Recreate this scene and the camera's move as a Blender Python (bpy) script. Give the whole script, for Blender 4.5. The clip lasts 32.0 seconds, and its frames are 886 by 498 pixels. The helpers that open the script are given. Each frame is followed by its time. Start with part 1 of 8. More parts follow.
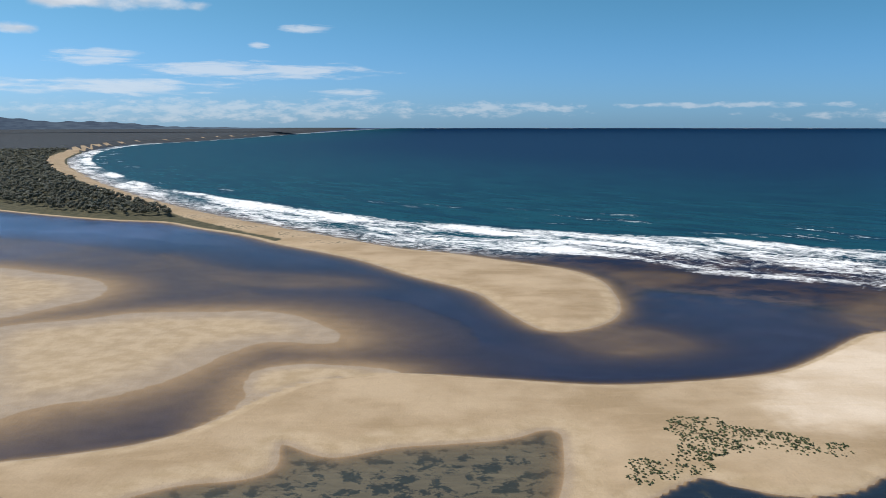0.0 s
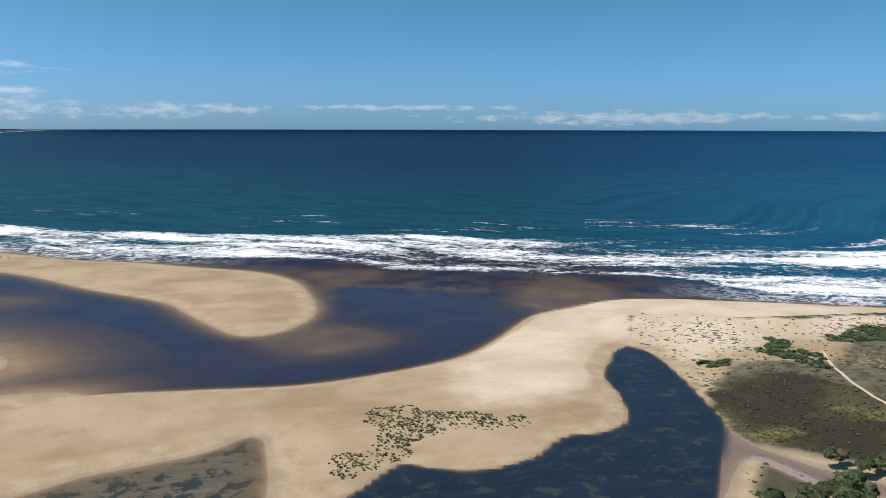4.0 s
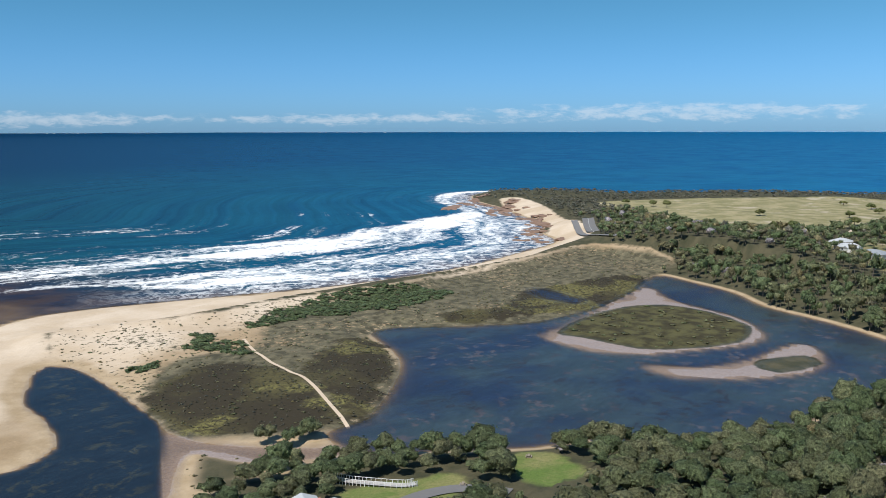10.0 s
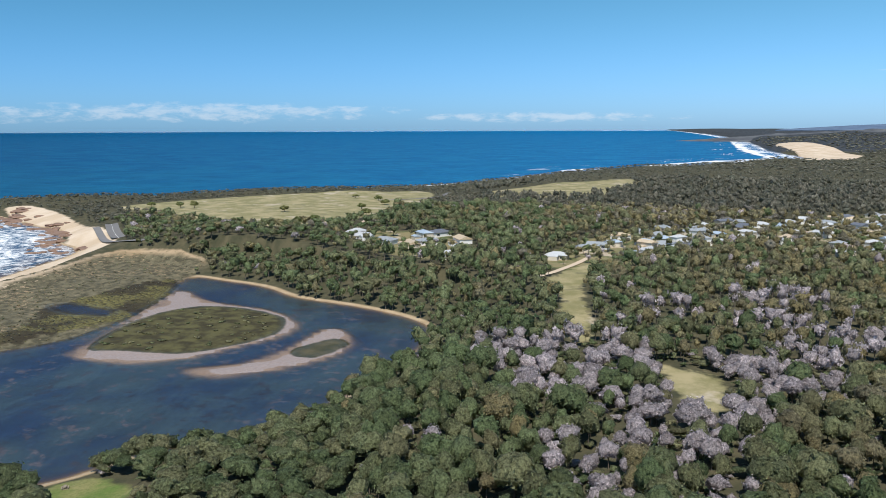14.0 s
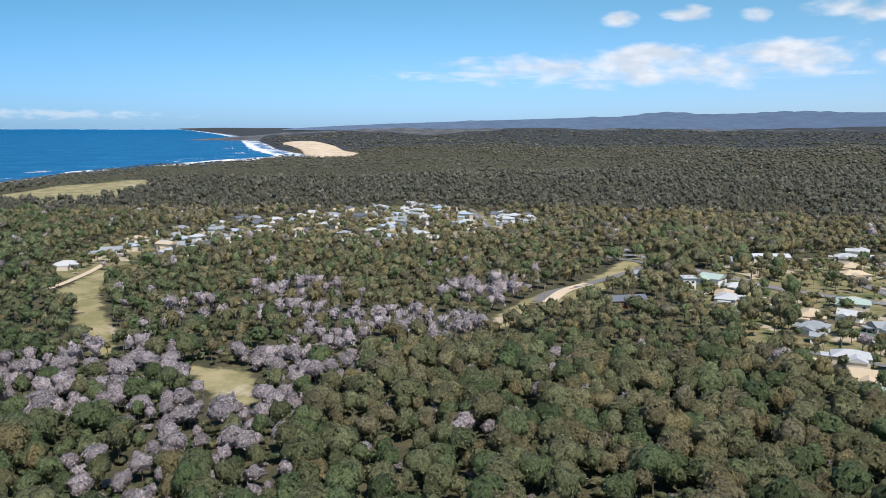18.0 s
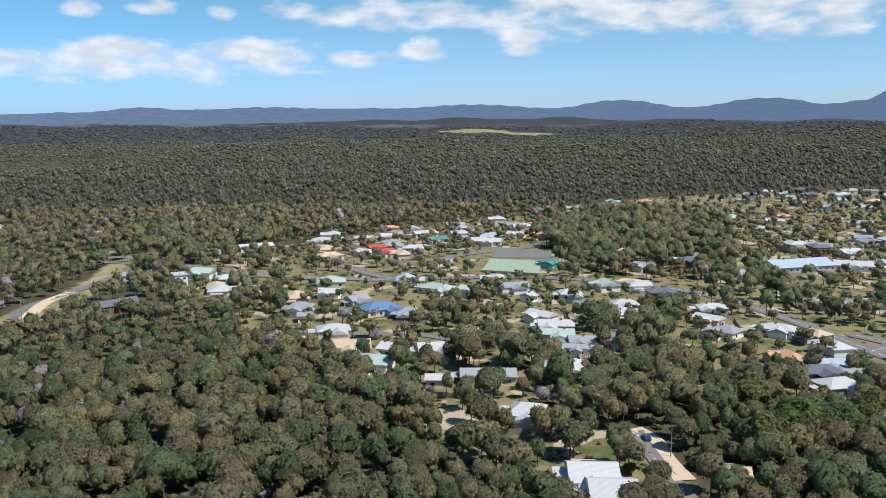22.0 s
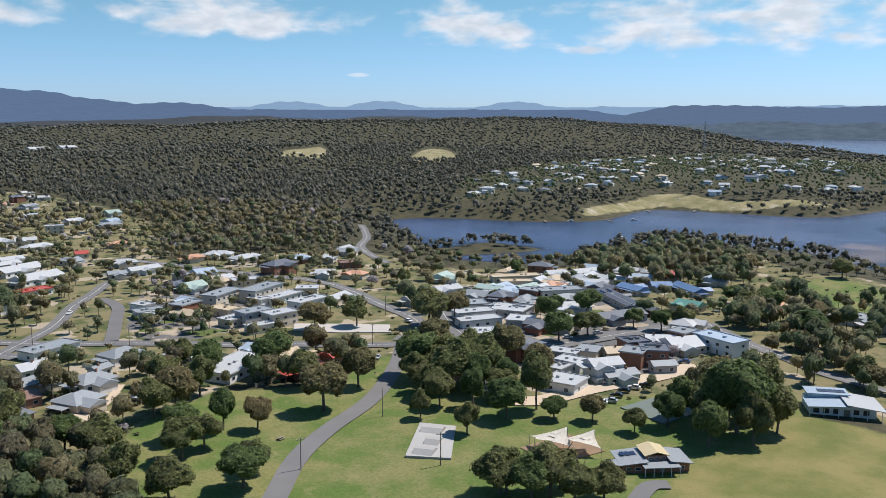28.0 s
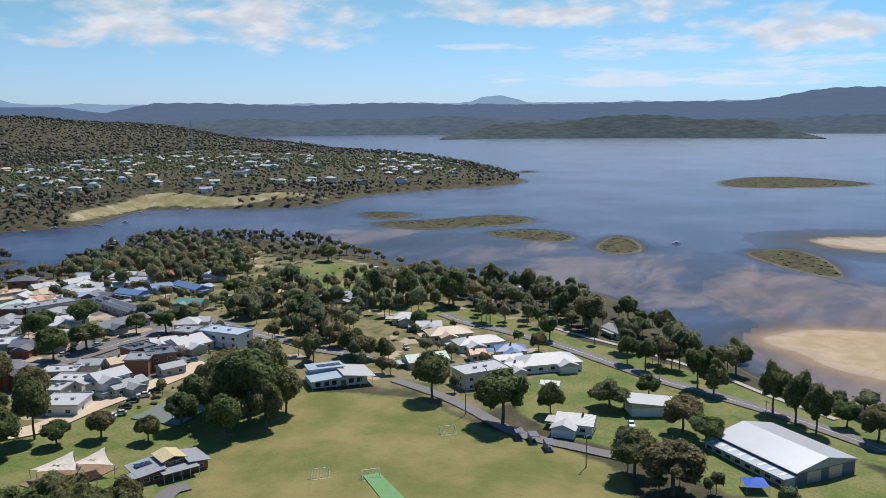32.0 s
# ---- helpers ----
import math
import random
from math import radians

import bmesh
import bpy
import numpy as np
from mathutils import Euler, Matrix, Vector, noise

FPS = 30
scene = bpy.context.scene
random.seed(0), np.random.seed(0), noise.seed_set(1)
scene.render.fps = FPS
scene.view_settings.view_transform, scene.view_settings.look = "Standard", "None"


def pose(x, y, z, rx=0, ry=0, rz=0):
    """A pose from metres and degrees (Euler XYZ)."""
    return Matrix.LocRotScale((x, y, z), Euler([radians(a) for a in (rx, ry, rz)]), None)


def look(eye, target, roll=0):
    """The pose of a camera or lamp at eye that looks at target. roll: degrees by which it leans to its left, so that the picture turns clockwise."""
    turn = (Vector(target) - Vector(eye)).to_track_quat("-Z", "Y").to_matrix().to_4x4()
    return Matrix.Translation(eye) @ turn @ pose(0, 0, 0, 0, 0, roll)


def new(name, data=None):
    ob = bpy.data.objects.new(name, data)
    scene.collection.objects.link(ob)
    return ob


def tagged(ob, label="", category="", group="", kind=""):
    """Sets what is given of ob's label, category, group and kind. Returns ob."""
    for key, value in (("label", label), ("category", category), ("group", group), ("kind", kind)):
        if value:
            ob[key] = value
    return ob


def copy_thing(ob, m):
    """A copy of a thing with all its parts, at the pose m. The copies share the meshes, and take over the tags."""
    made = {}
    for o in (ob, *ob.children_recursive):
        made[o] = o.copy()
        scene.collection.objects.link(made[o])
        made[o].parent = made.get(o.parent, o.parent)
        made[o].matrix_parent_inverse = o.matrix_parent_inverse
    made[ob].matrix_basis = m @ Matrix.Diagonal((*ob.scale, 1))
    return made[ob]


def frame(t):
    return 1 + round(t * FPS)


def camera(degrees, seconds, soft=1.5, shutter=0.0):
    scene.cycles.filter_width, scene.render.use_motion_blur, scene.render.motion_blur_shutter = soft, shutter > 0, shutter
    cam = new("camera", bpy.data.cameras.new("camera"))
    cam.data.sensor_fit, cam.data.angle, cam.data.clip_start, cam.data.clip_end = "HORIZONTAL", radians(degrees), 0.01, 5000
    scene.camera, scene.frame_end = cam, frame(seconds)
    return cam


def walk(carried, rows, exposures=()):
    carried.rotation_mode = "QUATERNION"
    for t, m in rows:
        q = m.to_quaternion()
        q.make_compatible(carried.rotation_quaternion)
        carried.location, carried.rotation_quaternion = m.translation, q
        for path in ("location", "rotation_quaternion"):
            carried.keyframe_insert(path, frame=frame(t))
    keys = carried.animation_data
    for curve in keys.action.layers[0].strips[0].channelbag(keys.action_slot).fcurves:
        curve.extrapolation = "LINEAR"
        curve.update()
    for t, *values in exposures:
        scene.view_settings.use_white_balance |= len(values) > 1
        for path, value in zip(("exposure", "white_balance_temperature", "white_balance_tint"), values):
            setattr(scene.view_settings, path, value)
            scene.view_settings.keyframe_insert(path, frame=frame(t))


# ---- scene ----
cam = camera(55.44, 32.0, soft=0.8)
EYE = 100.0   # metres above the sea; the camera turns where it hovers
ROWS = [
    (0.0, -0.00, -8.46, 0.05), (0.5, 2.72, -8.42, 0.06), (1.0, 5.62, -8.38, 0.10), (1.5, 8.04, -8.37, 0.08),
    (2.0, 10.15, -8.34, 0.04), (2.5, 12.35, -8.33, 0.02), (4.5, 23.87, -8.33, -0.07),
    (5.0, 26.77, -8.30, 0.03), (5.5, 29.76, -8.30, 0.04), (6.0, 32.96, -8.28, 0.11), (6.5, 36.11, -8.26, 0.10),
    (7.0, 39.23, -8.25, 0.07), (7.5, 42.37, -8.23, 0.00), (8.0, 45.60, -8.19, 0.03), (8.5, 48.88, -8.21, 0.07),
    (9.0, 52.14, -8.22, 0.02), (9.5, 55.63, -8.20, 0.04), (10.0, 59.40, -8.21, 0.12),
    (10.5, 63.05, -8.23, 0.13), (11.0, 66.67, -8.23, 0.23), (11.5, 70.30, -8.27, 0.20),
    (12.0, 73.93, -8.28, 0.22), (12.5, 78.11, -8.31, 0.27), (13.0, 82.62, -8.28, 0.22),
    (13.5, 86.92, -8.27, 0.26), (15.5, 102.11, -8.26, -0.36), (16.0, 106.44, -8.25, -0.42),
    (16.5, 110.50, -8.27, -0.37), (17.0, 114.63, -8.28, -0.29), (17.5, 118.74, -8.32, -0.21),
    (18.0, 122.84, -8.34, -0.20), (18.5, 126.99, -8.37, -0.19), (19.0, 130.93, -8.41, -0.15),
    (19.5, 134.81, -8.44, -0.09), (20.0, 139.34, -8.48, -0.07), (20.5, 144.05, -8.52, -0.05),
    (21.0, 148.56, -8.54, 0.05), (21.5, 152.78, -8.56, 0.03), (22.0, 156.98, -8.59, 0.08),
    (22.5, 161.59, -8.58, -0.03), (23.0, 166.09, -8.58, 0.02), (23.5, 171.24, -8.57, 0.11),
    (24.0, 176.37, -8.56, 0.20), (24.5, 181.39, -8.53, 0.20), (25.0, 186.46, -8.52, 0.24),
    (25.5, 191.51, -8.46, 0.18), (27.5, 208.31, -8.49, -0.06), (28.0, 213.11, -8.50, -0.00),
    (28.5, 217.17, -8.54, 0.05), (29.0, 220.98, -8.57, 0.11), (29.5, 225.46, -8.61, 0.19),
    (30.0, 229.78, -8.64, 0.20), (30.5, 234.31, -8.67, 0.24), (31.0, 239.18, -8.71, 0.22),
    (31.5, 243.84, -8.71, 0.17), (32.0, 246.73, -8.78, 0.42)
]
walk(cam, [(t, pose(0, 0, EYE, 90 + pitch, roll, -yaw)) for t, yaw, pitch, roll in ROWS],
     [(0.0, 0.0, 6650, 11), (6.0, 0.0, 6650, 11), (9.0, 0.08, 6520, 10), (13.0, 0.12, 6500, 10), (18.0, 0.2, 6580, 13), (25.0, 0.18, 6550, 13), (29.0, 0.08, 6580, 13), (32.0, -0.02, 6650, 14)])

# ---- light ----
SUN_AZ, SUN_EL = 276.0, 58.0
world = bpy.data.worlds.new("world")
scene.world = world
world.use_nodes = True


class Tree:
    """Short hand for a node tree."""

    def __init__(self, nt):
        self.nt = nt

    def node(self, kind, **kw):
        n = self.nt.nodes.new(kind)
        ins = kw.pop("ins", {})
        for k, v in kw.items():
            setattr(n, k, v)
        for k, v in ins.items():
            if isinstance(v, bpy.types.NodeSocket):
                self.nt.links.new(v, n.inputs[k])
            else:
                n.inputs[k].default_value = v
        return n

    def math(self, op, a, b=0.0, c=0.0, clamp=False):
        return self.node("ShaderNodeMath", operation=op, use_clamp=clamp, ins={0: a, 1: b, 2: c}).outputs[0]

    def step(self, v, lo, hi):
        return self.node("ShaderNodeMapRange", interpolation_type="SMOOTHSTEP", ins={0: v, 1: lo, 2: hi, 3: 0.0, 4: 1.0}).outputs[0]

    def mix(self, f, a, b):
        return self.node("ShaderNodeMix", data_type="RGBA", ins={0: f, 6: a, 7: b}).outputs[2]

    def noise(self, vec, scale, detail=3.0, rough=0.55, dist=0.0):
        return self.node("ShaderNodeTexNoise", ins={"Vector": vec, "Scale": scale, "Detail": detail, "Roughness": rough, "Distortion": dist}).outputs[0]

    def attr(self, name):
        return self.node("ShaderNodeAttribute", attribute_name=name)


def rgb(r, g, b):
    return (r, g, b, 1.0)


def make_sky():
    T = Tree(world.node_tree)
    T.nt.nodes.clear()
    sky = T.node("ShaderNodeTexSky", sky_type="NISHITA", sun_disc=False, sun_elevation=radians(SUN_EL), sun_rotation=radians(SUN_AZ),
                 altitude=60.0, air_density=1.0, dust_density=0.35, ozone_density=2.6)
    way = T.node("ShaderNodeTexCoord").outputs["Generated"]
    sep = T.node("ShaderNodeSeparateXYZ", ins={0: way})
    up = T.math("MAXIMUM", sep.outputs[2], 0.0)

    def toward(az):
        return T.node("ShaderNodeVectorMath", operation="DOT_PRODUCT", ins={0: way, 1: (math.sin(radians(az)), math.cos(radians(az)), 0)}).outputs["Value"]

    # bearing and height of each look, in degrees, the bearing counted from south-south-east
    bearing = T.math("DEGREES", T.math("ARCTAN2", toward(240), toward(150)))
    rise = T.math("DEGREES", T.math("ARCSINE", sep.outputs[2]))
    chart = T.node("ShaderNodeCombineXYZ", ins={0: bearing, 1: T.math("MULTIPLY", rise, 2.4), 2: 0.0}).outputs[0]
    long = T.node("ShaderNodeCombineXYZ", ins={0: T.math("MULTIPLY", bearing, 0.5), 1: T.math("MULTIPLY", rise, 4.0), 2: 3.0}).outputs[0]
    puff = T.noise(chart, 0.30, 7.0, 0.50, 0.2)
    wisp = T.noise(long, 0.55, 8.0, 0.62, 0.35)

    def bank_of(rows):
        """How deep a look goes into the nearest of these clouds: 1 in its middle, 0 at its rim."""
        best_of = None
        for az, el, wide, tall in rows:
            u = T.math("MULTIPLY", T.math("SUBTRACT", bearing, az - 150), 1 / wide)
            v = T.math("MULTIPLY", T.math("SUBTRACT", rise, el), 1 / tall)
            d = T.math("SUBTRACT", 1.0, T.math("ADD", T.math("MULTIPLY", u, u), T.math("MULTIPLY", v, v)))
            best_of = d if best_of is None else T.math("MAXIMUM", best_of, d)
        return T.math("MAXIMUM", best_of, -3.0)

    # heaped clouds over the land and lake: bearing, height, half width, half height
    heaps = bank_of([(-20.8, 7.5, 4.4, 0.6), (-26.3, 5.7, 1.3, 0.4), (134.8, 3.7, 12.5, 1.05), (137.2, 4.4, 4.5, 0.8), (144.2, 4.4, 4.8, 0.9), (151.4, 4.1, 2.2, 0.6), (134.2, 6.8, 1.2, 0.5), (138.4, 7.1, 1.5, 0.5),
                     (142.7, 6.9, 0.9, 0.5), (152.8, 6.9, 7.3, 0.9), (162.4, 5.3, 2.2, 0.9), (156.1, 4.8, 1.8, 0.7), (171.5, 7.0, 15.5, 1.4), (179.6, 6.3, 5.5, 1.0), (185.6, 6.4, 2.2, 0.8),
                     (198.6, 7.0, 7.4, 1.3), (196.3, 6.2, 2.6, 0.8), (200.5, 6.3, 3.7, 0.8), (214.4, 6.7, 3.6, 1.4), (217.2, 5.8, 1.8, 1.0), (227.0, 6.2, 6.5, 1.5), (235.0, 6.5, 7.0, 1.8), (237.7, 5.1, 1.5, 0.5),
                     (222.4, 4.7, 1.5, 0.3), (254.8, 6.9, 9.9, 0.9), (269.3, 5.3, 6.6, 1.3), (290.0, 6.0, 12.0, 1.6), (318.0, 5.5, 9.0, 1.2), (180.0, 13.0, 40.0, 3.0), (250.0, 15.0, 30.0, 4.0)])
    # flatter drifts over the northern coast and the far end of the lake
    drifts = bank_of([(-21.9, 4.1, 2.9, 0.5), (-12.4, 3.4, 8.2, 0.55), (-21.4, 2.3, 7.4, 0.6), (-9.0, 6.1, 1.9, 0.3), (-12.0, 5.0, 0.7, 0.2), (-6.2, 1.9, 2.4, 0.35), (207.5, 3.1, 0.7, 0.2), (258.1, 4.3, 4.0, 0.5),
                      (260.2, 4.9, 4.8, 0.6), (263.0, 4.4, 2.6, 0.5), (249.6, 4.6, 3.3, 0.3), (270.0, 3.4, 5.1, 0.5), (262.0, 2.5, 14.0, 0.6), (134.0, 3.2, 14.0, 0.5)])
    # a low bank along the sea horizon
    banks = bank_of([(-13.5, 0.9, 16.0, 0.8), (3.6, 0.95, 6.0, 0.55), (18.8, 1.15, 9.5, 0.22), (33.0, 0.5, 12.0, 0.5), (54.6, 0.55, 12.0, 0.4), (75.0, 0.95, 13.5, 0.62), (97.0, 0.6, 9.0, 0.35)])
    heap = T.step(T.math("ADD", T.math("MULTIPLY", heaps, 0.55), T.math("MULTIPLY", T.math("SUBTRACT", puff, 0.45), 3.2)), -0.10, 0.95)
    thin = T.math("MULTIPLY", T.step(T.math("ADD", T.math("MULTIPLY", drifts, 0.6), T.math("MULTIPLY", T.math("SUBTRACT", wisp, 0.47), 3.4)), 0.0, 0.95), 0.62)
    low = T.noise(T.node("ShaderNodeCombineXYZ", ins={0: bearing, 1: T.math("MULTIPLY", rise, 3.2), 2: 7.0}).outputs[0], 0.75, 7.0, 0.6, 0.2)
    bank = T.math("MULTIPLY", T.step(T.math("ADD", T.math("MULTIPLY", banks, 0.6), T.math("MULTIPLY", T.math("SUBTRACT", low, 0.50), 3.0)), 0.0, 0.9), 0.42)
    cover = T.math("MAXIMUM", T.math("MAXIMUM", heap, thin), bank, clamp=True)
    # lit tops and greyer bases
    shade = T.noise(chart, 0.5, 5.0, 0.5)
    white = T.mix(T.step(T.math("ADD", shade, T.math("MULTIPLY", heaps, -0.06)), 0.30, 0.62), rgb(6.3, 6.8, 7.4), rgb(8.4, 8.6, 8.9))
    clean = T.mix(T.step(up, 0.0, 0.16), rgb(0.52, 0.90, 1.62), rgb(0.48, 0.90, 1.10))
    tint = T.node("ShaderNodeMix", data_type="RGBA", blend_type="MULTIPLY", ins={0: 1.0, 6: sky.outputs[0], 7: clean}).outputs[2]
    tint = T.node("ShaderNodeMix", data_type="RGBA", blend_type="MULTIPLY", ins={0: T.step(toward(46), 0.1, 1.0), 6: tint, 7: rgb(0.62, 0.74, 0.80)}).outputs[2]
    tint = T.node("ShaderNodeMix", data_type="RGBA", blend_type="MULTIPLY", ins={0: T.step(toward(205), 0.1, 0.9), 6: tint, 7: rgb(1.32, 1.06, 0.93)}).outputs[2]
    col = T.mix(T.math("MULTIPLY", cover, 0.84), tint, white)
    back = T.node("ShaderNodeBackground", ins={0: col, 1: 0.098})
    out = T.node("ShaderNodeOutputWorld")
    T.nt.links.new(back.outputs[0], out.inputs[0])


make_sky()
sun = new("sun", bpy.data.lights.new("sun", "SUN"))
sun.data.energy, sun.data.angle, sun.data.color = 5.0, radians(0.55), (1.0, 0.955, 0.89)
sun_dir = Vector((math.sin(radians(SUN_AZ)) * math.cos(radians(SUN_EL)), math.cos(radians(SUN_AZ)) * math.cos(radians(SUN_EL)), math.sin(radians(SUN_EL))))
sun.matrix_world = look(sun_dir * 50, (0, 0, 0))
scene.view_settings.exposure = 0.0

# ---- the plan ----
# outlines of shores and ground cover, metres east and north of the point below the camera
COAST = [
    (-133, 240), (-112, 247), (-94, 256), (-82, 269), (-73, 287), (-66, 301), (-50, 320), (-19, 330),
    (21, 323), (60, 315), (92, 318), (123, 326), (144, 337), (168, 359), (187, 379), (204, 394), (225, 401),
    (262, 412), (296, 403), (344, 374), (399, 340), (359, 360), (408, 333), (459, 311), (520, 294), (598, 288),
    (686, 289), (742, 330), (812, 352), (870, 410), (945, 475), (1025, 555), (1115, 600)
]
SOUTHCOAST = [
    (1160, 570), (1175, 440), (1215, 330), (1270, 210), (1340, 85), (1480, -95), (1880, -360), (1960, -515),
    (2150, -705), (2350, -895), (2545, -1135), (3350, -1350), (4400, -1700), (6600, -2400), (9700, -3250)
]
SPIT = [
    (-1550, 7750), (-1500, 5950), (-1500, 4950), (-1550, 4250), (-1400, 3400), (-1160, 2635), (-960, 2150),
    (-695, 1635), (-495, 1285), (-345, 1055), (-235, 905), (-156, 811), (-92, 738), (-39, 679), (7, 649),
    (48, 611), (85, 577), (101, 538), (102, 497), (97, 450), (85, 420), (68, 403), (52, 400), (42, 417),
    (30, 458), (22, 489), (6, 515), (-24, 555), (-60, 614), (-100, 661), (-134, 696), (-181, 757), (-238, 811),
    (-285, 860), (-345, 880), (-430, 925), (-520, 985)
]
FLATA = [
    (-338, 589), (-271, 566), (-220, 535), (-200, 498), (-211, 451), (-249, 430)
]
FLATB = [
    (-229, 395), (-187, 430), (-148, 446), (-93, 446), (-59, 418), (-44, 389), (-50, 373), (-79, 377),
    (-94, 355), (-103, 326), (-122, 301), (-138, 289), (-163, 277)
]
FLATC = [
    (-215, 641), (-149, 570), (-84, 549), (-52, 525), (-100, 515), (-149, 540)
]
FLATD = [
    (59, 400), (94, 405), (110, 383), (110, 371), (86, 359), (68, 368)
]
FLATE = [
    (-73, 280), (-79, 330), (-54, 346), (-24, 338), (-19, 326), (-49, 315), (-65, 298)
]
FLATF = [
    (118, 565), (155, 561), (159, 540), (129, 519), (118, 530)
]
FLATG = [
    (213, 433), (266, 489), (276, 440), (251, 413), (218, 400)
]
POND3 = [
    (-51, 254), (-42, 247), (-32, 243), (-15, 251), (3, 254), (21, 258), (33, 266), (38, 263), (37, 247),
    (34, 226), (29, 208), (21, 180), (-63, 180), (-87, 208), (-76, 222), (-57, 227), (-49, 236)
]
POND2 = [
    (207, 318), (216, 310), (208, 278), (198, 250), (191, 231), (184, 218), (165, 196), (138, 166), (118, 144),
    (49, 179), (45, 202), (58, 215), (73, 227), (81, 222), (93, 215), (113, 218), (130, 230), (144, 229),
    (159, 237), (172, 263), (179, 284)
]
LAGOON = [
    (329, 236), (346, 232), (361, 211), (378, 190), (397, 174), (436, 164), (486, 161), (535, 165), (563, 161),
    (551, 141), (525, 105), (492, 81), (466, 44), (442, 18), (419, 3), (399, 0), (370, 7), (332, 20),
    (304, 33), (283, 44), (267, 53), (259, 63), (252, 88), (234, 104), (216, 128), (203, 150), (208, 168),
    (221, 168), (229, 166), (257, 176), (288, 191), (308, 209)
]
POOL = [
    (470, 217), (477, 209), (460, 177), (446, 175), (450, 197)
]
NECK = [
    (181, 217), (183, 201), (190, 179), (203, 159), (225, 156), (253, 142), (224, 140), (200, 152), (179, 171),
    (175, 187), (172, 195), (144, 171), (142, 173)
]
ISLE1 = [
    (378, 156), (416, 157), (447, 148), (465, 133), (462, 109), (443, 85), (424, 77), (398, 80), (374, 102),
    (369, 117), (375, 142)
]
MUD1 = [
    (368, 162), (396, 158), (422, 159), (478, 158), (516, 155), (483, 131), (457, 91), (425, 70), (400, 71),
    (380, 87), (357, 110), (352, 133)
]
MUD2 = [
    (342, 103), (350, 83), (373, 67), (413, 53), (400, 41), (368, 40), (346, 57), (333, 81), (332, 93)
]
ISLE2 = [
    (369, 63), (387, 50), (390, 44), (380, 41), (361, 52)
]
SANDY = [
    (173, 194), (179, 191), (181, 172), (175, 162), (163, 164), (151, 173)
]
DUNE = [
    (246, 363), (269, 343), (304, 321), (357, 312), (420, 285), (485, 274), (567, 251), (629, 237), (604, 164),
    (549, 165), (435, 151), (393, 173), (367, 207), (328, 239), (292, 194), (256, 176), (221, 165), (189, 201),
    (185, 214), (197, 246), (208, 281), (214, 317)
]
MARSH = [
    (206, 253), (243, 257), (251, 226), (239, 198), (219, 168), (189, 201), (187, 216)
]
MARSH2 = [
    (309, 235), (317, 224), (290, 196), (255, 178), (222, 166), (242, 195), (260, 221)
]
MARSH3 = [
    (463, 215), (497, 201), (549, 165), (460, 153), (421, 170), (367, 207), (380, 222), (411, 204)
]
SCRUB1 = [
    (300, 287), (338, 303), (392, 298), (425, 279), (428, 246), (380, 250), (349, 266), (329, 280)
]
SCRUB2 = [
    (265, 294), (281, 301), (278, 286), (268, 256), (261, 258), (257, 279)
]
SCRUB3 = [
    (225, 282), (236, 282), (233, 275), (223, 277)
]
BUSHES = [
    (77, 271), (91, 274), (102, 263), (125, 248), (110, 242), (89, 246), (74, 229), (62, 222), (51, 229),
    (68, 246)
]
PATH = [
    (280, 273), (265, 250), (252, 224), (246, 207), (230, 183), (218, 166)
]
PLATEAU = [
    (937, 349), (999, 270), (1093, 142), (1157, 36), (1090, -2), (952, 11), (825, 47), (720, 74), (679, 121),
    (728, 197), (844, 277)
]
PLATEAU2 = [
    (1100, -78), (1250, -180), (1305, -311), (1205, -295), (1000, -187), (1022, -86)
]
CARPARK = [
    (767, 306), (771, 279), (696, 248), (676, 260)
]
LAWN1 = [
    (174, 135), (189, 124), (200, 116), (193, 106), (171, 112), (161, 126)
]
LAWN2 = [
    (223, 108), (229, 97), (216, 80), (204, 82), (203, 94)
]
CLEAR1 = [
    (457, -58), (519, -94), (510, -100), (459, -83), (386, -74), (353, -68), (356, -59), (390, -61),
    (438, -69)
]
CLEAR2 = [
    (312, -88), (309, -97), (300, -106), (270, -98), (262, -91), (275, -85)
]
CLEAR3 = [
    (344, -275), (353, -311), (374, -357), (425, -445), (368, -380), (338, -324), (312, -258), (306, -236),
    (305, -220), (312, -225)
]
COVE = [
    (1000, 505), (981, 452), (836, 350), (698, 261), (642, 258), (683, 303), (765, 330), (872, 415)
]
FARFIELD = [
    (1852, -4384), (1045, -4229), (942, -3812), (1264, -3782), (1647, -3901)
]
TOWN2 = [
    (565, -78), (662, -155), (735, -281), (789, -440), (695, -491), (602, -511), (551, -447), (520, -327),
    (594, -227), (530, -132), (496, -81)
]
TOWN2B = [
    (661, 64), (657, -2), (595, -29), (549, -23), (547, 20), (602, 54)
]
TOWN1 = [
    (355, -440), (339, -541), (287, -692), (228, -775), (155, -940), (-35, -1100), (-130, -1085), (-183, -731),
    (-152, -570), (-277, -550), (-298, -447), (-375, -424), (-441, -410), (-538, -415), (-482, -327),
    (-444, -243), (-266, -203), (-182, -216), (-167, -250), (-146, -301), (-84, -322), (-44, -299),
    (-21, -276), (-20, -274), (30, -316), (83, -267), (113, -242), (156, -262), (213, -287), (274, -322)
]
NEARHOMES = [
    (126, -260), (84, -270), (66, -235), (41, -241), (17, -193), (57, -183), (73, -203), (106, -225)
]
PARK = [
    (-86, -280), (-115, -271), (-160, -287), (-162, -229), (-204, -200), (-259, -180), (-236, -148),
    (-212, -118), (-143, -140), (-114, -128), (-49, -185), (-44, -240)
]
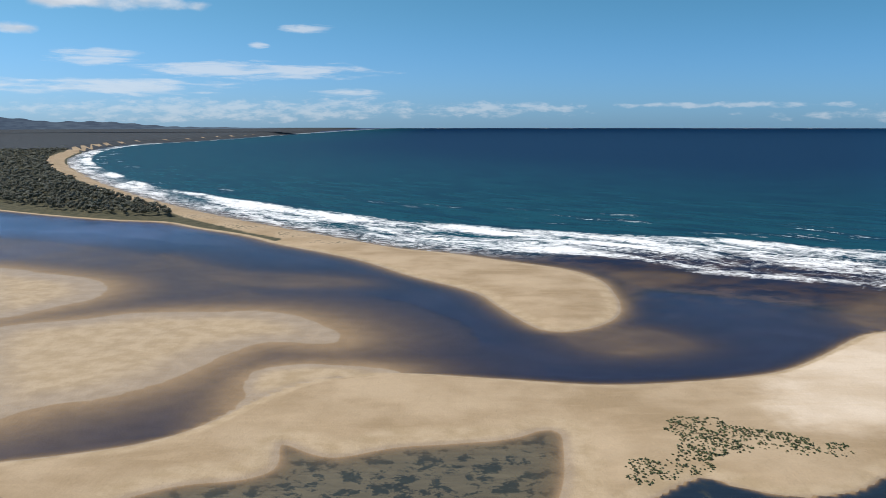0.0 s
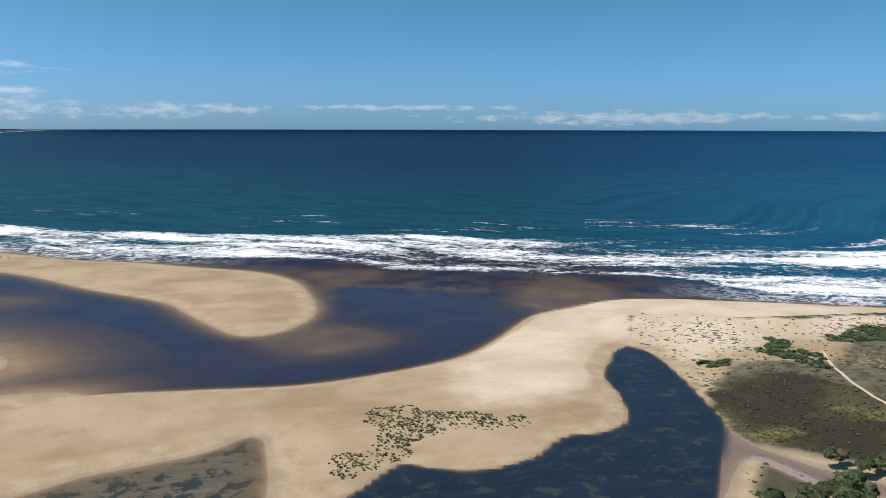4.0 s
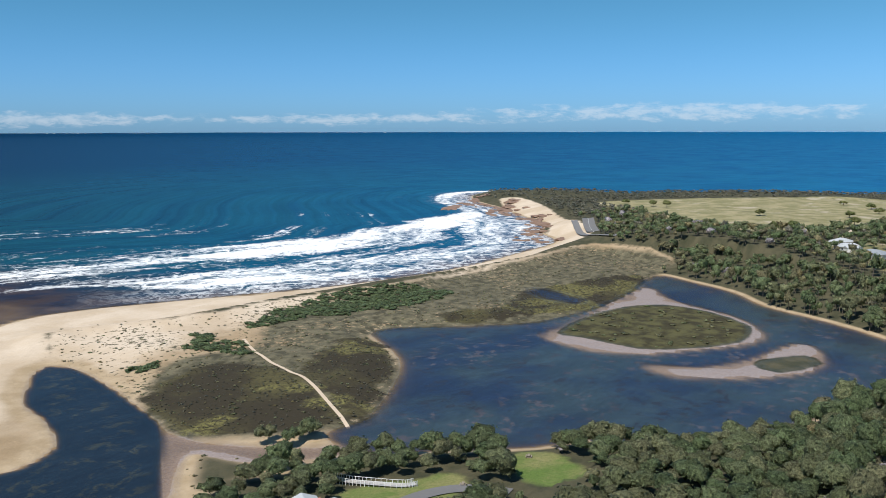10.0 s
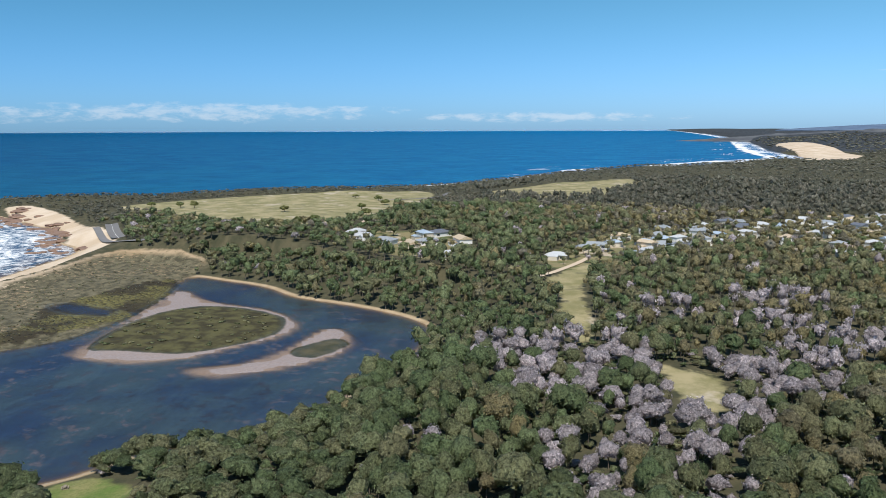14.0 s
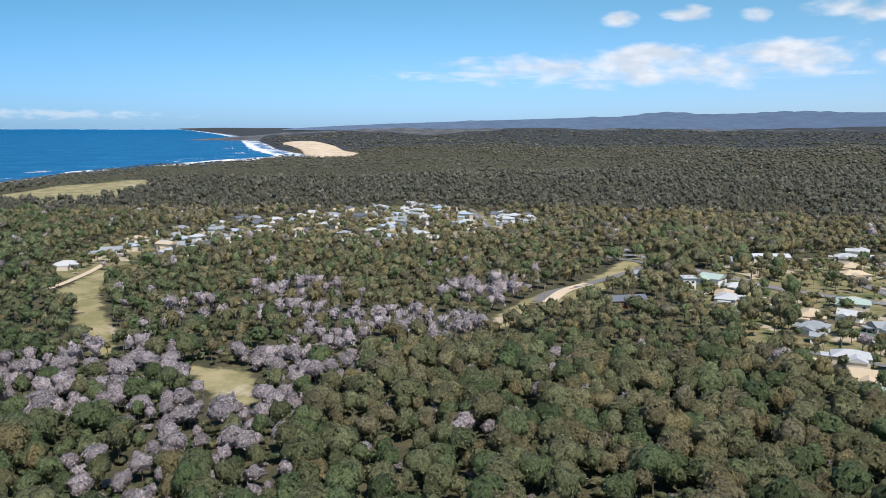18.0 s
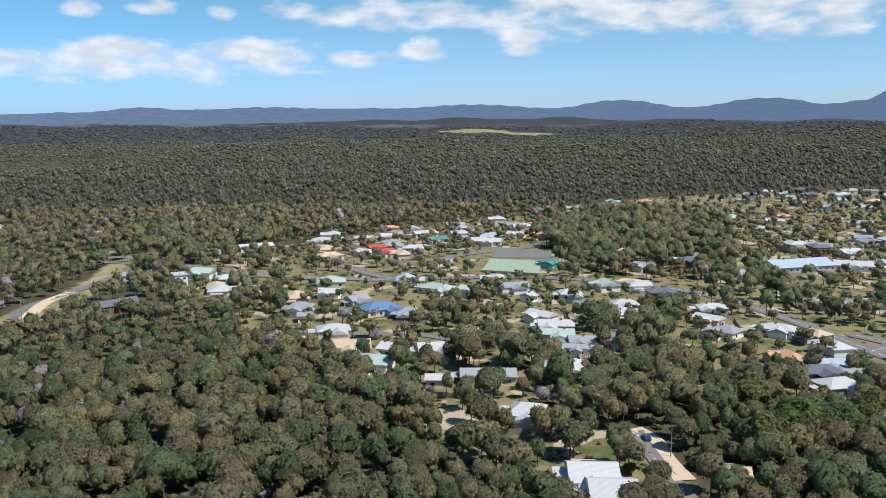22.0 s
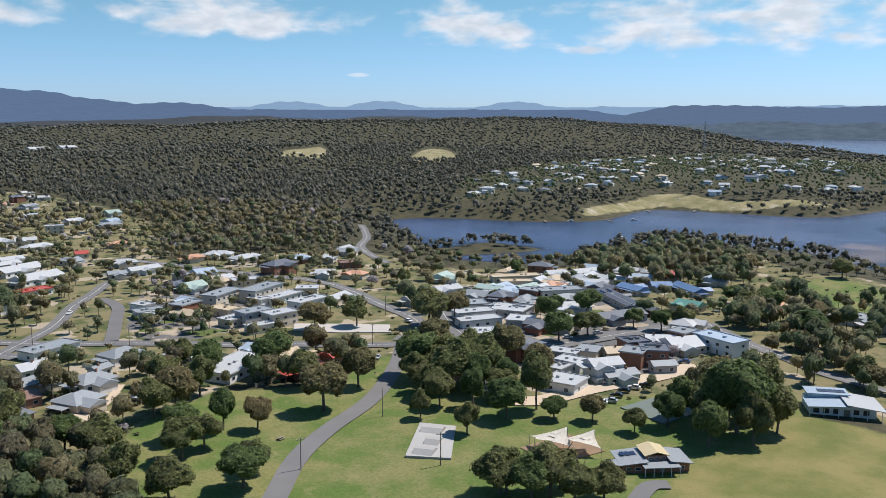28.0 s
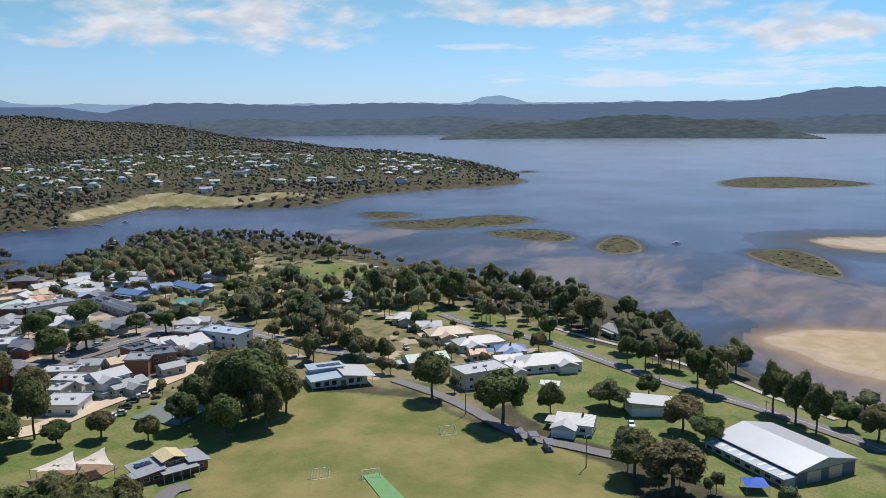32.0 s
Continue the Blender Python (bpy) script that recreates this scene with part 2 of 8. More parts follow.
OVAL = [
    (-153, -136), (-187, -149), (-213, -151), (-235, -162), (-250, -117), (-236, -95), (-220, -45),
    (-194, -37), (-149, -50), (-131, -92)
]
FORESHORE = [
    (-422, -287), (-481, -300), (-473, -261), (-390, -195), (-388, -147), (-356, -94), (-330, -42), (-286, 27),
    (-252, 25), (-279, -17), (-304, -49), (-321, -85), (-357, -132), (-362, -181), (-379, -223)
]
INNERSHORE = [
    (-382, -722), (-410, -727), (-361, -571), (-411, -570), (-430, -526), (-424, -515), (-395, -517),
    (-359, -527), (-343, -512), (-368, -476), (-402, -453), (-399, -499), (-395, -463), (-453, -489),
    (-507, -499), (-563, -484), (-581, -434), (-586, -375), (-550, -303), (-510, -238), (-485, -165),
    (-471, -108), (-426, -69), (-396, -51), (-349, -22), (-325, -1), (-318, 30)
]
NORTH = [
    (-393, -742), (-448, -771), (-498, -740), (-533, -688), (-579, -653), (-620, -644), (-730, -690),
    (-765, -660), (-790, -595), (-840, -530), (-955, -535), (-845, -525), (-990, -535), (-1090, -490),
    (-1195, -425), (-1285, -415), (-1405, -480), (-1605, -630), (-1755, -745)
]
NISLE1 = [
    (-724, -383), (-763, -343), (-823, -292), (-806, -253), (-764, -248), (-727, -286), (-696, -324),
    (-698, -354)
]
NISLE0 = [
    (-795, -435), (-815, -415), (-799, -378), (-759, -385), (-761, -408)
]
NISLE2 = [
    (-692, -256), (-726, -231), (-720, -202), (-691, -177), (-664, -182), (-666, -216)
]
NISLE3 = [
    (-648, -148), (-705, -149), (-706, -135), (-651, -113), (-623, -119), (-622, -135)
]
NISLE4 = [
    (-659, -37), (-685, -7), (-639, 16), (-574, 24), (-586, 2), (-623, -24)
]
NISLE5 = [
    (-1365, -120), (-1495, -80), (-1505, -5), (-1385, 90), (-1285, -20), (-1280, -95)
]
NISLE6 = [
    (-1530, -500), (-1570, -495), (-1520, -470), (-1485, -480)
]
NFLAT1 = [
    (-530, -49), (-579, -29), (-569, 2), (-530, 46), (-545, 84), (-282, 47), (-338, 9), (-362, -10),
    (-399, -16), (-435, -12), (-468, -34)
]
NFLAT2 = [
    (-399, -15), (-420, -2), (-431, 22), (-428, 57), (-353, 48), (-357, 19), (-383, -4)
]
NFLAT3 = [
    (-746, 9), (-776, 44), (-774, 85), (-708, 78), (-706, 33)
]
NSHAL = [
    (-618, -384), (-675, -337), (-644, -219), (-634, -160), (-584, -77), (-495, -46), (-452, -73),
    (-481, -128), (-515, -195), (-536, -268), (-569, -333)
]
NHOMES = [
    (-535, -794), (-702, -984), (-923, -1097), (-1263, -1245), (-1399, -1131), (-1462, -968), (-1539, -829),
    (-1681, -850), (-1489, -632), (-1205, -455), (-1119, -484), (-989, -577), (-831, -617), (-821, -736),
    (-800, -690), (-705, -762), (-578, -726), (-532, -747)
]
NCLEAR = [
    (-760, -720), (-804, -694), (-811, -628), (-888, -554), (-890, -540), (-796, -600), (-757, -688),
    (-688, -678), (-611, -652), (-620, -675)
]
DENSE = [
    (224, 268), (246, 274), (276, 262), (304, 282), (342, 299), (417, 283), (480, 272), (561, 249), (623, 235),
    (598, 162), (543, 164), (431, 149), (389, 171), (363, 205), (322, 234), (289, 192), (254, 174), (219, 164),
    (187, 199), (184, 212), (195, 239)
]
PALESAND = [
    (125, 313), (159, 352), (191, 387), (268, 401), (352, 352), (453, 298), (605, 268), (543, 262), (425, 288),
    (322, 297), (263, 294), (219, 288), (223, 326), (192, 309), (176, 279), (154, 266), (130, 261), (117, 270)
]
FARBEACH = [
    (2230, -770), (2510, -1060), (2900, -1260), (3400, -1390), (3900, -1620), (3150, -1500), (2800, -1390), (2450, -1260), (2380, -1060)
]
EASTLAWN = [
    (-273, -93), (-318, -75), (-300, -42), (-275, -12), (-247, 24), (-221, 22), (-217, -12), (-232, -44),
    (-241, -70)
]
TOWN3 = [
    (-230, -182), (-331, -252), (-460, -322), (-501, -276), (-406, -169), (-390, -103), (-315, -83),
    (-276, -85), (-241, -95), (-256, -120), (-254, -141), (-238, -164)
]
TOWN4 = [
    (8, -386), (-33, -400), (-94, -361), (-159, -277), (-202, -342), (-349, -395), (-410, -381), (-260, -211),
    (-179, -201), (-158, -243), (-133, -276), (-94, -285), (-64, -251), (-35, -248), (-20, -269)
]
NCLEAR2 = [
    (-808, -1343), (-984, -1543), (-910, -1348), (-829, -1246), (-761, -1248)
]
NCLEAR3 = [
    (-551, -1345), (-732, -1576), (-616, -1308), (-558, -1306)
]
DEADBUSH = [
    (-415, -835), (-447, -769), (-390, -615), (-423, -586), (-426, -528), (-359, -535), (-320, -552),
    (-381, -731)
]
ESTSHAL = [
    (-147, 247), (-121, 251), (-100, 266), (-81, 289), (-87, 346), (-59, 384), (-38, 384), (-34, 400),
    (-57, 451), (-112, 489), (-202, 614), (-325, 703), (-402, 703)
]
SHOPS = [
    (-265, -368), (-314, -395), (-317, -357), (-337, -331), (-299, -271), (-310, -245), (-297, -228),
    (-244, -215), (-226, -221), (-214, -241), (-186, -244), (-209, -287)
]
SHOPS2 = [
    (-83, -387), (-110, -467), (-150, -501), (-160, -429), (-151, -379), (-117, -360), (-93, -352)
]
CLUMP1 = [
    (-145, -245), (-165, -262), (-186, -263), (-178, -232), (-162, -214), (-147, -221)
]
CLUMP2 = [
    (-118, -165), (-135, -160), (-147, -150), (-140, -140), (-122, -146)
]
CLUMP3 = [
    (-192, -171), (-206, -176), (-222, -165), (-220, -150), (-205, -141), (-190, -155)
]
# belts of tall trees between the houses and along the lake front
BELTS = {
    "BELT1": [(157, -518), (215, -714), (151, -810), (61, -796), (38, -594), (48, -484), (99, -474)],
    "BELT2": [(43, -435), (46, -595), (21, -566), (-6, -451), (-43, -454), (-62, -436), (-54, -394), (-5, -407), (10, -397)],
    "BELT3": [(82, -356), (87, -413), (49, -408), (37, -341), (54, -310)],
    "BELT4": [(-139, -327), (-161, -374), (-180, -378), (-187, -353), (-165, -306), (-150, -308)],
    "BELT5": [(404, -405), (486, -494), (447, -561), (369, -525), (291, -421), (329, -424), (320, -380), (357, -381)],
    "BELT6": [(143, -487), (189, -673), (147, -791), (77, -784), (59, -614), (93, -566), (99, -453)],
    "BELT7": [(267, -334), (297, -394), (264, -392), (206, -311), (182, -279), (202, -267), (237, -293)],
    "BELT8": [(134, -288), (156, -342), (162, -382), (138, -396), (114, -342), (96, -331), (80, -286), (105, -279)],
    "BELT9": [(70, -308), (81, -363), (71, -394), (56, -378), (47, -322), (31, -301), (27, -254), (56, -272)],
    "BELT10": [(-355, -381), (-448, -439), (-503, -440), (-490, -378), (-443, -324), (-396, -308), (-372, -346)],
    "BELT11": [(-313, -243), (-371, -284), (-410, -278), (-402, -246), (-446, -245), (-333, -181), (-300, -182), (-309, -208)],
    "BELT12": [(-186, -325), (-225, -380), (-251, -382), (-233, -324), (-196, -282), (-183, -291)],
    "BELT13": [(-301, -236), (-356, -271), (-384, -240), (-316, -195), (-288, -160), (-262, -141), (-257, -152), (-278, -185), (-281, -204)],
    "BELT14": [(-353, -201), (-423, -234), (-476, -207), (-450, -163), (-441, -137), (-426, -110), (-364, -74), (-339, -71), (-356, -95), (-363, -123), (-355, -160)],
    "BELT15": [(-325, -68), (-360, -70), (-367, -52), (-334, -22), (-312, -16), (-310, -40)],
    "BELT16": [(-345, -388), (-390, -433), (-442, -430), (-498, -440), (-492, -373), (-416, -307), (-358, -307), (-359, -351)],
}
# ---- geometry of the land ----
FAR_R = 6.371e6 * 2 * 1.15


def spline(pts, closed=True, step=4):
    """Points along a rounded line through the given ones."""
    p = np.array(pts, float)
    n = len(p)
    out = []
    for i in range(n if closed else n - 1):
        a, b, c, d = (p[(i + k) % n] if closed else p[min(max(i + k, 0), n - 1)] for k in (-1, 0, 1, 2))
        for k in range(step):
            t = k / step
            out.append(b + 0.5 * t * (c - a + t * (2 * a - 5 * b + 4 * c - d + t * (3 * (b - c) + d - a))))
    if not closed:
        out.append(p[-1])
    return np.array(out)


def inside(poly, X, Y):
    r = np.zeros(X.shape, bool)
    for (x0, y0), (x1, y1) in zip(poly, np.roll(poly, -1, 0)):
        if y0 != y1:
            r ^= ((y0 > Y) != (y1 > Y)) & (X < x0 + (Y - y0) * (x1 - x0) / (y1 - y0))
    return r


def line_dist(line, X, Y, closed=False):
    d = np.full(X.shape, 1e12)
    ends = np.roll(line, -1, 0) if closed else line[1:]
    for a, b in zip(line, ends):
        v = b - a
        k = np.clip(((X - a[0]) * v[0] + (Y - a[1]) * v[1]) / max(v @ v, 1e-9), 0, 1)
        d = np.minimum(d, (X - a[0] - k * v[0]) ** 2 + (Y - a[1] - k * v[1]) ** 2)
    return np.sqrt(d)


def sdf(poly, X, Y, reach=None):
    """Distance to an outline, positive inside it; past reach metres outside it is only known to be far."""
    out = np.full(X.shape, -1e4)
    box = np.ones(X.shape, bool)
    if reach is not None:
        lo, hi = poly.min(0) - reach, poly.max(0) + reach
        box = (X > lo[0]) & (X < hi[0]) & (Y > lo[1]) & (Y < hi[1])
    x, y = X[box], Y[box]
    if x.size:
        out[box] = line_dist(poly, x, y, True) * np.where(inside(poly, x, y), 1, -1)
    return out


def around(*rows):
    return [(d * math.sin(radians(a)), d * math.cos(radians(a))) for a, d in rows]


MAIN = np.concatenate([
    spline(COAST + SOUTHCOAST, False), [(40000, -11000), (40000, -50000), (-50000, -50000)], around((231, 42000), (230.5, 9000), (229.5, 5600), (231, 4000), (235, 2700)),
    spline(NORTH[::-1], False), spline(INNERSHORE + around((283, 318), (295, 300), (308, 282), (321, 272)), False)])
SPITLAND = np.concatenate([spline(SPIT, False), np.array([(-760, 1180), (-1500, 1500), (-3500, 2600), (-12000, 9000), (-16000, 30000), (-3000, 30000), (-1700, 11000)], float)])
FARLAND = np.array(around((229, 9000), (236, 8300), (242, 9200), (247, 8200), (252, 7300), (258, 6900), (264, 7200), (268, 8300), (270, 11000), (276, 12500), (285, 9000), (300, 7000),
                          (318, 6000), (324, 4200), (324, 42000), (300, 42000), (260, 42000), (229, 42000)))
SEA = np.concatenate([spline(SPIT[:20], False), [(125, 500), (180, 470), (225, 430)], spline(COAST[17:] + SOUTHCOAST, False), [(40000, -11000), (42000, 30000), (10000, 42000), (-1700, 30000)]])
# ground heights: east, north, metres
HEIGHTS = [(0, 0, 7), (200, 110, 5), (260, 0, 9), (330, -60, 8), (300, -150, 6), (230, -240, 9), (420, -80, 12), (500, -20, 14), (560, 60, 16), (640, 130, 22), (760, 200, 22), (950, 200, 17),
           (1000, 420, 11), (1150, 0, 13), (1150, -250, 15), (700, -60, 18), (700, -400, 15), (420, -420, 11), (300, -500, 10), (100, -300, 9), (150, -600, 12), (-100, -500, 9), (-250, -350, 8),
           (-230, -180, 7), (-180, -100, 6), (-330, -100, 4), (-430, -300, 5), (-450, -420, 4), (-280, 20, 3), (-100, 150, 3), (0, -900, 18), (-300, -900, 22), (600, -900, 20),
           (1200, -700, 14), (2000, -1200, 6), (1700, -700, 8), (2700, -1800, 12), (1000, -2000, 34), (0, -2000, 40), (-600, -1500, 54), (-700, -900, 24), (-1000, -800, 30), (-1400, -620, 14), (-1300, -900, 34),
           (-1500, -2100, 108), (-1100, -2300, 110), (-800, -2600, 92), (-2300, -2200, 95), (-2600, -3400, 100), (4000, -4000, 70), (0, -6000, 105), (-3000, -7000, 150), (3000, -8000, 130)]


def land_height(X, Y):
    w = np.zeros(X.shape)
    h = np.zeros(X.shape)
    for x, y, z in HEIGHTS:
        k = 1.0 / ((X - x) ** 2 + (Y - y) ** 2 + (20 + 0.06 * math.hypot(x, y)) ** 2) ** 1.6
        w += k
        h += k * z
    return h / w


def wobble(X, Y, size, seed=0.0):
    """A cheap smooth noise of about -1 to 1."""
    a = np.sin(X / size * 1.7 + 1.3 * np.sin(Y / size * 1.1 + seed) + seed) * np.cos(Y / size * 1.4 + 1.1 * np.sin(X / size * 0.9 - seed))
    b = np.sin(X / size * 3.9 - 2.1 * seed + 1.2 * np.cos(Y / size * 2.7)) * np.cos(Y / size * 4.3 + seed)
    return 0.65 * a + 0.35 * b


S = {}
for key, pts in dict(COVE=COVE, FARFIELD=FARFIELD, FLATA=FLATA, FLATB=FLATB, FLATC=FLATC, FLATD=FLATD, FLATE=FLATE, FLATF=FLATF, FLATG=FLATG, POND2=POND2, POND3=POND3, LAGOON=LAGOON, POOL=POOL, NECK=NECK,
                     ISLE1=ISLE1, ISLE2=ISLE2, MUD1=MUD1, MUD2=MUD2, SANDY=SANDY, DUNE=DUNE, MARSH=MARSH, MARSH2=MARSH2, MARSH3=MARSH3, SCRUB1=SCRUB1, SCRUB2=SCRUB2,
                     SCRUB3=SCRUB3, BUSHES=BUSHES, PLATEAU=PLATEAU, PLATEAU2=PLATEAU2, LAWN1=LAWN1, LAWN2=LAWN2, CLEAR1=CLEAR1, CLEAR2=CLEAR2, CLEAR3=CLEAR3, TOWN1=TOWN1,
                     TOWN2=TOWN2, TOWN2B=TOWN2B, NEARHOMES=NEARHOMES, PARK=PARK, OVAL=OVAL, FORESHORE=FORESHORE, NISLE0=NISLE0, NISLE1=NISLE1, NISLE2=NISLE2, NISLE3=NISLE3,
                     NISLE4=NISLE4, NISLE5=NISLE5, NISLE6=NISLE6, NFLAT1=NFLAT1, NFLAT2=NFLAT2, NFLAT3=NFLAT3, NSHAL=NSHAL, NHOMES=NHOMES, DENSE=DENSE, PALESAND=PALESAND, FARBEACH=FARBEACH, EASTLAWN=EASTLAWN, TOWN3=TOWN3, TOWN4=TOWN4, NCLEAR=NCLEAR, NCLEAR2=NCLEAR2, NCLEAR3=NCLEAR3, DEADBUSH=DEADBUSH, ESTSHAL=ESTSHAL, SHOPS=SHOPS, SHOPS2=SHOPS2, CLUMP1=CLUMP1, CLUMP2=CLUMP2, CLUMP3=CLUMP3).items():
    S[key] = spline(pts, True, 3)
for key, pts in BELTS.items():
    S[key] = np.array(pts, float)
SANDS = np.array(COAST[:28] + [(650, 262), (560, 258), (430, 300), (360, 318), (290, 330), (240, 362), (205, 300), (180, 215), (150, 165), (110, 140), (40, 165), (-60, 175), (-140, 225)], float)
BARS = [("FLATA", 0.22, 0.012), ("FLATB", 0.24, 0.013), ("FLATC", -0.35, 0.02), ("FLATD", -0.3, 0.03), ("FLATE", 0.32, 0.02), ("FLATF", -0.4, 0.03), ("FLATG", -0.35, 0.03),
        ("MUD1", 0.12, 0.25), ("MUD2", 0.14, 0.25), ("NFLAT1", -0.45, 0.02), ("ESTSHAL", -0.42, 0.02), ("NFLAT2", 0.3, 0.03), ("NFLAT3", 0.1, 0.015), ("NSHAL", -0.62, 0.012)]
ISLES = [("ISLE1", 0.7), ("ISLE2", 0.35), ("SANDY", 0.9), ("NISLE0", 0.7), ("NISLE1", 0.8), ("NISLE2", 0.8), ("NISLE3", 0.8), ("NISLE4", 0.8), ("NISLE5", 1.2), ("NISLE6", 0.8)]


def ground(X, Y):
    """Height of bare ground and lake or sea bed at plan points."""
    X, Y = np.asarray(X, float), np.asarray(Y, float)
    D = np.hypot(X, Y)
    s = sdf(MAIN, X, Y)
    sand = sdf(SANDS, X, Y, 60)
    top = land_height(X, Y)
    top = np.where(D < 1100, top + 0.5 * wobble(X, Y, 45), top + wobble(X, Y, 60 + D * 0.05) * np.clip(D * 0.004, 0, 25))
    low = 1.5 + 0.35 * wobble(X, Y, 38, 1.0)
    dune = sdf(S["DUNE"], X, Y, 60)
    low = low + np.clip((dune + 5) / 25, 0, 1) * (1.2 + 0.6 * wobble(X, Y, 16, 2.0))
    k = np.clip((np.maximum(sand, dune) + 15) / 30, 0, 1)
    top = top * (1 - k) + low * k
    w = 14 + np.abs(top) * 1.6
    h = np.where(s > 0, top * (1 - np.exp(-np.maximum(s, 0) / w)), -4.0 * (1 - np.exp(np.minimum(s, 0) / 26)))
    sp = sdf(SPITLAND, X, Y, 400)
    spt = 1.9 + 0.4 * wobble(X, Y, 40, 3.0) + np.clip((Y - 640) / 400, 0, 1) * 6 + np.clip((Y - 3000) / 5000, 0, 1) * 8
    h = np.maximum(h, np.where(sp > 0, spt * (1 - np.exp(-np.maximum(sp, 0) / 22)), np.maximum(-4, 0.06 * sp)))
    fr = sdf(FARLAND, X, Y)
    h = np.maximum(h, np.where(fr > 0, 50 * (1 - np.exp(-np.maximum(fr, 0) / 700)) * (1 + 0.4 * wobble(X, Y, 900)), -6.0))
    for name, slope, deep in (("POND2", 0.08, 2.2), ("POND3", 0.05, 0.55), ("LAGOON", 0.16, 1.1), ("POOL", 0.05, 0.4), ("NECK", 0.05, 0.12)):
        q = sdf(S[name], X, Y, 60)
        bank = np.where(q > 0, -deep * (1 - np.exp(-np.maximum(q, 0) / (9 if name == "POND3" else 3.5))), -slope * q)
        h = np.where(q > -60, np.minimum(h, bank), h)
    for name, z, slope in BARS:
        q = sdf(S[name], X, Y, 60)
        h = np.where(q > -60, np.maximum(h, (z * np.clip(q / (30 if name in ("FLATA", "FLATB") else 12), 0, 1) if z > 0 else z) + slope * np.minimum(q, 0) - 0.02 + (0.03 if name in ("FLATA", "FLATB") else 0.1) * wobble(X, Y, 22, 4.0) * (q > 0)), h)
    for name, z in ISLES:
        q = sdf(S[name], X, Y, 40)
        h = np.where(q > -20, np.maximum(h, np.where(q > 0, z * (1 - np.exp(-np.maximum(q, 0) / 5)), 0.10 * q)), h)
    return h


def squash(P):
    """Draws the far distance in towards the camera's reach along the lines of sight, with the earth's curve."""
    P = np.array(P, float)
    D = np.hypot(P[:, 0], P[:, 1])
    d = np.where(D <= 1800, D, 1800 + 3000 * (1 - np.exp(-np.maximum(D - 1800, 0) / 3000)))
    k = d / np.maximum(D, 1e-6)
    out = P * k[:, None]
    out[:, 2] = EYE + (P[:, 2] - D ** 2 / FAR_R - EYE) * k
    return out


def mesh_from(name, V, F, attrs=None, smooth=False):
    me = bpy.data.meshes.new(name)
    V, F = np.asarray(V, np.float32), np.asarray(F, np.int32)
    n = F.shape[1]
    me.vertices.add(len(V))
    me.vertices.foreach_set("co", V.ravel())
    me.loops.add(F.size)
    me.loops.foreach_set("vertex_index", F.ravel())
    me.polygons.add(len(F))
    me.polygons.foreach_set("loop_start", np.arange(0, F.size, n, dtype=np.int32))
    me.polygons.foreach_set("use_smooth", np.full(len(F), smooth))
    for key, val in (attrs or {}).items():
        val = np.asarray(val, np.float32)
        a = me.attributes.new(key, "FLOAT_VECTOR" if val.ndim == 2 else "FLOAT", "POINT")
        a.data.foreach_set("vector" if val.ndim == 2 else "value", val.ravel())
    me.update(calc_edges=True)
    return me


def polar_grid(radii, cols):
    a = np.linspace(0, 2 * np.pi, cols, endpoint=False)
    R, A = np.meshgrid(radii, a, indexing="ij")
    i, j = np.meshgrid(np.arange(len(radii) - 1), np.arange(cols), indexing="ij")
    k = (j + 1) % cols
    F = np.stack([i * cols + j, (i + 1) * cols + j, (i + 1) * cols + k, i * cols + k], -1).reshape(-1, 4)
    return (R * np.sin(A)).ravel(), (R * np.cos(A)).ravel(), F[:, ::-1]


# ---- materials ----
def material(name):
    m = bpy.data.materials.new(name)
    m.use_nodes = True
    T = Tree(m.node_tree)
    b = m.node_tree.nodes["Principled BSDF"]
    return m, T, b


def bump(T, b, height, strength, distance):
    n = T.node("ShaderNodeBump", ins={"Strength": strength, "Distance": distance, "Height": height})
    T.nt.links.new(n.outputs[0], b.inputs["Normal"])


def plain(name, col, rough=0.6, metal=0.0, vary=0.12, grain=3.0):
    """A painted or bare surface with soft stains and fine grain."""
    m, T, b = material(name)
    at = T.node("ShaderNodeTexCoord").outputs["Object"]
    big = T.noise(at, grain * 0.2, 4.0)
    fine = T.noise(at, grain * 4.0, 3.0)
    v = T.math("ADD", T.math("MULTIPLY", T.math("SUBTRACT", big, 0.5), vary * 2.2), T.math("MULTIPLY", T.math("SUBTRACT", fine, 0.5), vary))
    rnd = T.node("ShaderNodeObjectInfo").outputs["Random"]
    v = T.math("ADD", T.math("ADD", v, T.math("MULTIPLY", T.math("SUBTRACT", rnd, 0.5), vary * 0.8)), 1.0)
    hsv = T.node("ShaderNodeHueSaturation", ins={"Value": v, "Color": rgb(*col)})
    T.nt.links.new(hsv.outputs[0], b.inputs["Base Color"])
    b.inputs["Roughness"].default_value, b.inputs["Metallic"].default_value = rough, metal
    return m


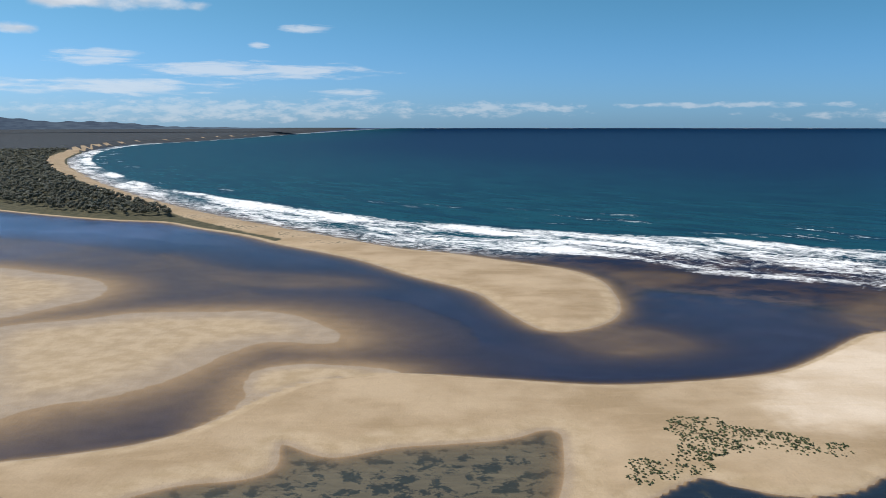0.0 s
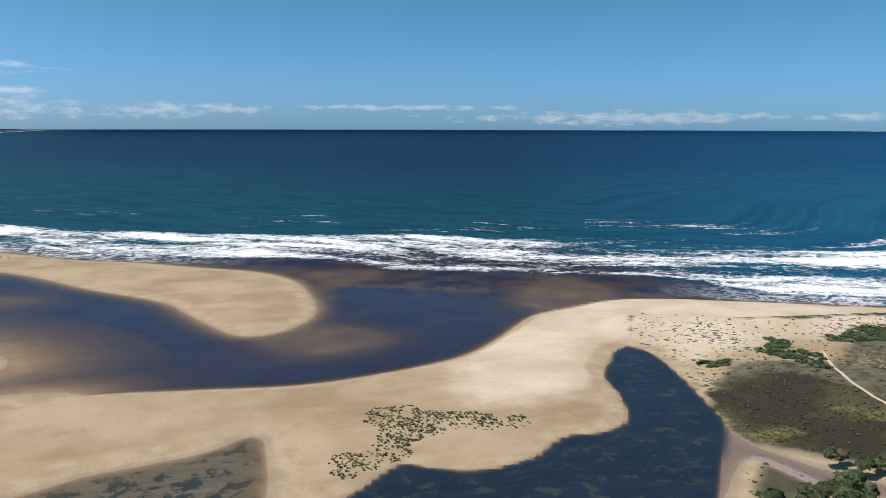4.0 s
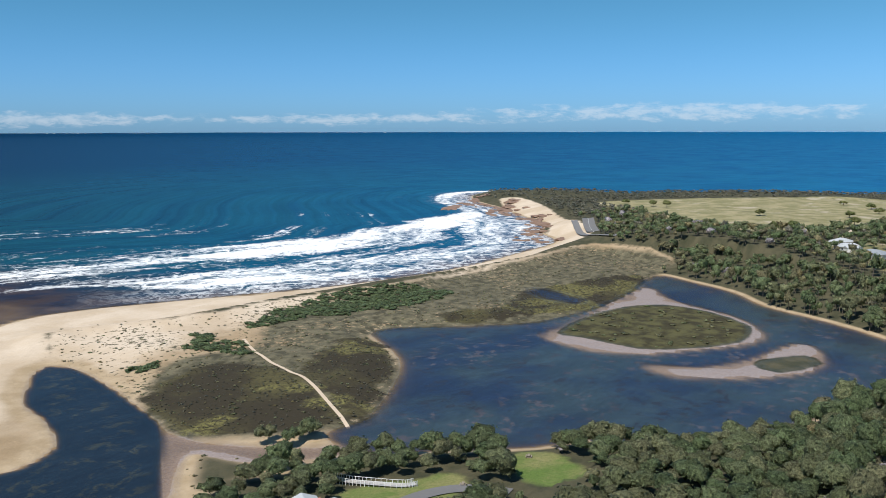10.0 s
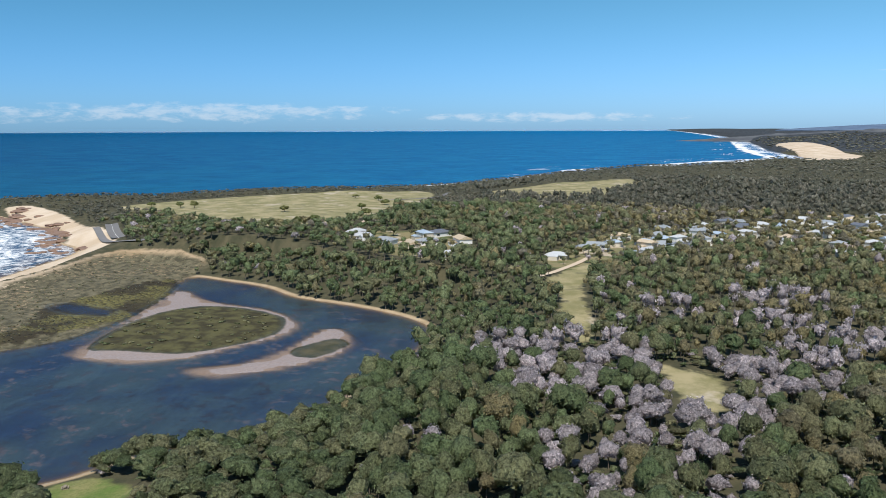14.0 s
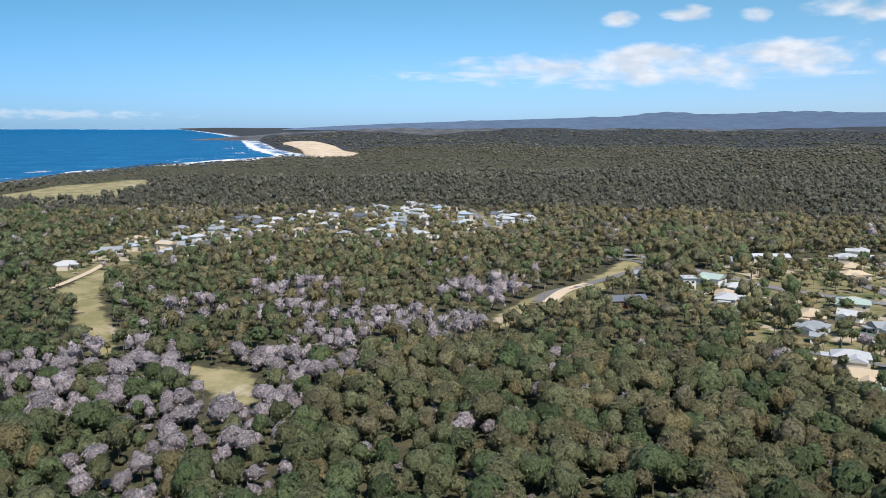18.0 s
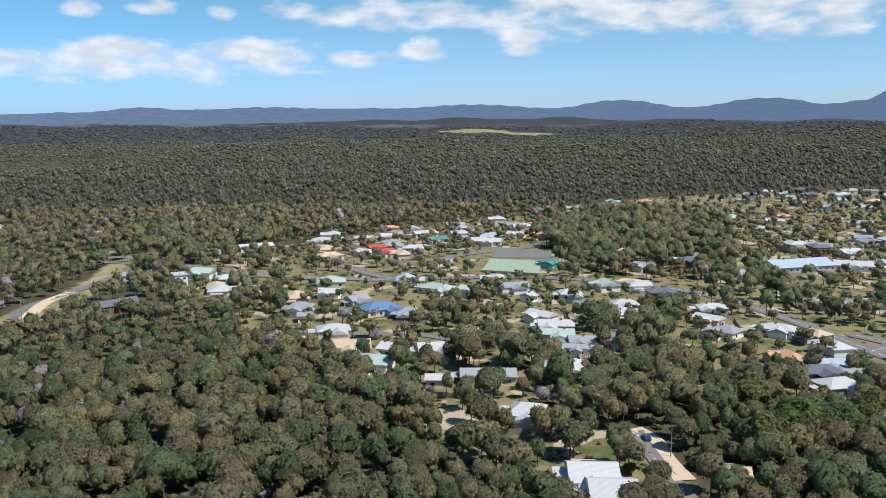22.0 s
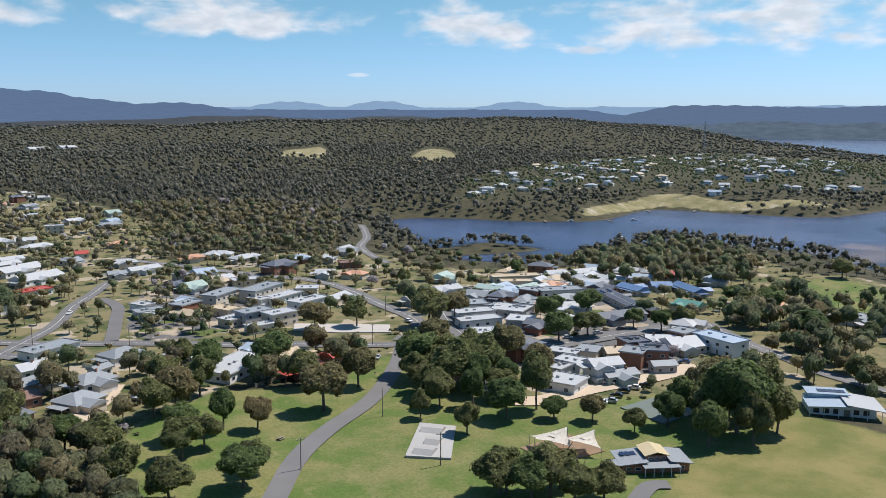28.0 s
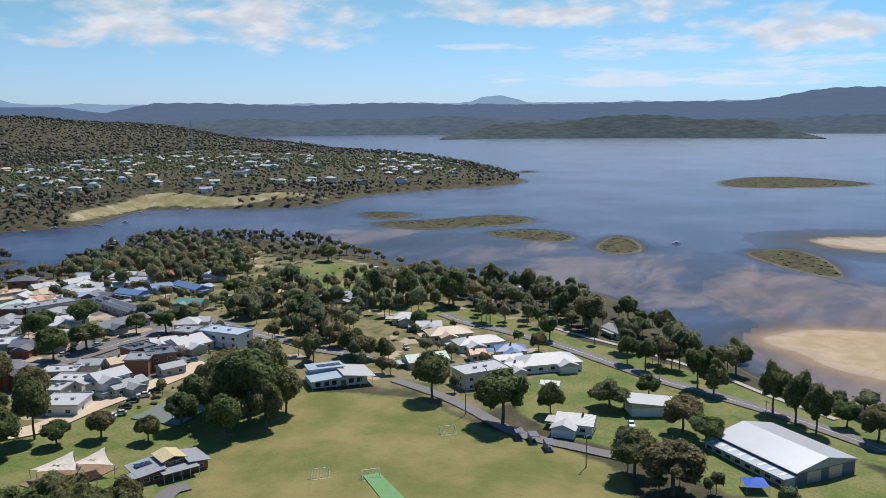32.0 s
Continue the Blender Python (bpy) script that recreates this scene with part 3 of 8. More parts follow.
def ground_material():
    m, T, b = material("ground_cover")
    tp = T.attr("tp").outputs["Vector"]
    h = T.attr("h").outputs["Fac"]
    fine, mid, big = T.noise(tp, 0.9, 4.0, 0.6), T.noise(tp, 0.11, 5.0, 0.6), T.noise(tp, 0.022, 4.0, 0.55)

    def zone(name, soft=1.0, ragged=8.0, rough_noise=None):
        v = T.math("ADD", T.attr(name).outputs["Fac"], T.math("MULTIPLY", T.math("SUBTRACT", rough_noise or mid, 0.5), ragged))
        return T.step(v, -soft, soft)

    litter = T.mix(T.step(mid, 0.3, 0.7), rgb(0.040, 0.042, 0.022), rgb(0.085, 0.075, 0.042))
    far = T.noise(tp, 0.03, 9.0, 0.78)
    # forest past 3.3 km, its colour turned bluish to stand for haze
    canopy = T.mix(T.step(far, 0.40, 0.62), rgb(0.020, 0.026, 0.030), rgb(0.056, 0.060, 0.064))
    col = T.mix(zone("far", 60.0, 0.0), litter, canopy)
    town = T.mix(T.step(T.noise(tp, 0.07, 6.0, 0.62), 0.36, 0.56), rgb(0.070, 0.090, 0.030), rgb(0.200, 0.172, 0.088))
    town = T.mix(T.step(T.noise(tp, 0.045, 3.0, 0.5), 0.585, 0.61), town, rgb(0.36, 0.30, 0.22))
    col = T.mix(zone("town", 4.0, 14.0), col, town)
    paved = T.mix(T.step(T.noise(tp, 0.06, 4.0, 0.5), 0.50, 0.53), rgb(0.135, 0.13, 0.125), T.mix(T.step(mid, 0.4, 0.6), rgb(0.30, 0.245, 0.175), rgb(0.40, 0.335, 0.25)))
    paved = T.mix(T.step(T.noise(tp, 0.035, 4.0, 0.5), 0.58, 0.61), paved, rgb(0.10, 0.13, 0.04))
    col = T.mix(zone("paved", 2.0, 8.0), col, paved)
    dry = T.mix(T.step(T.noise(tp, 0.05, 6.0, 0.65), 0.38, 0.66), rgb(0.185, 0.172, 0.078), rgb(0.315, 0.270, 0.150))
    dry = T.mix(T.math("MULTIPLY", T.step(T.noise(tp, 0.028, 6.0, 0.62), 0.57, 0.64), 0.8), dry, rgb(0.40, 0.345, 0.26))
    dry = T.mix(T.math("MULTIPLY", T.step(T.noise(tp, 0.035, 6.0, 0.66, 0.6), 0.58, 0.66), 0.6), dry, rgb(0.12, 0.115, 0.07))
    col = T.mix(zone("dry", 2.0, 14.0), col, dry)
    turf = T.mix(T.step(T.noise(tp, 0.06, 5.0, 0.6), 0.35, 0.65), rgb(0.098, 0.150, 0.034), rgb(0.205, 0.195, 0.076))
    turf = T.mix(T.math("MULTIPLY", T.step(fine, 0.35, 0.75), 0.42), turf, rgb(0.05, 0.078, 0.018))
    turf = T.mix(T.math("MULTIPLY", T.step(T.noise(tp, 0.16, 6.0, 0.7), 0.56, 0.68), 0.45), turf, rgb(0.25, 0.215, 0.10))
    turf = T.mix(zone("oval", 3.0, 10.0), turf, T.mix(T.step(T.noise(tp, 0.05, 5.0, 0.6), 0.35, 0.65), rgb(0.128, 0.142, 0.040), rgb(0.225, 0.195, 0.076)))
    turf = T.node("ShaderNodeHueSaturation", ins={"Value": T.math("ADD", 0.78, T.math("MULTIPLY", T.noise(tp, 2.2, 4.0, 0.7), 0.44)), "Color": turf}).outputs[0]
    col = T.mix(zone("lawn", 1.5, 7.0), col, turf)
    # sand, pale and dry high up, tan where it was wetted
    tan = T.mix(T.step(big, 0.35, 0.65), rgb(0.285, 0.205, 0.118), rgb(0.395, 0.298, 0.190))
    sandc = T.mix(zone("pale", 12.0, 24.0), tan, T.mix(T.step(big, 0.35, 0.65), rgb(0.46, 0.36, 0.25), rgb(0.575, 0.475, 0.36)))
    ripple = T.noise(T.node("ShaderNodeVectorMath", operation="MULTIPLY", ins={0: tp, 1: (0.25, 1.0, 1.0)}).outputs[0], 0.12, 5.0, 0.6, 0.8)
    sandc = T.mix(T.math("MULTIPLY", T.step(ripple, 0.45, 0.75), 0.30), sandc, rgb(0.45, 0.335, 0.21))
    damp = T.mix(T.step(mid, 0.35, 0.65), rgb(0.33, 0.245, 0.145), rgb(0.40, 0.305, 0.195))
    sandc = T.mix(T.step(T.math("ADD", h, T.math("MULTIPLY", T.math("SUBTRACT", big, 0.5), 1.2)), 0.75, 0.42), sandc, damp)
    wet = T.mix(T.step(mid, 0.3, 0.7), rgb(0.29, 0.215, 0.135), rgb(0.35, 0.265, 0.175))
    sandc = T.mix(T.step(T.math("ADD", h, T.math("MULTIPLY", T.math("SUBTRACT", mid, 0.5), 0.2)), 0.22, 0.06), sandc, wet)
    grit = T.noise(tp, 0.5, 6.0, 0.75)
    wrack = T.math("MULTIPLY", T.step(T.noise(tp, 1.1, 4.0, 0.7), 0.60, 0.68), T.step(T.noise(tp, 0.03, 4.0, 0.6, 1.0), 0.54, 0.60))
    sandc = T.node("ShaderNodeHueSaturation", ins={"Value": T.math("ADD", 0.88, T.math("MULTIPLY", grit, 0.22)), "Color": sandc}).outputs[0]
    sandc = T.mix(T.math("MULTIPLY", wrack, 0.55), sandc, rgb(0.14, 0.105, 0.06))
    beach = T.math("MAXIMUM", zone("sand", 2.0, 8.0), T.math("MULTIPLY", T.step(h, 0.75, 0.35), T.step(T.attr("lake").outputs["Fac"], 20.0, -20.0)))
    col = T.mix(beach, col, sandc)
    # dune plants thin out towards the sand
    spots = T.math("ADD", T.noise(tp, 0.30, 5.0, 0.7), T.math("MULTIPLY", T.math("SUBTRACT", big, 0.5), 0.5))
    tuft = T.math("MULTIPLY", T.step(spots, 0.57, 0.64), zone("dune", 8.0, 14.0))
    tuft = T.math("MAXIMUM", tuft, T.math("MULTIPLY", T.step(spots, 0.29, 0.44), zone("dense", 4.0, 9.0)))
    dune = T.mix(T.step(T.noise(tp, 0.16, 5.0, 0.65), 0.36, 0.64), rgb(0.055, 0.050, 0.030), rgb(0.138, 0.122, 0.074))
    col = T.mix(tuft, col, dune)
    heath = T.mix(T.step(T.noise(tp, 0.03, 5.0, 0.6), 0.46, 0.66), rgb(0.034, 0.027, 0.015), rgb(0.080, 0.070, 0.028))
    heath = T.mix(T.math("MULTIPLY", T.step(T.noise(tp, 0.02, 4.0, 0.55), 0.52, 0.58), T.step(T.noise(tp, 0.45, 4.0, 0.7), 0.35, 0.6)), heath, rgb(0.165, 0.150, 0.050))
    heath = T.mix(T.math("MULTIPLY", T.step(T.noise(tp, 0.7, 5.0, 0.75), 0.46, 0.60), 0.75), heath, rgb(0.028, 0.024, 0.013))
    col = T.mix(zone("marsh", 2.5, 26.0, T.noise(tp, 0.09, 6.0, 0.7)), col, heath)
    isle = T.mix(T.step(mid, 0.38, 0.62), rgb(0.036, 0.031, 0.014), rgb(0.082, 0.076, 0.030))
    col = T.mix(zone("isle", 1.0, 4.0, fine), col, isle)
    mud = T.mix(T.step(fine, 0.3, 0.7), rgb(0.24, 0.19, 0.165), rgb(0.31, 0.255, 0.23))
    col = T.mix(zone("mud", 1.0, 5.0), col, mud)
    T.nt.links.new(col, b.inputs["Base Color"])
    rough = T.mix(T.step(h, 0.35, 0.02), rgb(0.95, 0.95, 0.95), rgb(0.45, 0.45, 0.45))
    T.nt.links.new(rough, b.inputs["Roughness"])
    b.inputs["Specular IOR Level"].default_value = 0.25
    bump(T, b, T.math("ADD", fine, T.math("MULTIPLY", mid, 3.0)), 0.5, 0.35)
    return m


def water_material():
    m, T, b = material("water")
    tp = T.attr("tp").outputs["Vector"]
    depth = T.attr("depth").outputs["Fac"]
    off = T.attr("off").outputs["Fac"]
    swell = T.attr("along").outputs["Vector"]
    mid, big = T.noise(tp, 0.05, 5.0, 0.6), T.noise(tp, 0.008, 5.0, 0.6)
    lake = T.mix(T.step(big, 0.35, 0.65), rgb(0.022, 0.042, 0.090), rgb(0.058, 0.082, 0.155))
    lake = T.mix(T.step(T.attr("stain").outputs["Fac"], -330.0, -120.0), lake, T.mix(T.step(big, 0.35, 0.65), rgb(0.012, 0.014, 0.032), rgb(0.026, 0.024, 0.040)))
    # pale drifts of sand and weed under the shallow north end of the lake
    drift = T.noise(T.node("ShaderNodeVectorMath", operation="MULTIPLY", ins={0: tp, 1: (0.7, 1.6, 1.0)}).outputs[0], 0.011, 8.0, 0.66, 0.9)
    over = T.step(T.math("ADD", T.attr("shoal").outputs["Fac"], T.math("MULTIPLY", T.math("SUBTRACT", drift, 0.5), 260.0)), -25.0, 35.0)
    lake = T.mix(T.math("MULTIPLY", over, T.step(drift, 0.40, 0.62)), lake, rgb(0.23, 0.19, 0.20))
    shoal = T.mix(T.step(T.noise(tp, 0.02, 5.0, 0.6), 0.36, 0.62), rgb(0.014, 0.028, 0.058), rgb(0.032, 0.054, 0.064))
    lake = T.mix(T.step(T.attr("weed").outputs["Fac"], -4.0, 4.0), lake, shoal)
    weed = T.math("MULTIPLY", T.step(T.noise(tp, 0.13, 9.0, 0.74, 0.3), 0.53, 0.60), T.step(T.attr("weed").outputs["Fac"], -2.0, 10.0))
    lake = T.mix(T.math("MULTIPLY", weed, 0.8), lake, T.mix(T.step(T.noise(tp, 0.015, 3.0, 0.5), 0.45, 0.55), rgb(0.022, 0.022, 0.026), rgb(0.088, 0.076, 0.080)))
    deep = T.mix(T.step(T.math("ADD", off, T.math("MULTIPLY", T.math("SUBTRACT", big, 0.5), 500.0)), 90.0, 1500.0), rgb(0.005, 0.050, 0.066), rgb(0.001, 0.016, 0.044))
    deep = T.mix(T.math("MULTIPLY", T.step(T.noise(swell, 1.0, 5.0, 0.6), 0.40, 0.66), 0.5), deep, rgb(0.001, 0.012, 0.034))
    # sky sheen and sun glint painted as a brighter blue, growing with bearing
    sea_sheen = T.attr("sea_sheen").outputs["Fac"]
    deep = T.mix(sea_sheen, deep, T.mix(T.step(big, 0.35, 0.65), rgb(0.003, 0.085, 0.215), rgb(0.006, 0.115, 0.245)))
    brown = T.mix(T.step(mid, 0.4, 0.62), rgb(0.014, 0.016, 0.032), rgb(0.046, 0.031, 0.031))
    tidal = T.step(T.attr("stain").outputs["Fac"], -70.0, 40.0)
    atsea = T.step(off, -4.0, 4.0)
    lake = T.mix(T.step(T.attr("pond").outputs["Fac"], -3.0, 3.0), lake, T.mix(T.step(T.attr("weedy").outputs["Fac"], -3.0, 3.0), T.mix(weed, rgb(0.012, 0.018, 0.024), rgb(0.034, 0.036, 0.026)), T.mix(T.step(T.noise(tp, 0.12, 7.0, 0.72), 0.50, 0.56), rgb(0.125, 0.105, 0.062), rgb(0.032, 0.036, 0.024))))
    col = T.mix(T.math("MULTIPLY", tidal, T.step(off, -60.0, 30.0)), T.mix(atsea, lake, deep), brown)
    # light and dark sides of waves put into the colour value as streaks
    chop_tone = T.noise(T.node("ShaderNodeVectorMath", operation="MULTIPLY", ins={0: tp, 1: (0.12, 0.45, 1.0)}).outputs[0], 1.0, 5.0, 0.65, 0.5)
    col = T.node("ShaderNodeHueSaturation", ins={"Value": T.math("MULTIPLY", T.math("ADD", 0.62, T.math("MULTIPLY", chop_tone, 0.76)), T.math("ADD", 0.52, T.math("MULTIPLY", T.noise(swell, 2.4, 5.0, 0.62, 0.3), 0.96))), "Color": col}).outputs[0]
    stirred = T.math("MULTIPLY", T.math("MULTIPLY", T.step(off, 48.0, 4.0), atsea), T.step(mid, 0.25, 0.65))
    stirred = T.math("MULTIPLY", stirred, T.math("SUBTRACT", 1.0, T.math("MULTIPLY", tidal, 0.7)))
    col = T.mix(T.math("MULTIPLY", stirred, 0.75), col, rgb(0.20, 0.15, 0.135))
    # surf: lines of breakers that run along the shore, with lacy water between them
    reach = T.attr("reach").outputs["Fac"]
    crest = T.noise(swell, 1.0, 7.0, 0.62, 0.9)
    lace = T.noise(tp, 0.10, 7.0, 0.74, 1.2)
    u = T.math("DIVIDE", off, reach)
    near = T.math("SUBTRACT", u, T.math("MULTIPLY", tidal, 0.26))
    body = T.math("MULTIPLY", T.step(near, -0.03, 0.10), T.step(u, 1.15, 0.80))
    level = T.math("ADD", T.math("MULTIPLY", crest, 0.62), T.math("MULTIPLY", lace, 0.80))
    cut = T.math("SUBTRACT", T.math("ADD", 0.94, T.math("ADD", T.math("MULTIPLY", T.noise(tp, 0.012, 4.0, 0.55), 0.16), T.math("MULTIPLY", T.step(T.noise(swell, 0.42, 4.0, 0.55, 0.5), 0.42, 0.62), 0.16))), T.math("MULTIPLY", body, 0.46))
    cut = T.math("SUBTRACT", cut, T.math("MULTIPLY", T.math("MULTIPLY", T.step(u, 0.52, 0.66), T.step(u, 1.02, 0.88)), T.math("MULTIPLY", T.step(T.noise(tp, 0.006, 2.0, 0.5), 0.38, 0.55), 0.10)))
    foam = T.math("MULTIPLY", T.step(level, cut, T.math("ADD", cut, 0.24)), 0.94)
    wash = T.math("MULTIPLY", T.step(T.math("ADD", off, T.math("MULTIPLY", T.math("SUBTRACT", mid, 0.5), 30.0)), 75.0, 10.0), T.math("MULTIPLY", T.step(lace, 0.46, 0.58), T.step(depth, 4.5, 3.6)))
    wash = T.math("MULTIPLY", wash, T.math("SUBTRACT", 1.0, tidal))
    # single breakers further out
    outer = T.math("MULTIPLY", T.math("MULTIPLY", T.step(u, 0.8, 1.15), T.step(u, 2.1, 1.5)), T.step(T.noise(tp, 0.006, 3.0, 0.5), 0.50, 0.60))
    outer = T.math("MULTIPLY", T.step(T.math("ADD", T.math("MULTIPLY", crest, 0.7), T.math("MULTIPLY", lace, 0.5)), 0.66, 0.74), outer)
    foam = T.math("MAXIMUM", foam, T.math("MULTIPLY", outer, 0.85))
    foam = T.math("MULTIPLY", T.math("MAXIMUM", foam, T.math("MULTIPLY", wash, 0.7)), T.step(off, -1.0, 3.0))
    col = T.mix(foam, col, rgb(0.80, 0.81, 0.80))
    ripple = T.math("ADD", T.noise(tp, 0.5, 4.0, 0.6), T.math("MULTIPLY", crest, 6.0))
    wave = T.node("ShaderNodeBump", ins={"Strength": 0.35, "Distance": 0.6, "Height": ripple}).outputs[0]
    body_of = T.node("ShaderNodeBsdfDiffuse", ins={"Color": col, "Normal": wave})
    gloss = T.node("ShaderNodeBsdfGlossy", ins={"Color": rgb(0.9, 0.95, 1.0), "Roughness": 0.22, "Normal": wave})
    facing = T.node("ShaderNodeLayerWeight", ins={"Blend": 0.25}).outputs["Facing"]
    share = T.math("MULTIPLY", T.math("ADD", 0.05, T.math("MULTIPLY", T.math("POWER", facing, 3.0), T.mix(atsea, rgb(0.80, 0.80, 0.80), rgb(0.16, 0.16, 0.16)))), T.math("SUBTRACT", 1.0, foam))
    surface = T.node("ShaderNodeMixShader", ins={0: share, 1: body_of.outputs[0], 2: gloss.outputs[0]})
    clear = T.node("ShaderNodeBsdfTransparent", ins={0: rgb(0.92, 0.87, 0.80)})
    alpha = T.math("SUBTRACT", 1.0, T.math("POWER", 2.718, T.math("MULTIPLY", T.math("MAXIMUM", depth, 0.0), T.math("SUBTRACT", -1.7, T.math("MULTIPLY", T.step(T.attr("pond").outputs["Fac"], -3.0, 3.0), 2.2)))))
    alpha = T.math("MAXIMUM", T.math("MAXIMUM", alpha, T.math("MULTIPLY", T.step(depth, 0.0, 0.06), 0.08)), foam, clamp=True)
    mixer = T.node("ShaderNodeMixShader", ins={0: alpha, 1: clear.outputs[0], 2: surface.outputs[0]})
    T.nt.links.new(mixer.outputs[0], T.nt.nodes["Material Output"].inputs["Surface"])
    return m


def leaf_material(name, ramp_at):
    """Foliage. ramp_at: None takes each tree's tone from the mesh, a colour pair varies from tree to tree."""
    m, T, b = material(name)
    isl = T.node("ShaderNodeNewGeometry").outputs["Random Per Island"]
    if ramp_at == "burnt":
        ramp = T.node("ShaderNodeValToRGB", ins={0: T.attr("tone").outputs["Fac"]})
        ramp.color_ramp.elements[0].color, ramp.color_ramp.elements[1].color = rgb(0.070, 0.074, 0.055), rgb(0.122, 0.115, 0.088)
        col = ramp.outputs[0]
    elif ramp_at is None:
        ramp = T.node("ShaderNodeValToRGB", ins={0: T.attr("tone").outputs["Fac"]})
        e = ramp.color_ramp.elements
        e[0].position, e[0].color = 0.0, rgb(0.080, 0.110, 0.050)
        e[1].position, e[1].color = 1.0, rgb(0.33, 0.295, 0.30)
        for p, c in ((0.22, (0.108, 0.132, 0.064)), (0.45, (0.136, 0.140, 0.074)), (0.62, (0.158, 0.146, 0.082)), (0.70, (0.176, 0.150, 0.074)), (0.80, (0.140, 0.128, 0.082)), (0.86, (0.138, 0.128, 0.100)), (0.93, (0.27, 0.24, 0.245))):
            e.new(p).color = rgb(*c)
        col = ramp.outputs[0]
    else:
        col = T.mix(T.node("ShaderNodeObjectInfo").outputs["Random"], rgb(*ramp_at[0]), rgb(*ramp_at[1]))
    at = T.node("ShaderNodeTexCoord").outputs["Object"]
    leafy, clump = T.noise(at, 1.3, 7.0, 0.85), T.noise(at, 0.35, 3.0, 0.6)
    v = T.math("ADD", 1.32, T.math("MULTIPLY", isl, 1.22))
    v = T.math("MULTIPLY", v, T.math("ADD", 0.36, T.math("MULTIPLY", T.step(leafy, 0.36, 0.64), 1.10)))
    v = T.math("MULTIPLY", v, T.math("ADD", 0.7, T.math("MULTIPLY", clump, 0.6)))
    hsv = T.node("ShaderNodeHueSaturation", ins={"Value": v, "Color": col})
    T.nt.links.new(hsv.outputs[0], b.inputs["Base Color"])
    bump(T, b, leafy, 1.0, 1.2)
    b.inputs["Roughness"].default_value = 0.6
    b.inputs["Specular IOR Level"].default_value = 0.25
    thin = T.node("ShaderNodeBsdfTranslucent", ins={0: hsv.outputs[0]})
    mixer = T.node("ShaderNodeMixShader", ins={0: 0.42, 1: b.outputs[0], 2: thin.outputs[0]})
    T.nt.links.new(mixer.outputs[0], T.nt.nodes["Material Output"].inputs["Surface"])
    return m


GROUND = ground_material()
WATER = water_material()
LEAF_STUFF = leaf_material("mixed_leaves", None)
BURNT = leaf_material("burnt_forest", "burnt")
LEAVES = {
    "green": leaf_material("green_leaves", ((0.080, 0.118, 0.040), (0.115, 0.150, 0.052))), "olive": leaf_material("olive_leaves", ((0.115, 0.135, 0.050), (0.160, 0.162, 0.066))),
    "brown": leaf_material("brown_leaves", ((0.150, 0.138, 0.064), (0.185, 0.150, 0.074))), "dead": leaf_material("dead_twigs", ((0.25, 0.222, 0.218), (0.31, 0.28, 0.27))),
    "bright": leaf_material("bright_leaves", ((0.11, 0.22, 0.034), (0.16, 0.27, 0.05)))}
BARK = plain("bark", (0.13, 0.105, 0.08), 0.9, 0, 0.3)

# ---- ground sheet ----
radii = np.concatenate([[0.02, 30, 60, 85], np.geomspace(105, 2600, 230), np.geomspace(2700, 42000, 46)])
X, Y, F = polar_grid(radii, 800)
H = ground(X, Y)
Dist = np.hypot(X, Y)


def best(names, X, Y):
    return np.maximum.reduce([sdf(S[n], X, Y, 40) for n in names])


lawn = best(["LAWN1", "LAWN2", "PARK", "OVAL", "FORESHORE", "EASTLAWN"], X, Y)
attrs = dict(
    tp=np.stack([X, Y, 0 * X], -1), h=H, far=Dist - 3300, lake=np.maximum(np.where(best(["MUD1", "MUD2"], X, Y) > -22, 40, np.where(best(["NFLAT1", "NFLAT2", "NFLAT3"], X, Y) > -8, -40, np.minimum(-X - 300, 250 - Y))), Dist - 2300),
    dense=np.minimum(sdf(S["DENSE"], X, Y, 40), line_dist(spline(COAST[17:28], False), X, Y) - 26),
    pale=np.maximum(np.maximum.reduce([sdf(S["PALESAND"], X, Y, 40), sdf(S["FARBEACH"], X, Y, 40), sdf(S["COVE"], X, Y, 40) + 8]), 40 - line_dist(spline(COAST[17:28], False), X, Y)),
    sand=np.maximum(np.maximum(sdf(SANDS, X, Y, 40), np.maximum.reduce([sdf(S["DUNE"], X, Y, 40), sdf(S["FARBEACH"], X, Y, 40), sdf(S["COVE"], X, Y, 40)])), np.where(Y < 720, sdf(SPITLAND, X, Y, 40), np.minimum(sdf(SPITLAND, X, Y, 40), 45 - line_dist(spline(SPIT[:20], False), X, Y)))),
    dune=np.maximum(sdf(S["DUNE"], X, Y, 40), np.where((Y > 690) & (Y < 3000), np.minimum(sdf(SPITLAND, X, Y, 40) - 14, 30), -40)),
    marsh=best(["MARSH", "MARSH2", "MARSH3"], X, Y), isle=best(["ISLE1", "NISLE0", "NISLE1", "NISLE2", "NISLE3", "NISLE4", "NISLE5", "NISLE6"], X, Y),
    oval=sdf(S["OVAL"], X, Y, 40), paved=best(["SHOPS", "SHOPS2"], X, Y),
    mud=np.minimum(np.maximum(best(["MUD1", "MUD2", "NECK"], X, Y), sdf(S["LAGOON"], X, Y, 40) - 3), -best(["ISLE1", "ISLE2"], X, Y) - 2), lawn=lawn,
    dry=best(["FARFIELD", "PLATEAU", "PLATEAU2", "CLEAR1", "CLEAR2", "CLEAR3", "NCLEAR", "NCLEAR2", "NCLEAR3"], X, Y), town=best(["TOWN1", "TOWN2", "TOWN2B", "TOWN3", "TOWN4", "NEARHOMES"], X, Y))
V = squash(np.stack([X, Y, H + np.where((Dist > 3400) & (H > 3), 9.0, 0)], -1))
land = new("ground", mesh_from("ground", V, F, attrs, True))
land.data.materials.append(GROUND)
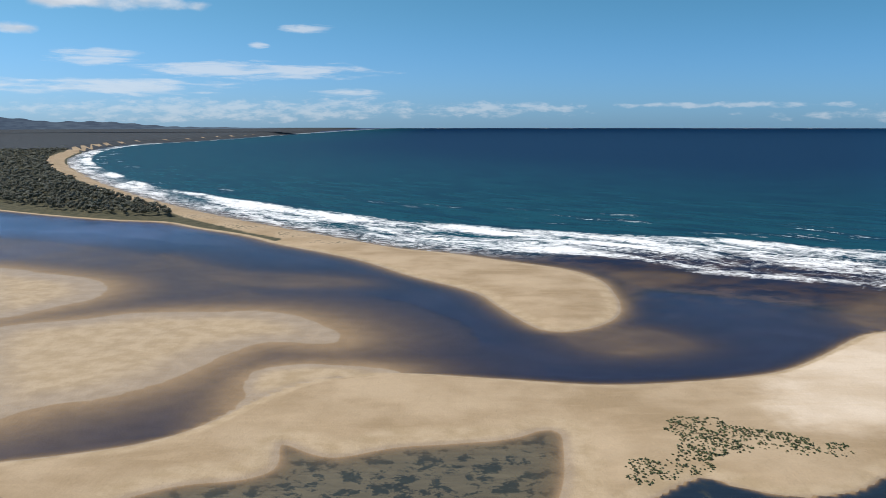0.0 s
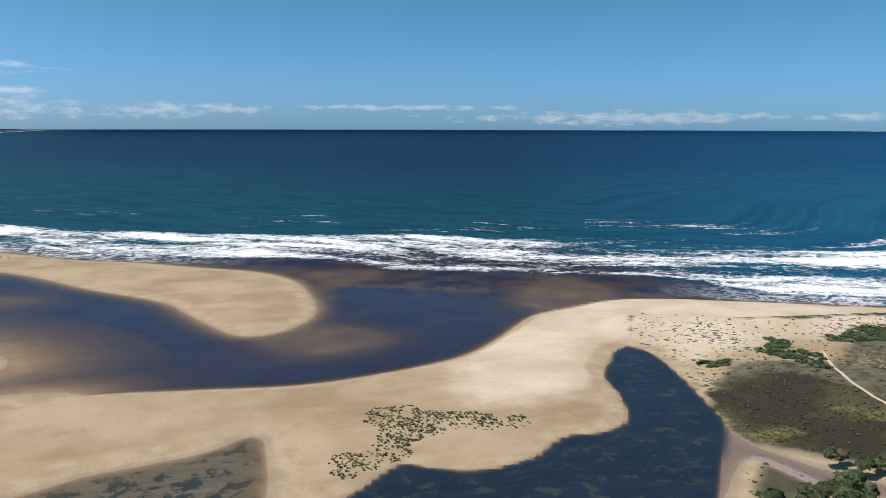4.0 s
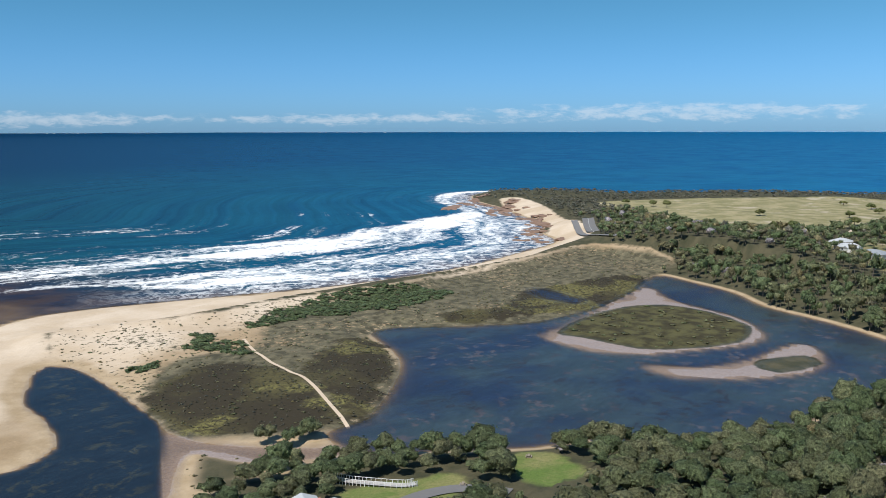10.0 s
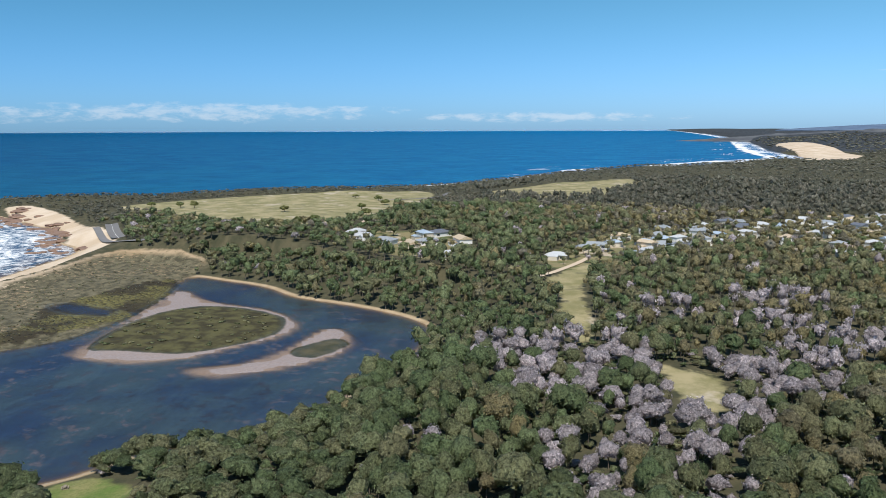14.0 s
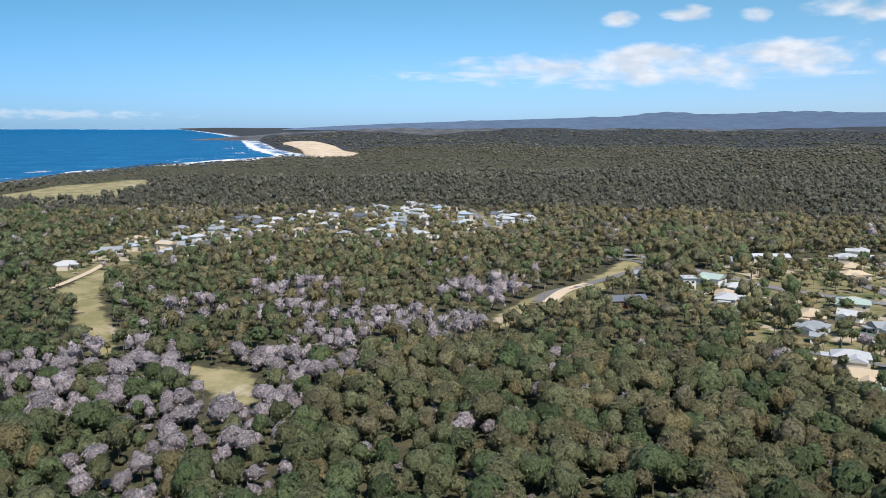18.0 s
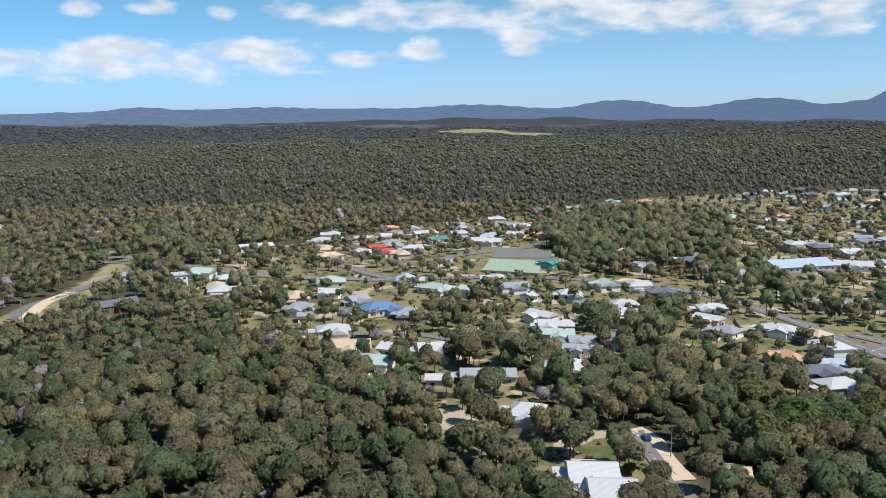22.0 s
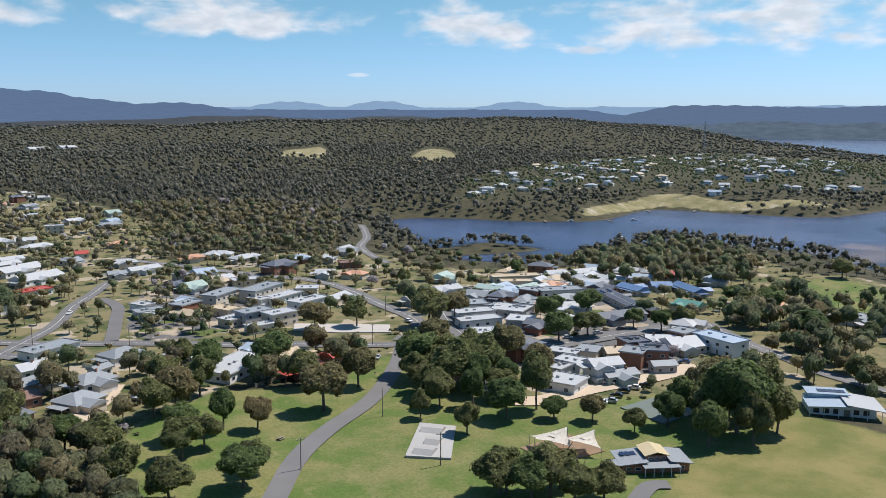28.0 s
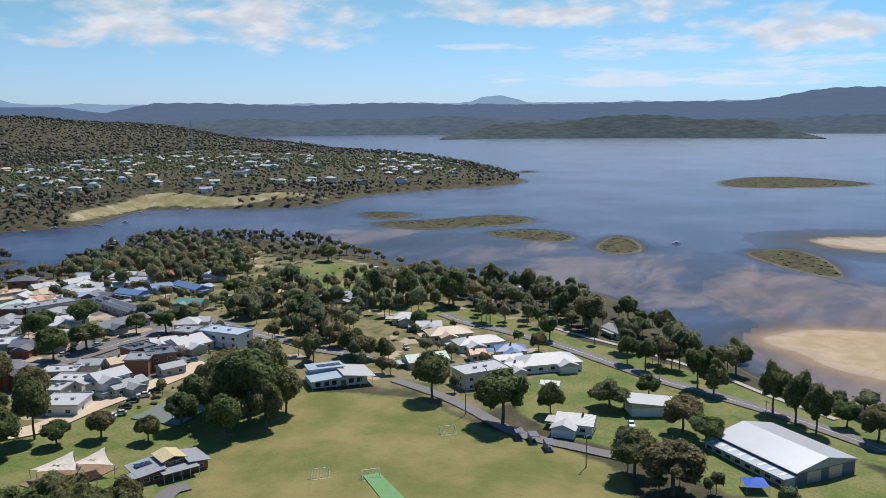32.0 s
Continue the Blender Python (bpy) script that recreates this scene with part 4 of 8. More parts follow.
tagged(land, "sandy coast, heath, lawns and forest floor of a low headland", "ground", kind="structure")

# ---- water ----
wr = np.concatenate([np.geomspace(120, 2400, 190), np.geomspace(2500, 42000, 60)])
WX, WY, WF = polar_grid(wr, 620)
wh = ground(WX, WY)
off = sdf(SEA, WX, WY)
shore = np.concatenate([spline(SPIT[:20], False), spline(COAST[17:], False)])
reach = 150 + 60 * np.exp(-((WX - 230) / 260) ** 2) - 70 * np.clip((WY - 600) / 900, 0, 1) + 30 * np.clip((WX - 300) / 200, 0, 1) - 70 * np.clip((WX - 620) / 250, 0, 1) - 60 * np.clip((np.hypot(WX, WY) - 1300) / 800, 0, 1)
reach = np.maximum(reach, 75.0) * (1 - 0.45 * np.clip((WX - 760) / 120, 0, 1)) + 75 * np.exp(-((WX - 400) / 230) ** 2) * np.clip((900 - WY) / 200, 0, 1) + 90 * np.clip((WX - 1700) / 500, 0, 1)
stain = 175 - np.hypot((WX - 135) * 0.85, WY - 480)
keep = (wh[WF].min(1) < 0.4)
wat = dict(tp=np.stack([WX, WY, 0 * WX], -1), depth=-wh, off=off, reach=reach, stain=stain, sea_sheen=np.clip((np.degrees(np.arctan2(WX, WY)) - 25) / 75, 0, 1), along=np.stack([off / 30.0, (WX - WY) / 150.0, 0 * WX], -1),
           weed=best(["LAGOON", "POND3", "POND2"], WX, WY), pond=best(["POND3", "POND2"], WX, WY), weedy=sdf(S["POND3"], WX, WY, 40),
           shoal=np.maximum(sdf(S["NSHAL"], WX, WY), sdf(S["NFLAT1"], WX, WY)))
used, inv = np.unique(WF[keep], return_inverse=True)
WV = squash(np.stack([WX, WY, 0 * WX], -1))
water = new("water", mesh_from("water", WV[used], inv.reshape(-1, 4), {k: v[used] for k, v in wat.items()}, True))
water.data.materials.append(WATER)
tagged(water, "blue sea with white surf and brown tidal lagoon", "water", kind="structure")


# ---- trees ----
DEADWOOD = plain("dead_wood", (0.30, 0.27, 0.25), 0.9, 0, 0.2)
rng = np.random.default_rng(5)


def dome(level):
    """A ball of leaves with its underside left open: points and triangles."""
    bm = bmesh.new()
    bmesh.ops.create_icosphere(bm, subdivisions=level, radius=1.0)
    bmesh.ops.delete(bm, geom=[f for f in bm.faces if f.calc_center_median().z < -0.75], context="FACES")
    bm.verts.index_update()
    V = np.array([v.co for v in bm.verts])
    F = np.array([[v.index for v in f.verts] for f in bm.faces])
    bm.free()
    return V, F


DOMES = {1: dome(1), 2: dome(2), 3: dome(3), 4: dome(4)}


def lumpy(level, height, width, lumps, rough):
    """The outer skin of a crown made of round leaf masses that press against each other, in creases: points and triangles."""
    V0, F0 = DOMES[level]
    mid = np.array([0, 0, height * 0.54])
    half = np.array([width * 0.5, width * 0.5, height * 0.46])
    # leaf masses sit on an egg; each look from the middle meets the furthest of them
    c = rng.normal(size=(lumps, 3))
    c[:, 2] = np.abs(c[:, 2]) * 0.9 - 0.35
    c /= np.linalg.norm(c, axis=1)[:, None]
    c *= rng.uniform(0.46, 0.72, (lumps, 1))
    rad = rng.uniform(0.22, 0.42, lumps)
    dot = V0 @ c.T
    gap = rad ** 2 - (c ** 2).sum(1) + dot ** 2
    far = np.where(gap > 0, dot + np.sqrt(np.maximum(gap, 0)), 0.0)
    r = 0.84 * np.maximum(far.max(1), 0.34) * rng.uniform(1 - rough, 1 + rough, len(V0))
    return mid + V0 * r[:, None] * half, F0


def crown(height, width, lumps, n, size, level=3, core=True):
    """A crown of leaf masses with n loose sprays of leaves laid over it; size in metres."""
    VV, FF, at = [], [], 0
    P, F0 = lumpy(level, height, width, lumps, 0.10)
    if core:
        VV.append(P)
        FF.append(F0)
        at = len(P)
    if n:
        mid = np.array([0, 0, height * 0.55])
        tri = P[F0[rng.integers(0, len(F0), n)]]
        k = rng.dirichlet((1, 1, 1), n)
        p = (tri * k[:, :, None]).sum(1)
        out = (p - mid) / (np.array([width, width, height]) * 0.5)
        out /= np.maximum(np.linalg.norm(out, axis=1), 1e-6)[:, None]
        p = p + out * size * rng.uniform(-0.2, 0.95, (n, 1)) * (1.0 if core else rng.uniform(-3.0, 1.0, (n, 1)))
        nor = out + (0, 0, 0.45) + rng.normal(size=(n, 3)) * 0.45
        nor /= np.linalg.norm(nor, axis=1)[:, None]
        u = np.cross(nor, rng.normal(size=(n, 3)))
        u /= np.linalg.norm(u, axis=1)[:, None]
        v = np.cross(nor, u)
        s = size * rng.uniform(0.5, 1.3, (n, 1))
        VV.append(np.stack([p - u * s * 0.6 - v * s * 0.35, p + u * s * 0.6 - v * s * 0.35, p + v * s * 0.65], 1).reshape(-1, 3))
        FF.append(np.arange(n * 3).reshape(-1, 3) + at)
    return np.concatenate(VV), np.concatenate(FF)


def trunk_mesh(height, width, limbs=4, twigs=False):
    """A tapered, slightly bent trunk with limbs that reach into the crown."""
    bm = bmesh.new()

    def limb(a, b, ra, rb):
        a, b = Vector(a), Vector(b)
        side = (b - a).cross(Vector((0.3, 0.9, 0.2))).normalized()
        up = (b - a).normalized().cross(side)
        rings = []
        for c, r in ((a, ra), ((a + b) / 2 + side * ra * 0.6, (ra + rb) / 2), (b, rb)):
            rings.append([bm.verts.new(c + (side * math.cos(k * 1.2566) + up * math.sin(k * 1.2566)) * r) for k in range(5)])
        for p, q in zip(rings, rings[1:]):
            for k in range(5):
                bm.faces.new((p[k], p[(k + 1) % 5], q[(k + 1) % 5], q[k]))

    r0 = 0.020 * height + 0.06
    fork = (rng.uniform(-0.3, 0.3), rng.uniform(-0.3, 0.3), height * 0.42)
    limb((0, 0, -0.6), fork, r0, r0 * 0.7)
    for i in range(limbs):
        a = i * 6.283 / limbs + rng.uniform(-0.4, 0.4)
        tip = (width * 0.32 * math.cos(a), width * 0.32 * math.sin(a), height * rng.uniform(0.68, 0.88))
        limb(fork, tip, r0 * 0.5, r0 * 0.16)
        if twigs:
            for k in range(3):
                b = a + rng.uniform(-0.9, 0.9)
                limb(tip, (tip[0] + width * 0.2 * math.cos(b), tip[1] + width * 0.2 * math.sin(b), tip[2] + height * rng.uniform(0.05, 0.22)), r0 * 0.16, 0.03)
    me = bpy.data.meshes.new("trunk")
    bm.to_mesh(me)
    bm.free()
    me.materials.append(DEADWOOD if twigs else BARK)
    return me


CLEAR = ["COVE", "FARBEACH", "FARFIELD", "PLATEAU", "PLATEAU2", "LAWN1", "LAWN2", "CLEAR1", "CLEAR2", "CLEAR3", "PARK", "OVAL", "FORESHORE", "DUNE", "LAGOON", "POND2", "POND3", "NECK", "POOL", "SANDY", "NCLEAR", "NCLEAR2", "NCLEAR3", "EASTLAWN", "MARSH", "MARSH2", "MARSH3", "DENSE", "MUD1", "MUD2"]
TOWNS = ["TOWN1", "TOWN3", "TOWN4", "TOWN2", "TOWN2B", "NEARHOMES", "NHOMES"]
BUILT = []      # plan places kept free of chance trees: x, y, radius
ROADLINES = []  # centre lines and half widths


def forest_spots(r0, r1, a0, a1, gap, town_share=0.2, sparse=None, everywhere=0.0):
    """Uneven spots for trees in a sector, off water, sand, lawns, roads and houses."""
    n = int(1.5 * 0.5 * radians(a1 - a0) * (r1 * r1 - r0 * r0) / (gap * gap))
    r = np.sqrt(rng.uniform(r0 * r0, r1 * r1, n))
    a = np.radians(rng.uniform(a0, a1, n))
    x, y = r * np.sin(a), r * np.cos(a)
    cell, keep = set(), []
    for i, k in enumerate(zip((x // gap).astype(int), (y // gap).astype(int))):
        if k not in cell:
            cell.add(k)
            keep.append(i)
    x, y = x[keep], y[keep]
    ok = (sdf(MAIN, x, y) > np.where((x > 450) & (y > 180), np.where(x < 650, 55, 14), 5)) & (sdf(SANDS, x, y, 20) < -3) & (best(CLEAR, x, y) < -1.5)
    ok &= (best(TOWNS, x, y) < 0) | (rng.uniform(0, 1, len(x)) < town_share + 0.14 * (sdf(S["TOWN2"], x, y, 5) > 0))
    if everywhere:
        ok &= rng.uniform(0, 1, len(x)) < everywhere
    if sparse is not None:
        ok &= (sdf(sparse, x, y, 20) < 0) | (rng.uniform(0, 1, len(x)) < 0.4)
    # no tall growth on the near side of lawns and clearings
    for name, reach in (("LAWN1", (1.03, 1.06, 1.10)), ("LAWN2", (1.03, 1.06, 1.10)), ("CLEAR2", (1.03, 1.06)), ("CLEAR3", (1.03,))):
        for k in reach:
            ok &= ~inside(S[name], x * k, y * k)
    x, y = x[ok], y[ok]
    ok = np.ones(len(x), bool)
    for bx, by, br in BUILT:
        ok &= (x - bx) ** 2 + (y - by) ** 2 > max(br - 1.0, 3.0) ** 2
    for line, half in ROADLINES:
        ok &= (line_dist(line, x, y) > half + 2.5) & ((line_dist(line, x * 1.03, y * 1.03) > half) | (half < 3))
    x, y = x[ok], y[ok]
    return x, y, ground(x, y)


# middles and reach of grey dead stands
DEAD_STANDS = [(307, -61, 17), (305, -39, 14), (252, -77, 16), (286, -121, 23), (257, -104, 10), (226, -64, 6), (218, -76, 7), (194, -35, 6), (186, -45, 5), (199, -78, 5), (192, -66, 8), (225, -38, 6), (407, -172, 17),
               (335, -181, 17), (305, -194, 15), (347, -255, 19), (221, -48, 5), (281, -92, 11), (188, -134, 7), (325, -31, 10), (188, -189, 5), (250, -70, 16), (328, -60, 12), (320, -33, 16), (288, -104, 11),
               (214, -58, 12), (275, -41, 11), (201, -35, 7), (297, -64, 11), (360, -150, 12), (382, -110, 10), (318, -150, 12)]


def tone_at(x, y):
    """Green in the gully, olive and burnt on the plain, grey dead stands in patches."""
    n = len(x)
    green = np.maximum(np.clip(1.35 - np.hypot(x - 335, y - 35) / 200, 0.30, 0.92), np.clip((y + 170) / 120, 0, 0.85))
    t = np.where(rng.uniform(0, 1, n) < green, rng.uniform(0.0, 0.45, n), rng.uniform(0.36, 0.80, n))
    far = np.clip((np.hypot(x, y) - 420) / 450, 0, 0.8) * np.clip((-60 - y) / 150, 0.15, 1)
    t = np.where(rng.uniform(0, 1, n) < far, rng.uniform(0.66, 0.87, n), t)
    dead = np.maximum.reduce([1 - np.hypot(x - a, y - b) / (1.45 * r) for a, b, r in DEAD_STANDS]) + 0.22 * wobble(x, y, 12, 7.0)
    dead = np.maximum(dead, np.clip(sdf(S["DEADBUSH"], x, y, 30) / 20, -1, 0.8))
    dead = (dead > 0.02) & (rng.uniform(0, 1, n) < 0.88) | (rng.uniform(0, 1, n) < 0.022)
    return np.where(dead, rng.uniform(0.93, 1.0, n), t)


def forest(name, x, y, z, height, width, clumps, n, size, label, level=1, tone=None, category="forest", mat=None, trunks=False, spread=0.26):
    """One joined stand of trees; height and width in metres, size as a share of the width."""
    kinds = [crown(1.0, 1.0, clumps, n, size, level) for _ in range(12)]
    bark = []
    if trunks:
        # a plain tapered stem under each crown
        ring = [(math.cos(k * 1.5708), math.sin(k * 1.5708)) for k in range(4)]
        stem = np.array([(0.022 * a, 0.022 * b, -0.05) for a, b in ring] + [(0.012 * a + 0.02, 0.012 * b, 0.72) for a, b in ring])
        side = np.array([t for k in range(4) for t in ((k, (k + 1) % 4, 4 + (k + 1) % 4), (k, 4 + (k + 1) % 4, 4 + k))])
        kinds = [(np.concatenate([q, stem]), np.concatenate([f, side + len(q)])) for q, f in kinds]
    pick = rng.integers(0, 12, len(x))
    turn = rng.uniform(0, 6.283, len(x))
    big = np.clip(rng.lognormal(0.0, spread, len(x)), 0.5, 1.75)
    hs, ws = np.asarray(height) * np.sqrt(big) * rng.uniform(0.82, 1.15, len(x)), np.asarray(width) * big * rng.uniform(0.9, 1.1, len(x))
    tone = tone_at(x, y) if tone is None else tone
    VV, FF, tn, at = [], [], [], 0
    for k, (q, f) in enumerate(kinds):
        i = np.nonzero(pick == k)[0]
        c, s = np.cos(turn[i])[:, None], np.sin(turn[i])[:, None]
        P = np.stack([(q[None, :, 0] * c - q[None, :, 1] * s) * ws[i, None] + x[i, None], (q[None, :, 0] * s + q[None, :, 1] * c) * ws[i, None] + y[i, None], q[None, :, 2] * hs[i, None] + z[i, None]], -1)
        VV.append(P.reshape(-1, 3))
        FF.append((f[None] + (at + np.arange(len(i)) * len(q))[:, None, None]).reshape(-1, 3))
        at += len(i) * len(q)
        bark.append(np.tile(np.arange(len(f)) >= len(f) - 8, len(i)))
        tn.append(np.repeat(tone[i], len(q)))
    me = mesh_from(name, squash(np.concatenate(VV)), np.concatenate(FF), {"tone": np.concatenate(tn)}, True)
    me.materials.append(mat or LEAF_STUFF)
    if trunks:
        me.materials.append(BARK)
        me.polygons.foreach_set("material_index", np.concatenate(bark).astype(np.int32))
    return tagged(new(name, me), label, category, kind="stuff")


TREE_LABEL = {"green": "dense green broadleaf tree with a dark trunk", "olive": "olive green gum tree with a pale trunk", "brown": "brownish gum tree with sunburnt leaves",
              "dead": "grey leafless tree with fine twigs", "bright": "bright green tree in full leaf"}
PROTO = {}
for kind in TREE_LABEL:
    PROTO[kind] = []
    for i in range(4):
        root = new("tree")
        hgt, wid = 12.0, 10.0
        t = new("trunk", trunk_mesh(hgt, wid, 5 if kind == "dead" else 4, kind == "dead"))
        q, f = crown(hgt, wid, 12, 900, 0.5, 3, False) if kind == "dead" else crown(hgt, wid, 26, 1700, 0.44, 3)
        me = mesh_from("crown", q, f, None, True)
        me.materials.append(LEAVES[kind])
        c = new("crown", me)
        t.parent = c.parent = root
        tagged(root, TREE_LABEL[kind], "tree", "trees", "thing")
        PROTO[kind].append(root)
used_proto = set()


def plant(x, y, height, width, kind, z=None):
    i = int(rng.integers(0, 4))
    src = PROTO[kind][i]
    z = float(ground(np.array([x]), np.array([y]))[0]) if z is None else z
    m = Matrix.Translation((x, y, z - 0.1)) @ Matrix.Rotation(rng.uniform(0, 6.28), 4, "Z")
    size = (width / 9.0, width / 9.0, height / 11.0)
    if (kind, i) in used_proto:
        ob = copy_thing(src, m)
    else:
        used_proto.add((kind, i))
        ob = src
        ob.matrix_basis = m
    ob.scale = size
    return ob


# ---- buildings ----
def part(name, bm, mat, parent, label=""):
    me = bpy.data.meshes.new(name)
    bm.to_mesh(me)
    bm.free()
    for m in mat if isinstance(mat, list) else [mat]:
        me.materials.append(m)
    ob = new(name, me)
    ob.parent = parent
    if label:
        ob["label"] = label
    return ob


def box(bm, x0, x1, y0, y1, z0, z1):
    v = [bm.verts.new(p) for p in ((x0, y0, z0), (x1, y0, z0), (x1, y1, z0), (x0, y1, z0), (x0, y0, z1), (x1, y0, z1), (x1, y1, z1), (x0, y1, z1))]
    for f in ((3, 2, 1, 0), (4, 5, 6, 7), (0, 1, 5, 4), (1, 2, 6, 5), (2, 3, 7, 6), (3, 0, 4, 7)):
        bm.faces.new([v[i] for i in f])
    return v


def box_bm(*a):
    bm = bmesh.new()
    box(bm, *a)
    return bm


def sheet_roof(name, col, rough=0.45):
    """Painted ribbed metal sheets, faded and streaked."""
    m, T, b = material(name)
    at = T.node("ShaderNodeTexCoord").outputs["Object"]
    big, streak = T.noise(at, 0.5, 4.0), T.noise(T.node("ShaderNodeVectorMath", operation="MULTIPLY", ins={0: at, 1: (3.0, 0.3, 0.3)}).outputs[0], 1.0, 4.0)
    rnd = T.node("ShaderNodeObjectInfo").outputs["Random"]
    v = T.math("ADD", 0.80, T.math("ADD", T.math("MULTIPLY", big, 0.16), T.math("ADD", T.math("MULTIPLY", streak, 0.14), T.math("MULTIPLY", rnd, 0.12))))
    hsv = T.node("ShaderNodeHueSaturation", ins={"Value": v, "Color": rgb(*col)})
    T.nt.links.new(hsv.outputs[0], b.inputs["Base Color"])
    b.inputs["Roughness"].default_value = rough
    wave = T.node("ShaderNodeTexWave", ins={"Vector": at, "Scale": 1.2})
    bump(T, b, wave.outputs[0], 0.5, 0.05)
    return m


ROOF = {k: sheet_roof("roof_" + k, c) for k, c in dict(
    white=(0.44, 0.45, 0.45), grey=(0.27, 0.29, 0.30), palegreen=(0.34, 0.43, 0.38), tan=(0.50, 0.40, 0.27), blue=(0.11, 0.19, 0.33), bluegrey=(0.33, 0.40, 0.47), red=(0.42, 0.075, 0.055),
    slate=(0.12, 0.13, 0.15), green=(0.08, 0.23, 0.19), yellow=(0.55, 0.45, 0.26), rust=(0.22, 0.13, 0.10), salmon=(0.52, 0.28, 0.17)).items()}
ROOF["solar"] = ROOF["skylight"] = ROOF["white"]
WALL = {k: plain("wall_" + k, c, 0.8, 0, 0.10, 1.5) for k, c in dict(
    cream=(0.56, 0.50, 0.40), white=(0.72, 0.71, 0.68), brick=(0.25, 0.115, 0.07), grey=(0.36, 0.36, 0.36), teal=(0.10, 0.36, 0.36), rust=(0.24, 0.13, 0.09), palegreen=(0.34, 0.42, 0.37),
    redfront=(0.45, 0.06, 0.05)).items()}
GLASS = plain("window_glass", (0.03, 0.04, 0.05), 0.08, 0, 0.05)
FRAME = plain("painted_frame", (0.68, 0.68, 0.66), 0.5)
SOLAR = plain("solar_cells", (0.015, 0.022, 0.055), 0.15)
TIMBER = plain("weathered_timber", (0.24, 0.20, 0.15), 0.85, 0, 0.2)
METAL = plain("galvanised_metal", (0.45, 0.46, 0.47), 0.4, 0.6)
ROOF_WORDS = dict(white="white metal", grey="grey metal", palegreen="pale green metal", tan="tan", blue="blue metal", bluegrey="blue-grey metal", red="red", slate="dark slate",
                  green="green metal", yellow="faded yellow", rust="rusty metal", salmon="salmon red", solar="white metal", skylight="white metal")
WALL_WORDS = dict(cream="cream", white="white", brick="brown brick", grey="grey", teal="teal", rust="rust-coloured", palegreen="pale green", redfront="red-fronted")
house_rng = random.Random(11)


def roof_bm(L, W, z, style, over=0.55, rise=None):
    bm = bmesh.new()
    l, w = L / 2 + over, W / 2 + over
    rise = rise if rise is not None else (0.38 * w if style != "flat" else 0.25)
    t = 0.22
    if style == "flat":
        box(bm, -l, l, -w, w, z, z + 0.22)
        for a in ((-l, l, -w, -w + 0.25), (-l, l, w - 0.25, w), (-l, -l + 0.25, -w + 0.25, w - 0.25), (l - 0.25, l, -w + 0.25, w - 0.25)):
            box(bm, *a, z + 0.22, z + 0.55)
        for k in range(2):
            a = house_rng.uniform(-l * 0.6, l * 0.6)
            box(bm, a, a + 1.2, -0.6, 0.6, z + 0.22, z + 1.0)
        return bm
    hip = min(w, l * 0.7) if style == "hip" else 0.0
    low = [bm.verts.new(p) for p in ((-l, -w, z), (l, -w, z), (l, w, z), (-l, w, z))]
    eave = [bm.verts.new((v.co.x, v.co.y, z + t)) for v in low]
    r0, r1 = bm.verts.new((-l + hip, 0, z + t + rise)), bm.verts.new((l - hip, 0, z + t + rise))
    bm.faces.new(low[::-1])
    for i in range(4):
        bm.faces.new((low[i], low[(i + 1) % 4], eave[(i + 1) % 4], eave[i]))
    bm.faces.new((eave[0], eave[1], r1, r0))
    bm.faces.new((eave[2], eave[3], r0, r1))
    bm.faces.new((eave[1], eave[2], r1))
    bm.faces.new((eave[3], eave[0], r0))
    return bm


def window_part(parent, x, y, z, w, h, along_x, out, sill=True):
    """A framed window in a wall, standing proud of it."""
    n = 0.06 * out
    if along_x:
        f = (x - w / 2, x + w / 2, min(y, y + n), max(y, y + n), z, z + h)
        g = (x - w / 2 + 0.1, x + w / 2 - 0.1, min(y + n, y + n * 1.4), max(y + n, y + n * 1.4), z + 0.1, z + h - 0.1)
    else:
        f = (min(x, x + n), max(x, x + n), y - w / 2, y + w / 2, z, z + h)
        g = (min(x + n, x + n * 1.4), max(x + n, x + n * 1.4), y - w / 2 + 0.1, y + w / 2 - 0.1, z + 0.1, z + h - 0.1)
    win = part("window", box_bm(*f), FRAME, parent)
    part("pane", box_bm(*g), GLASS, win)
    return win


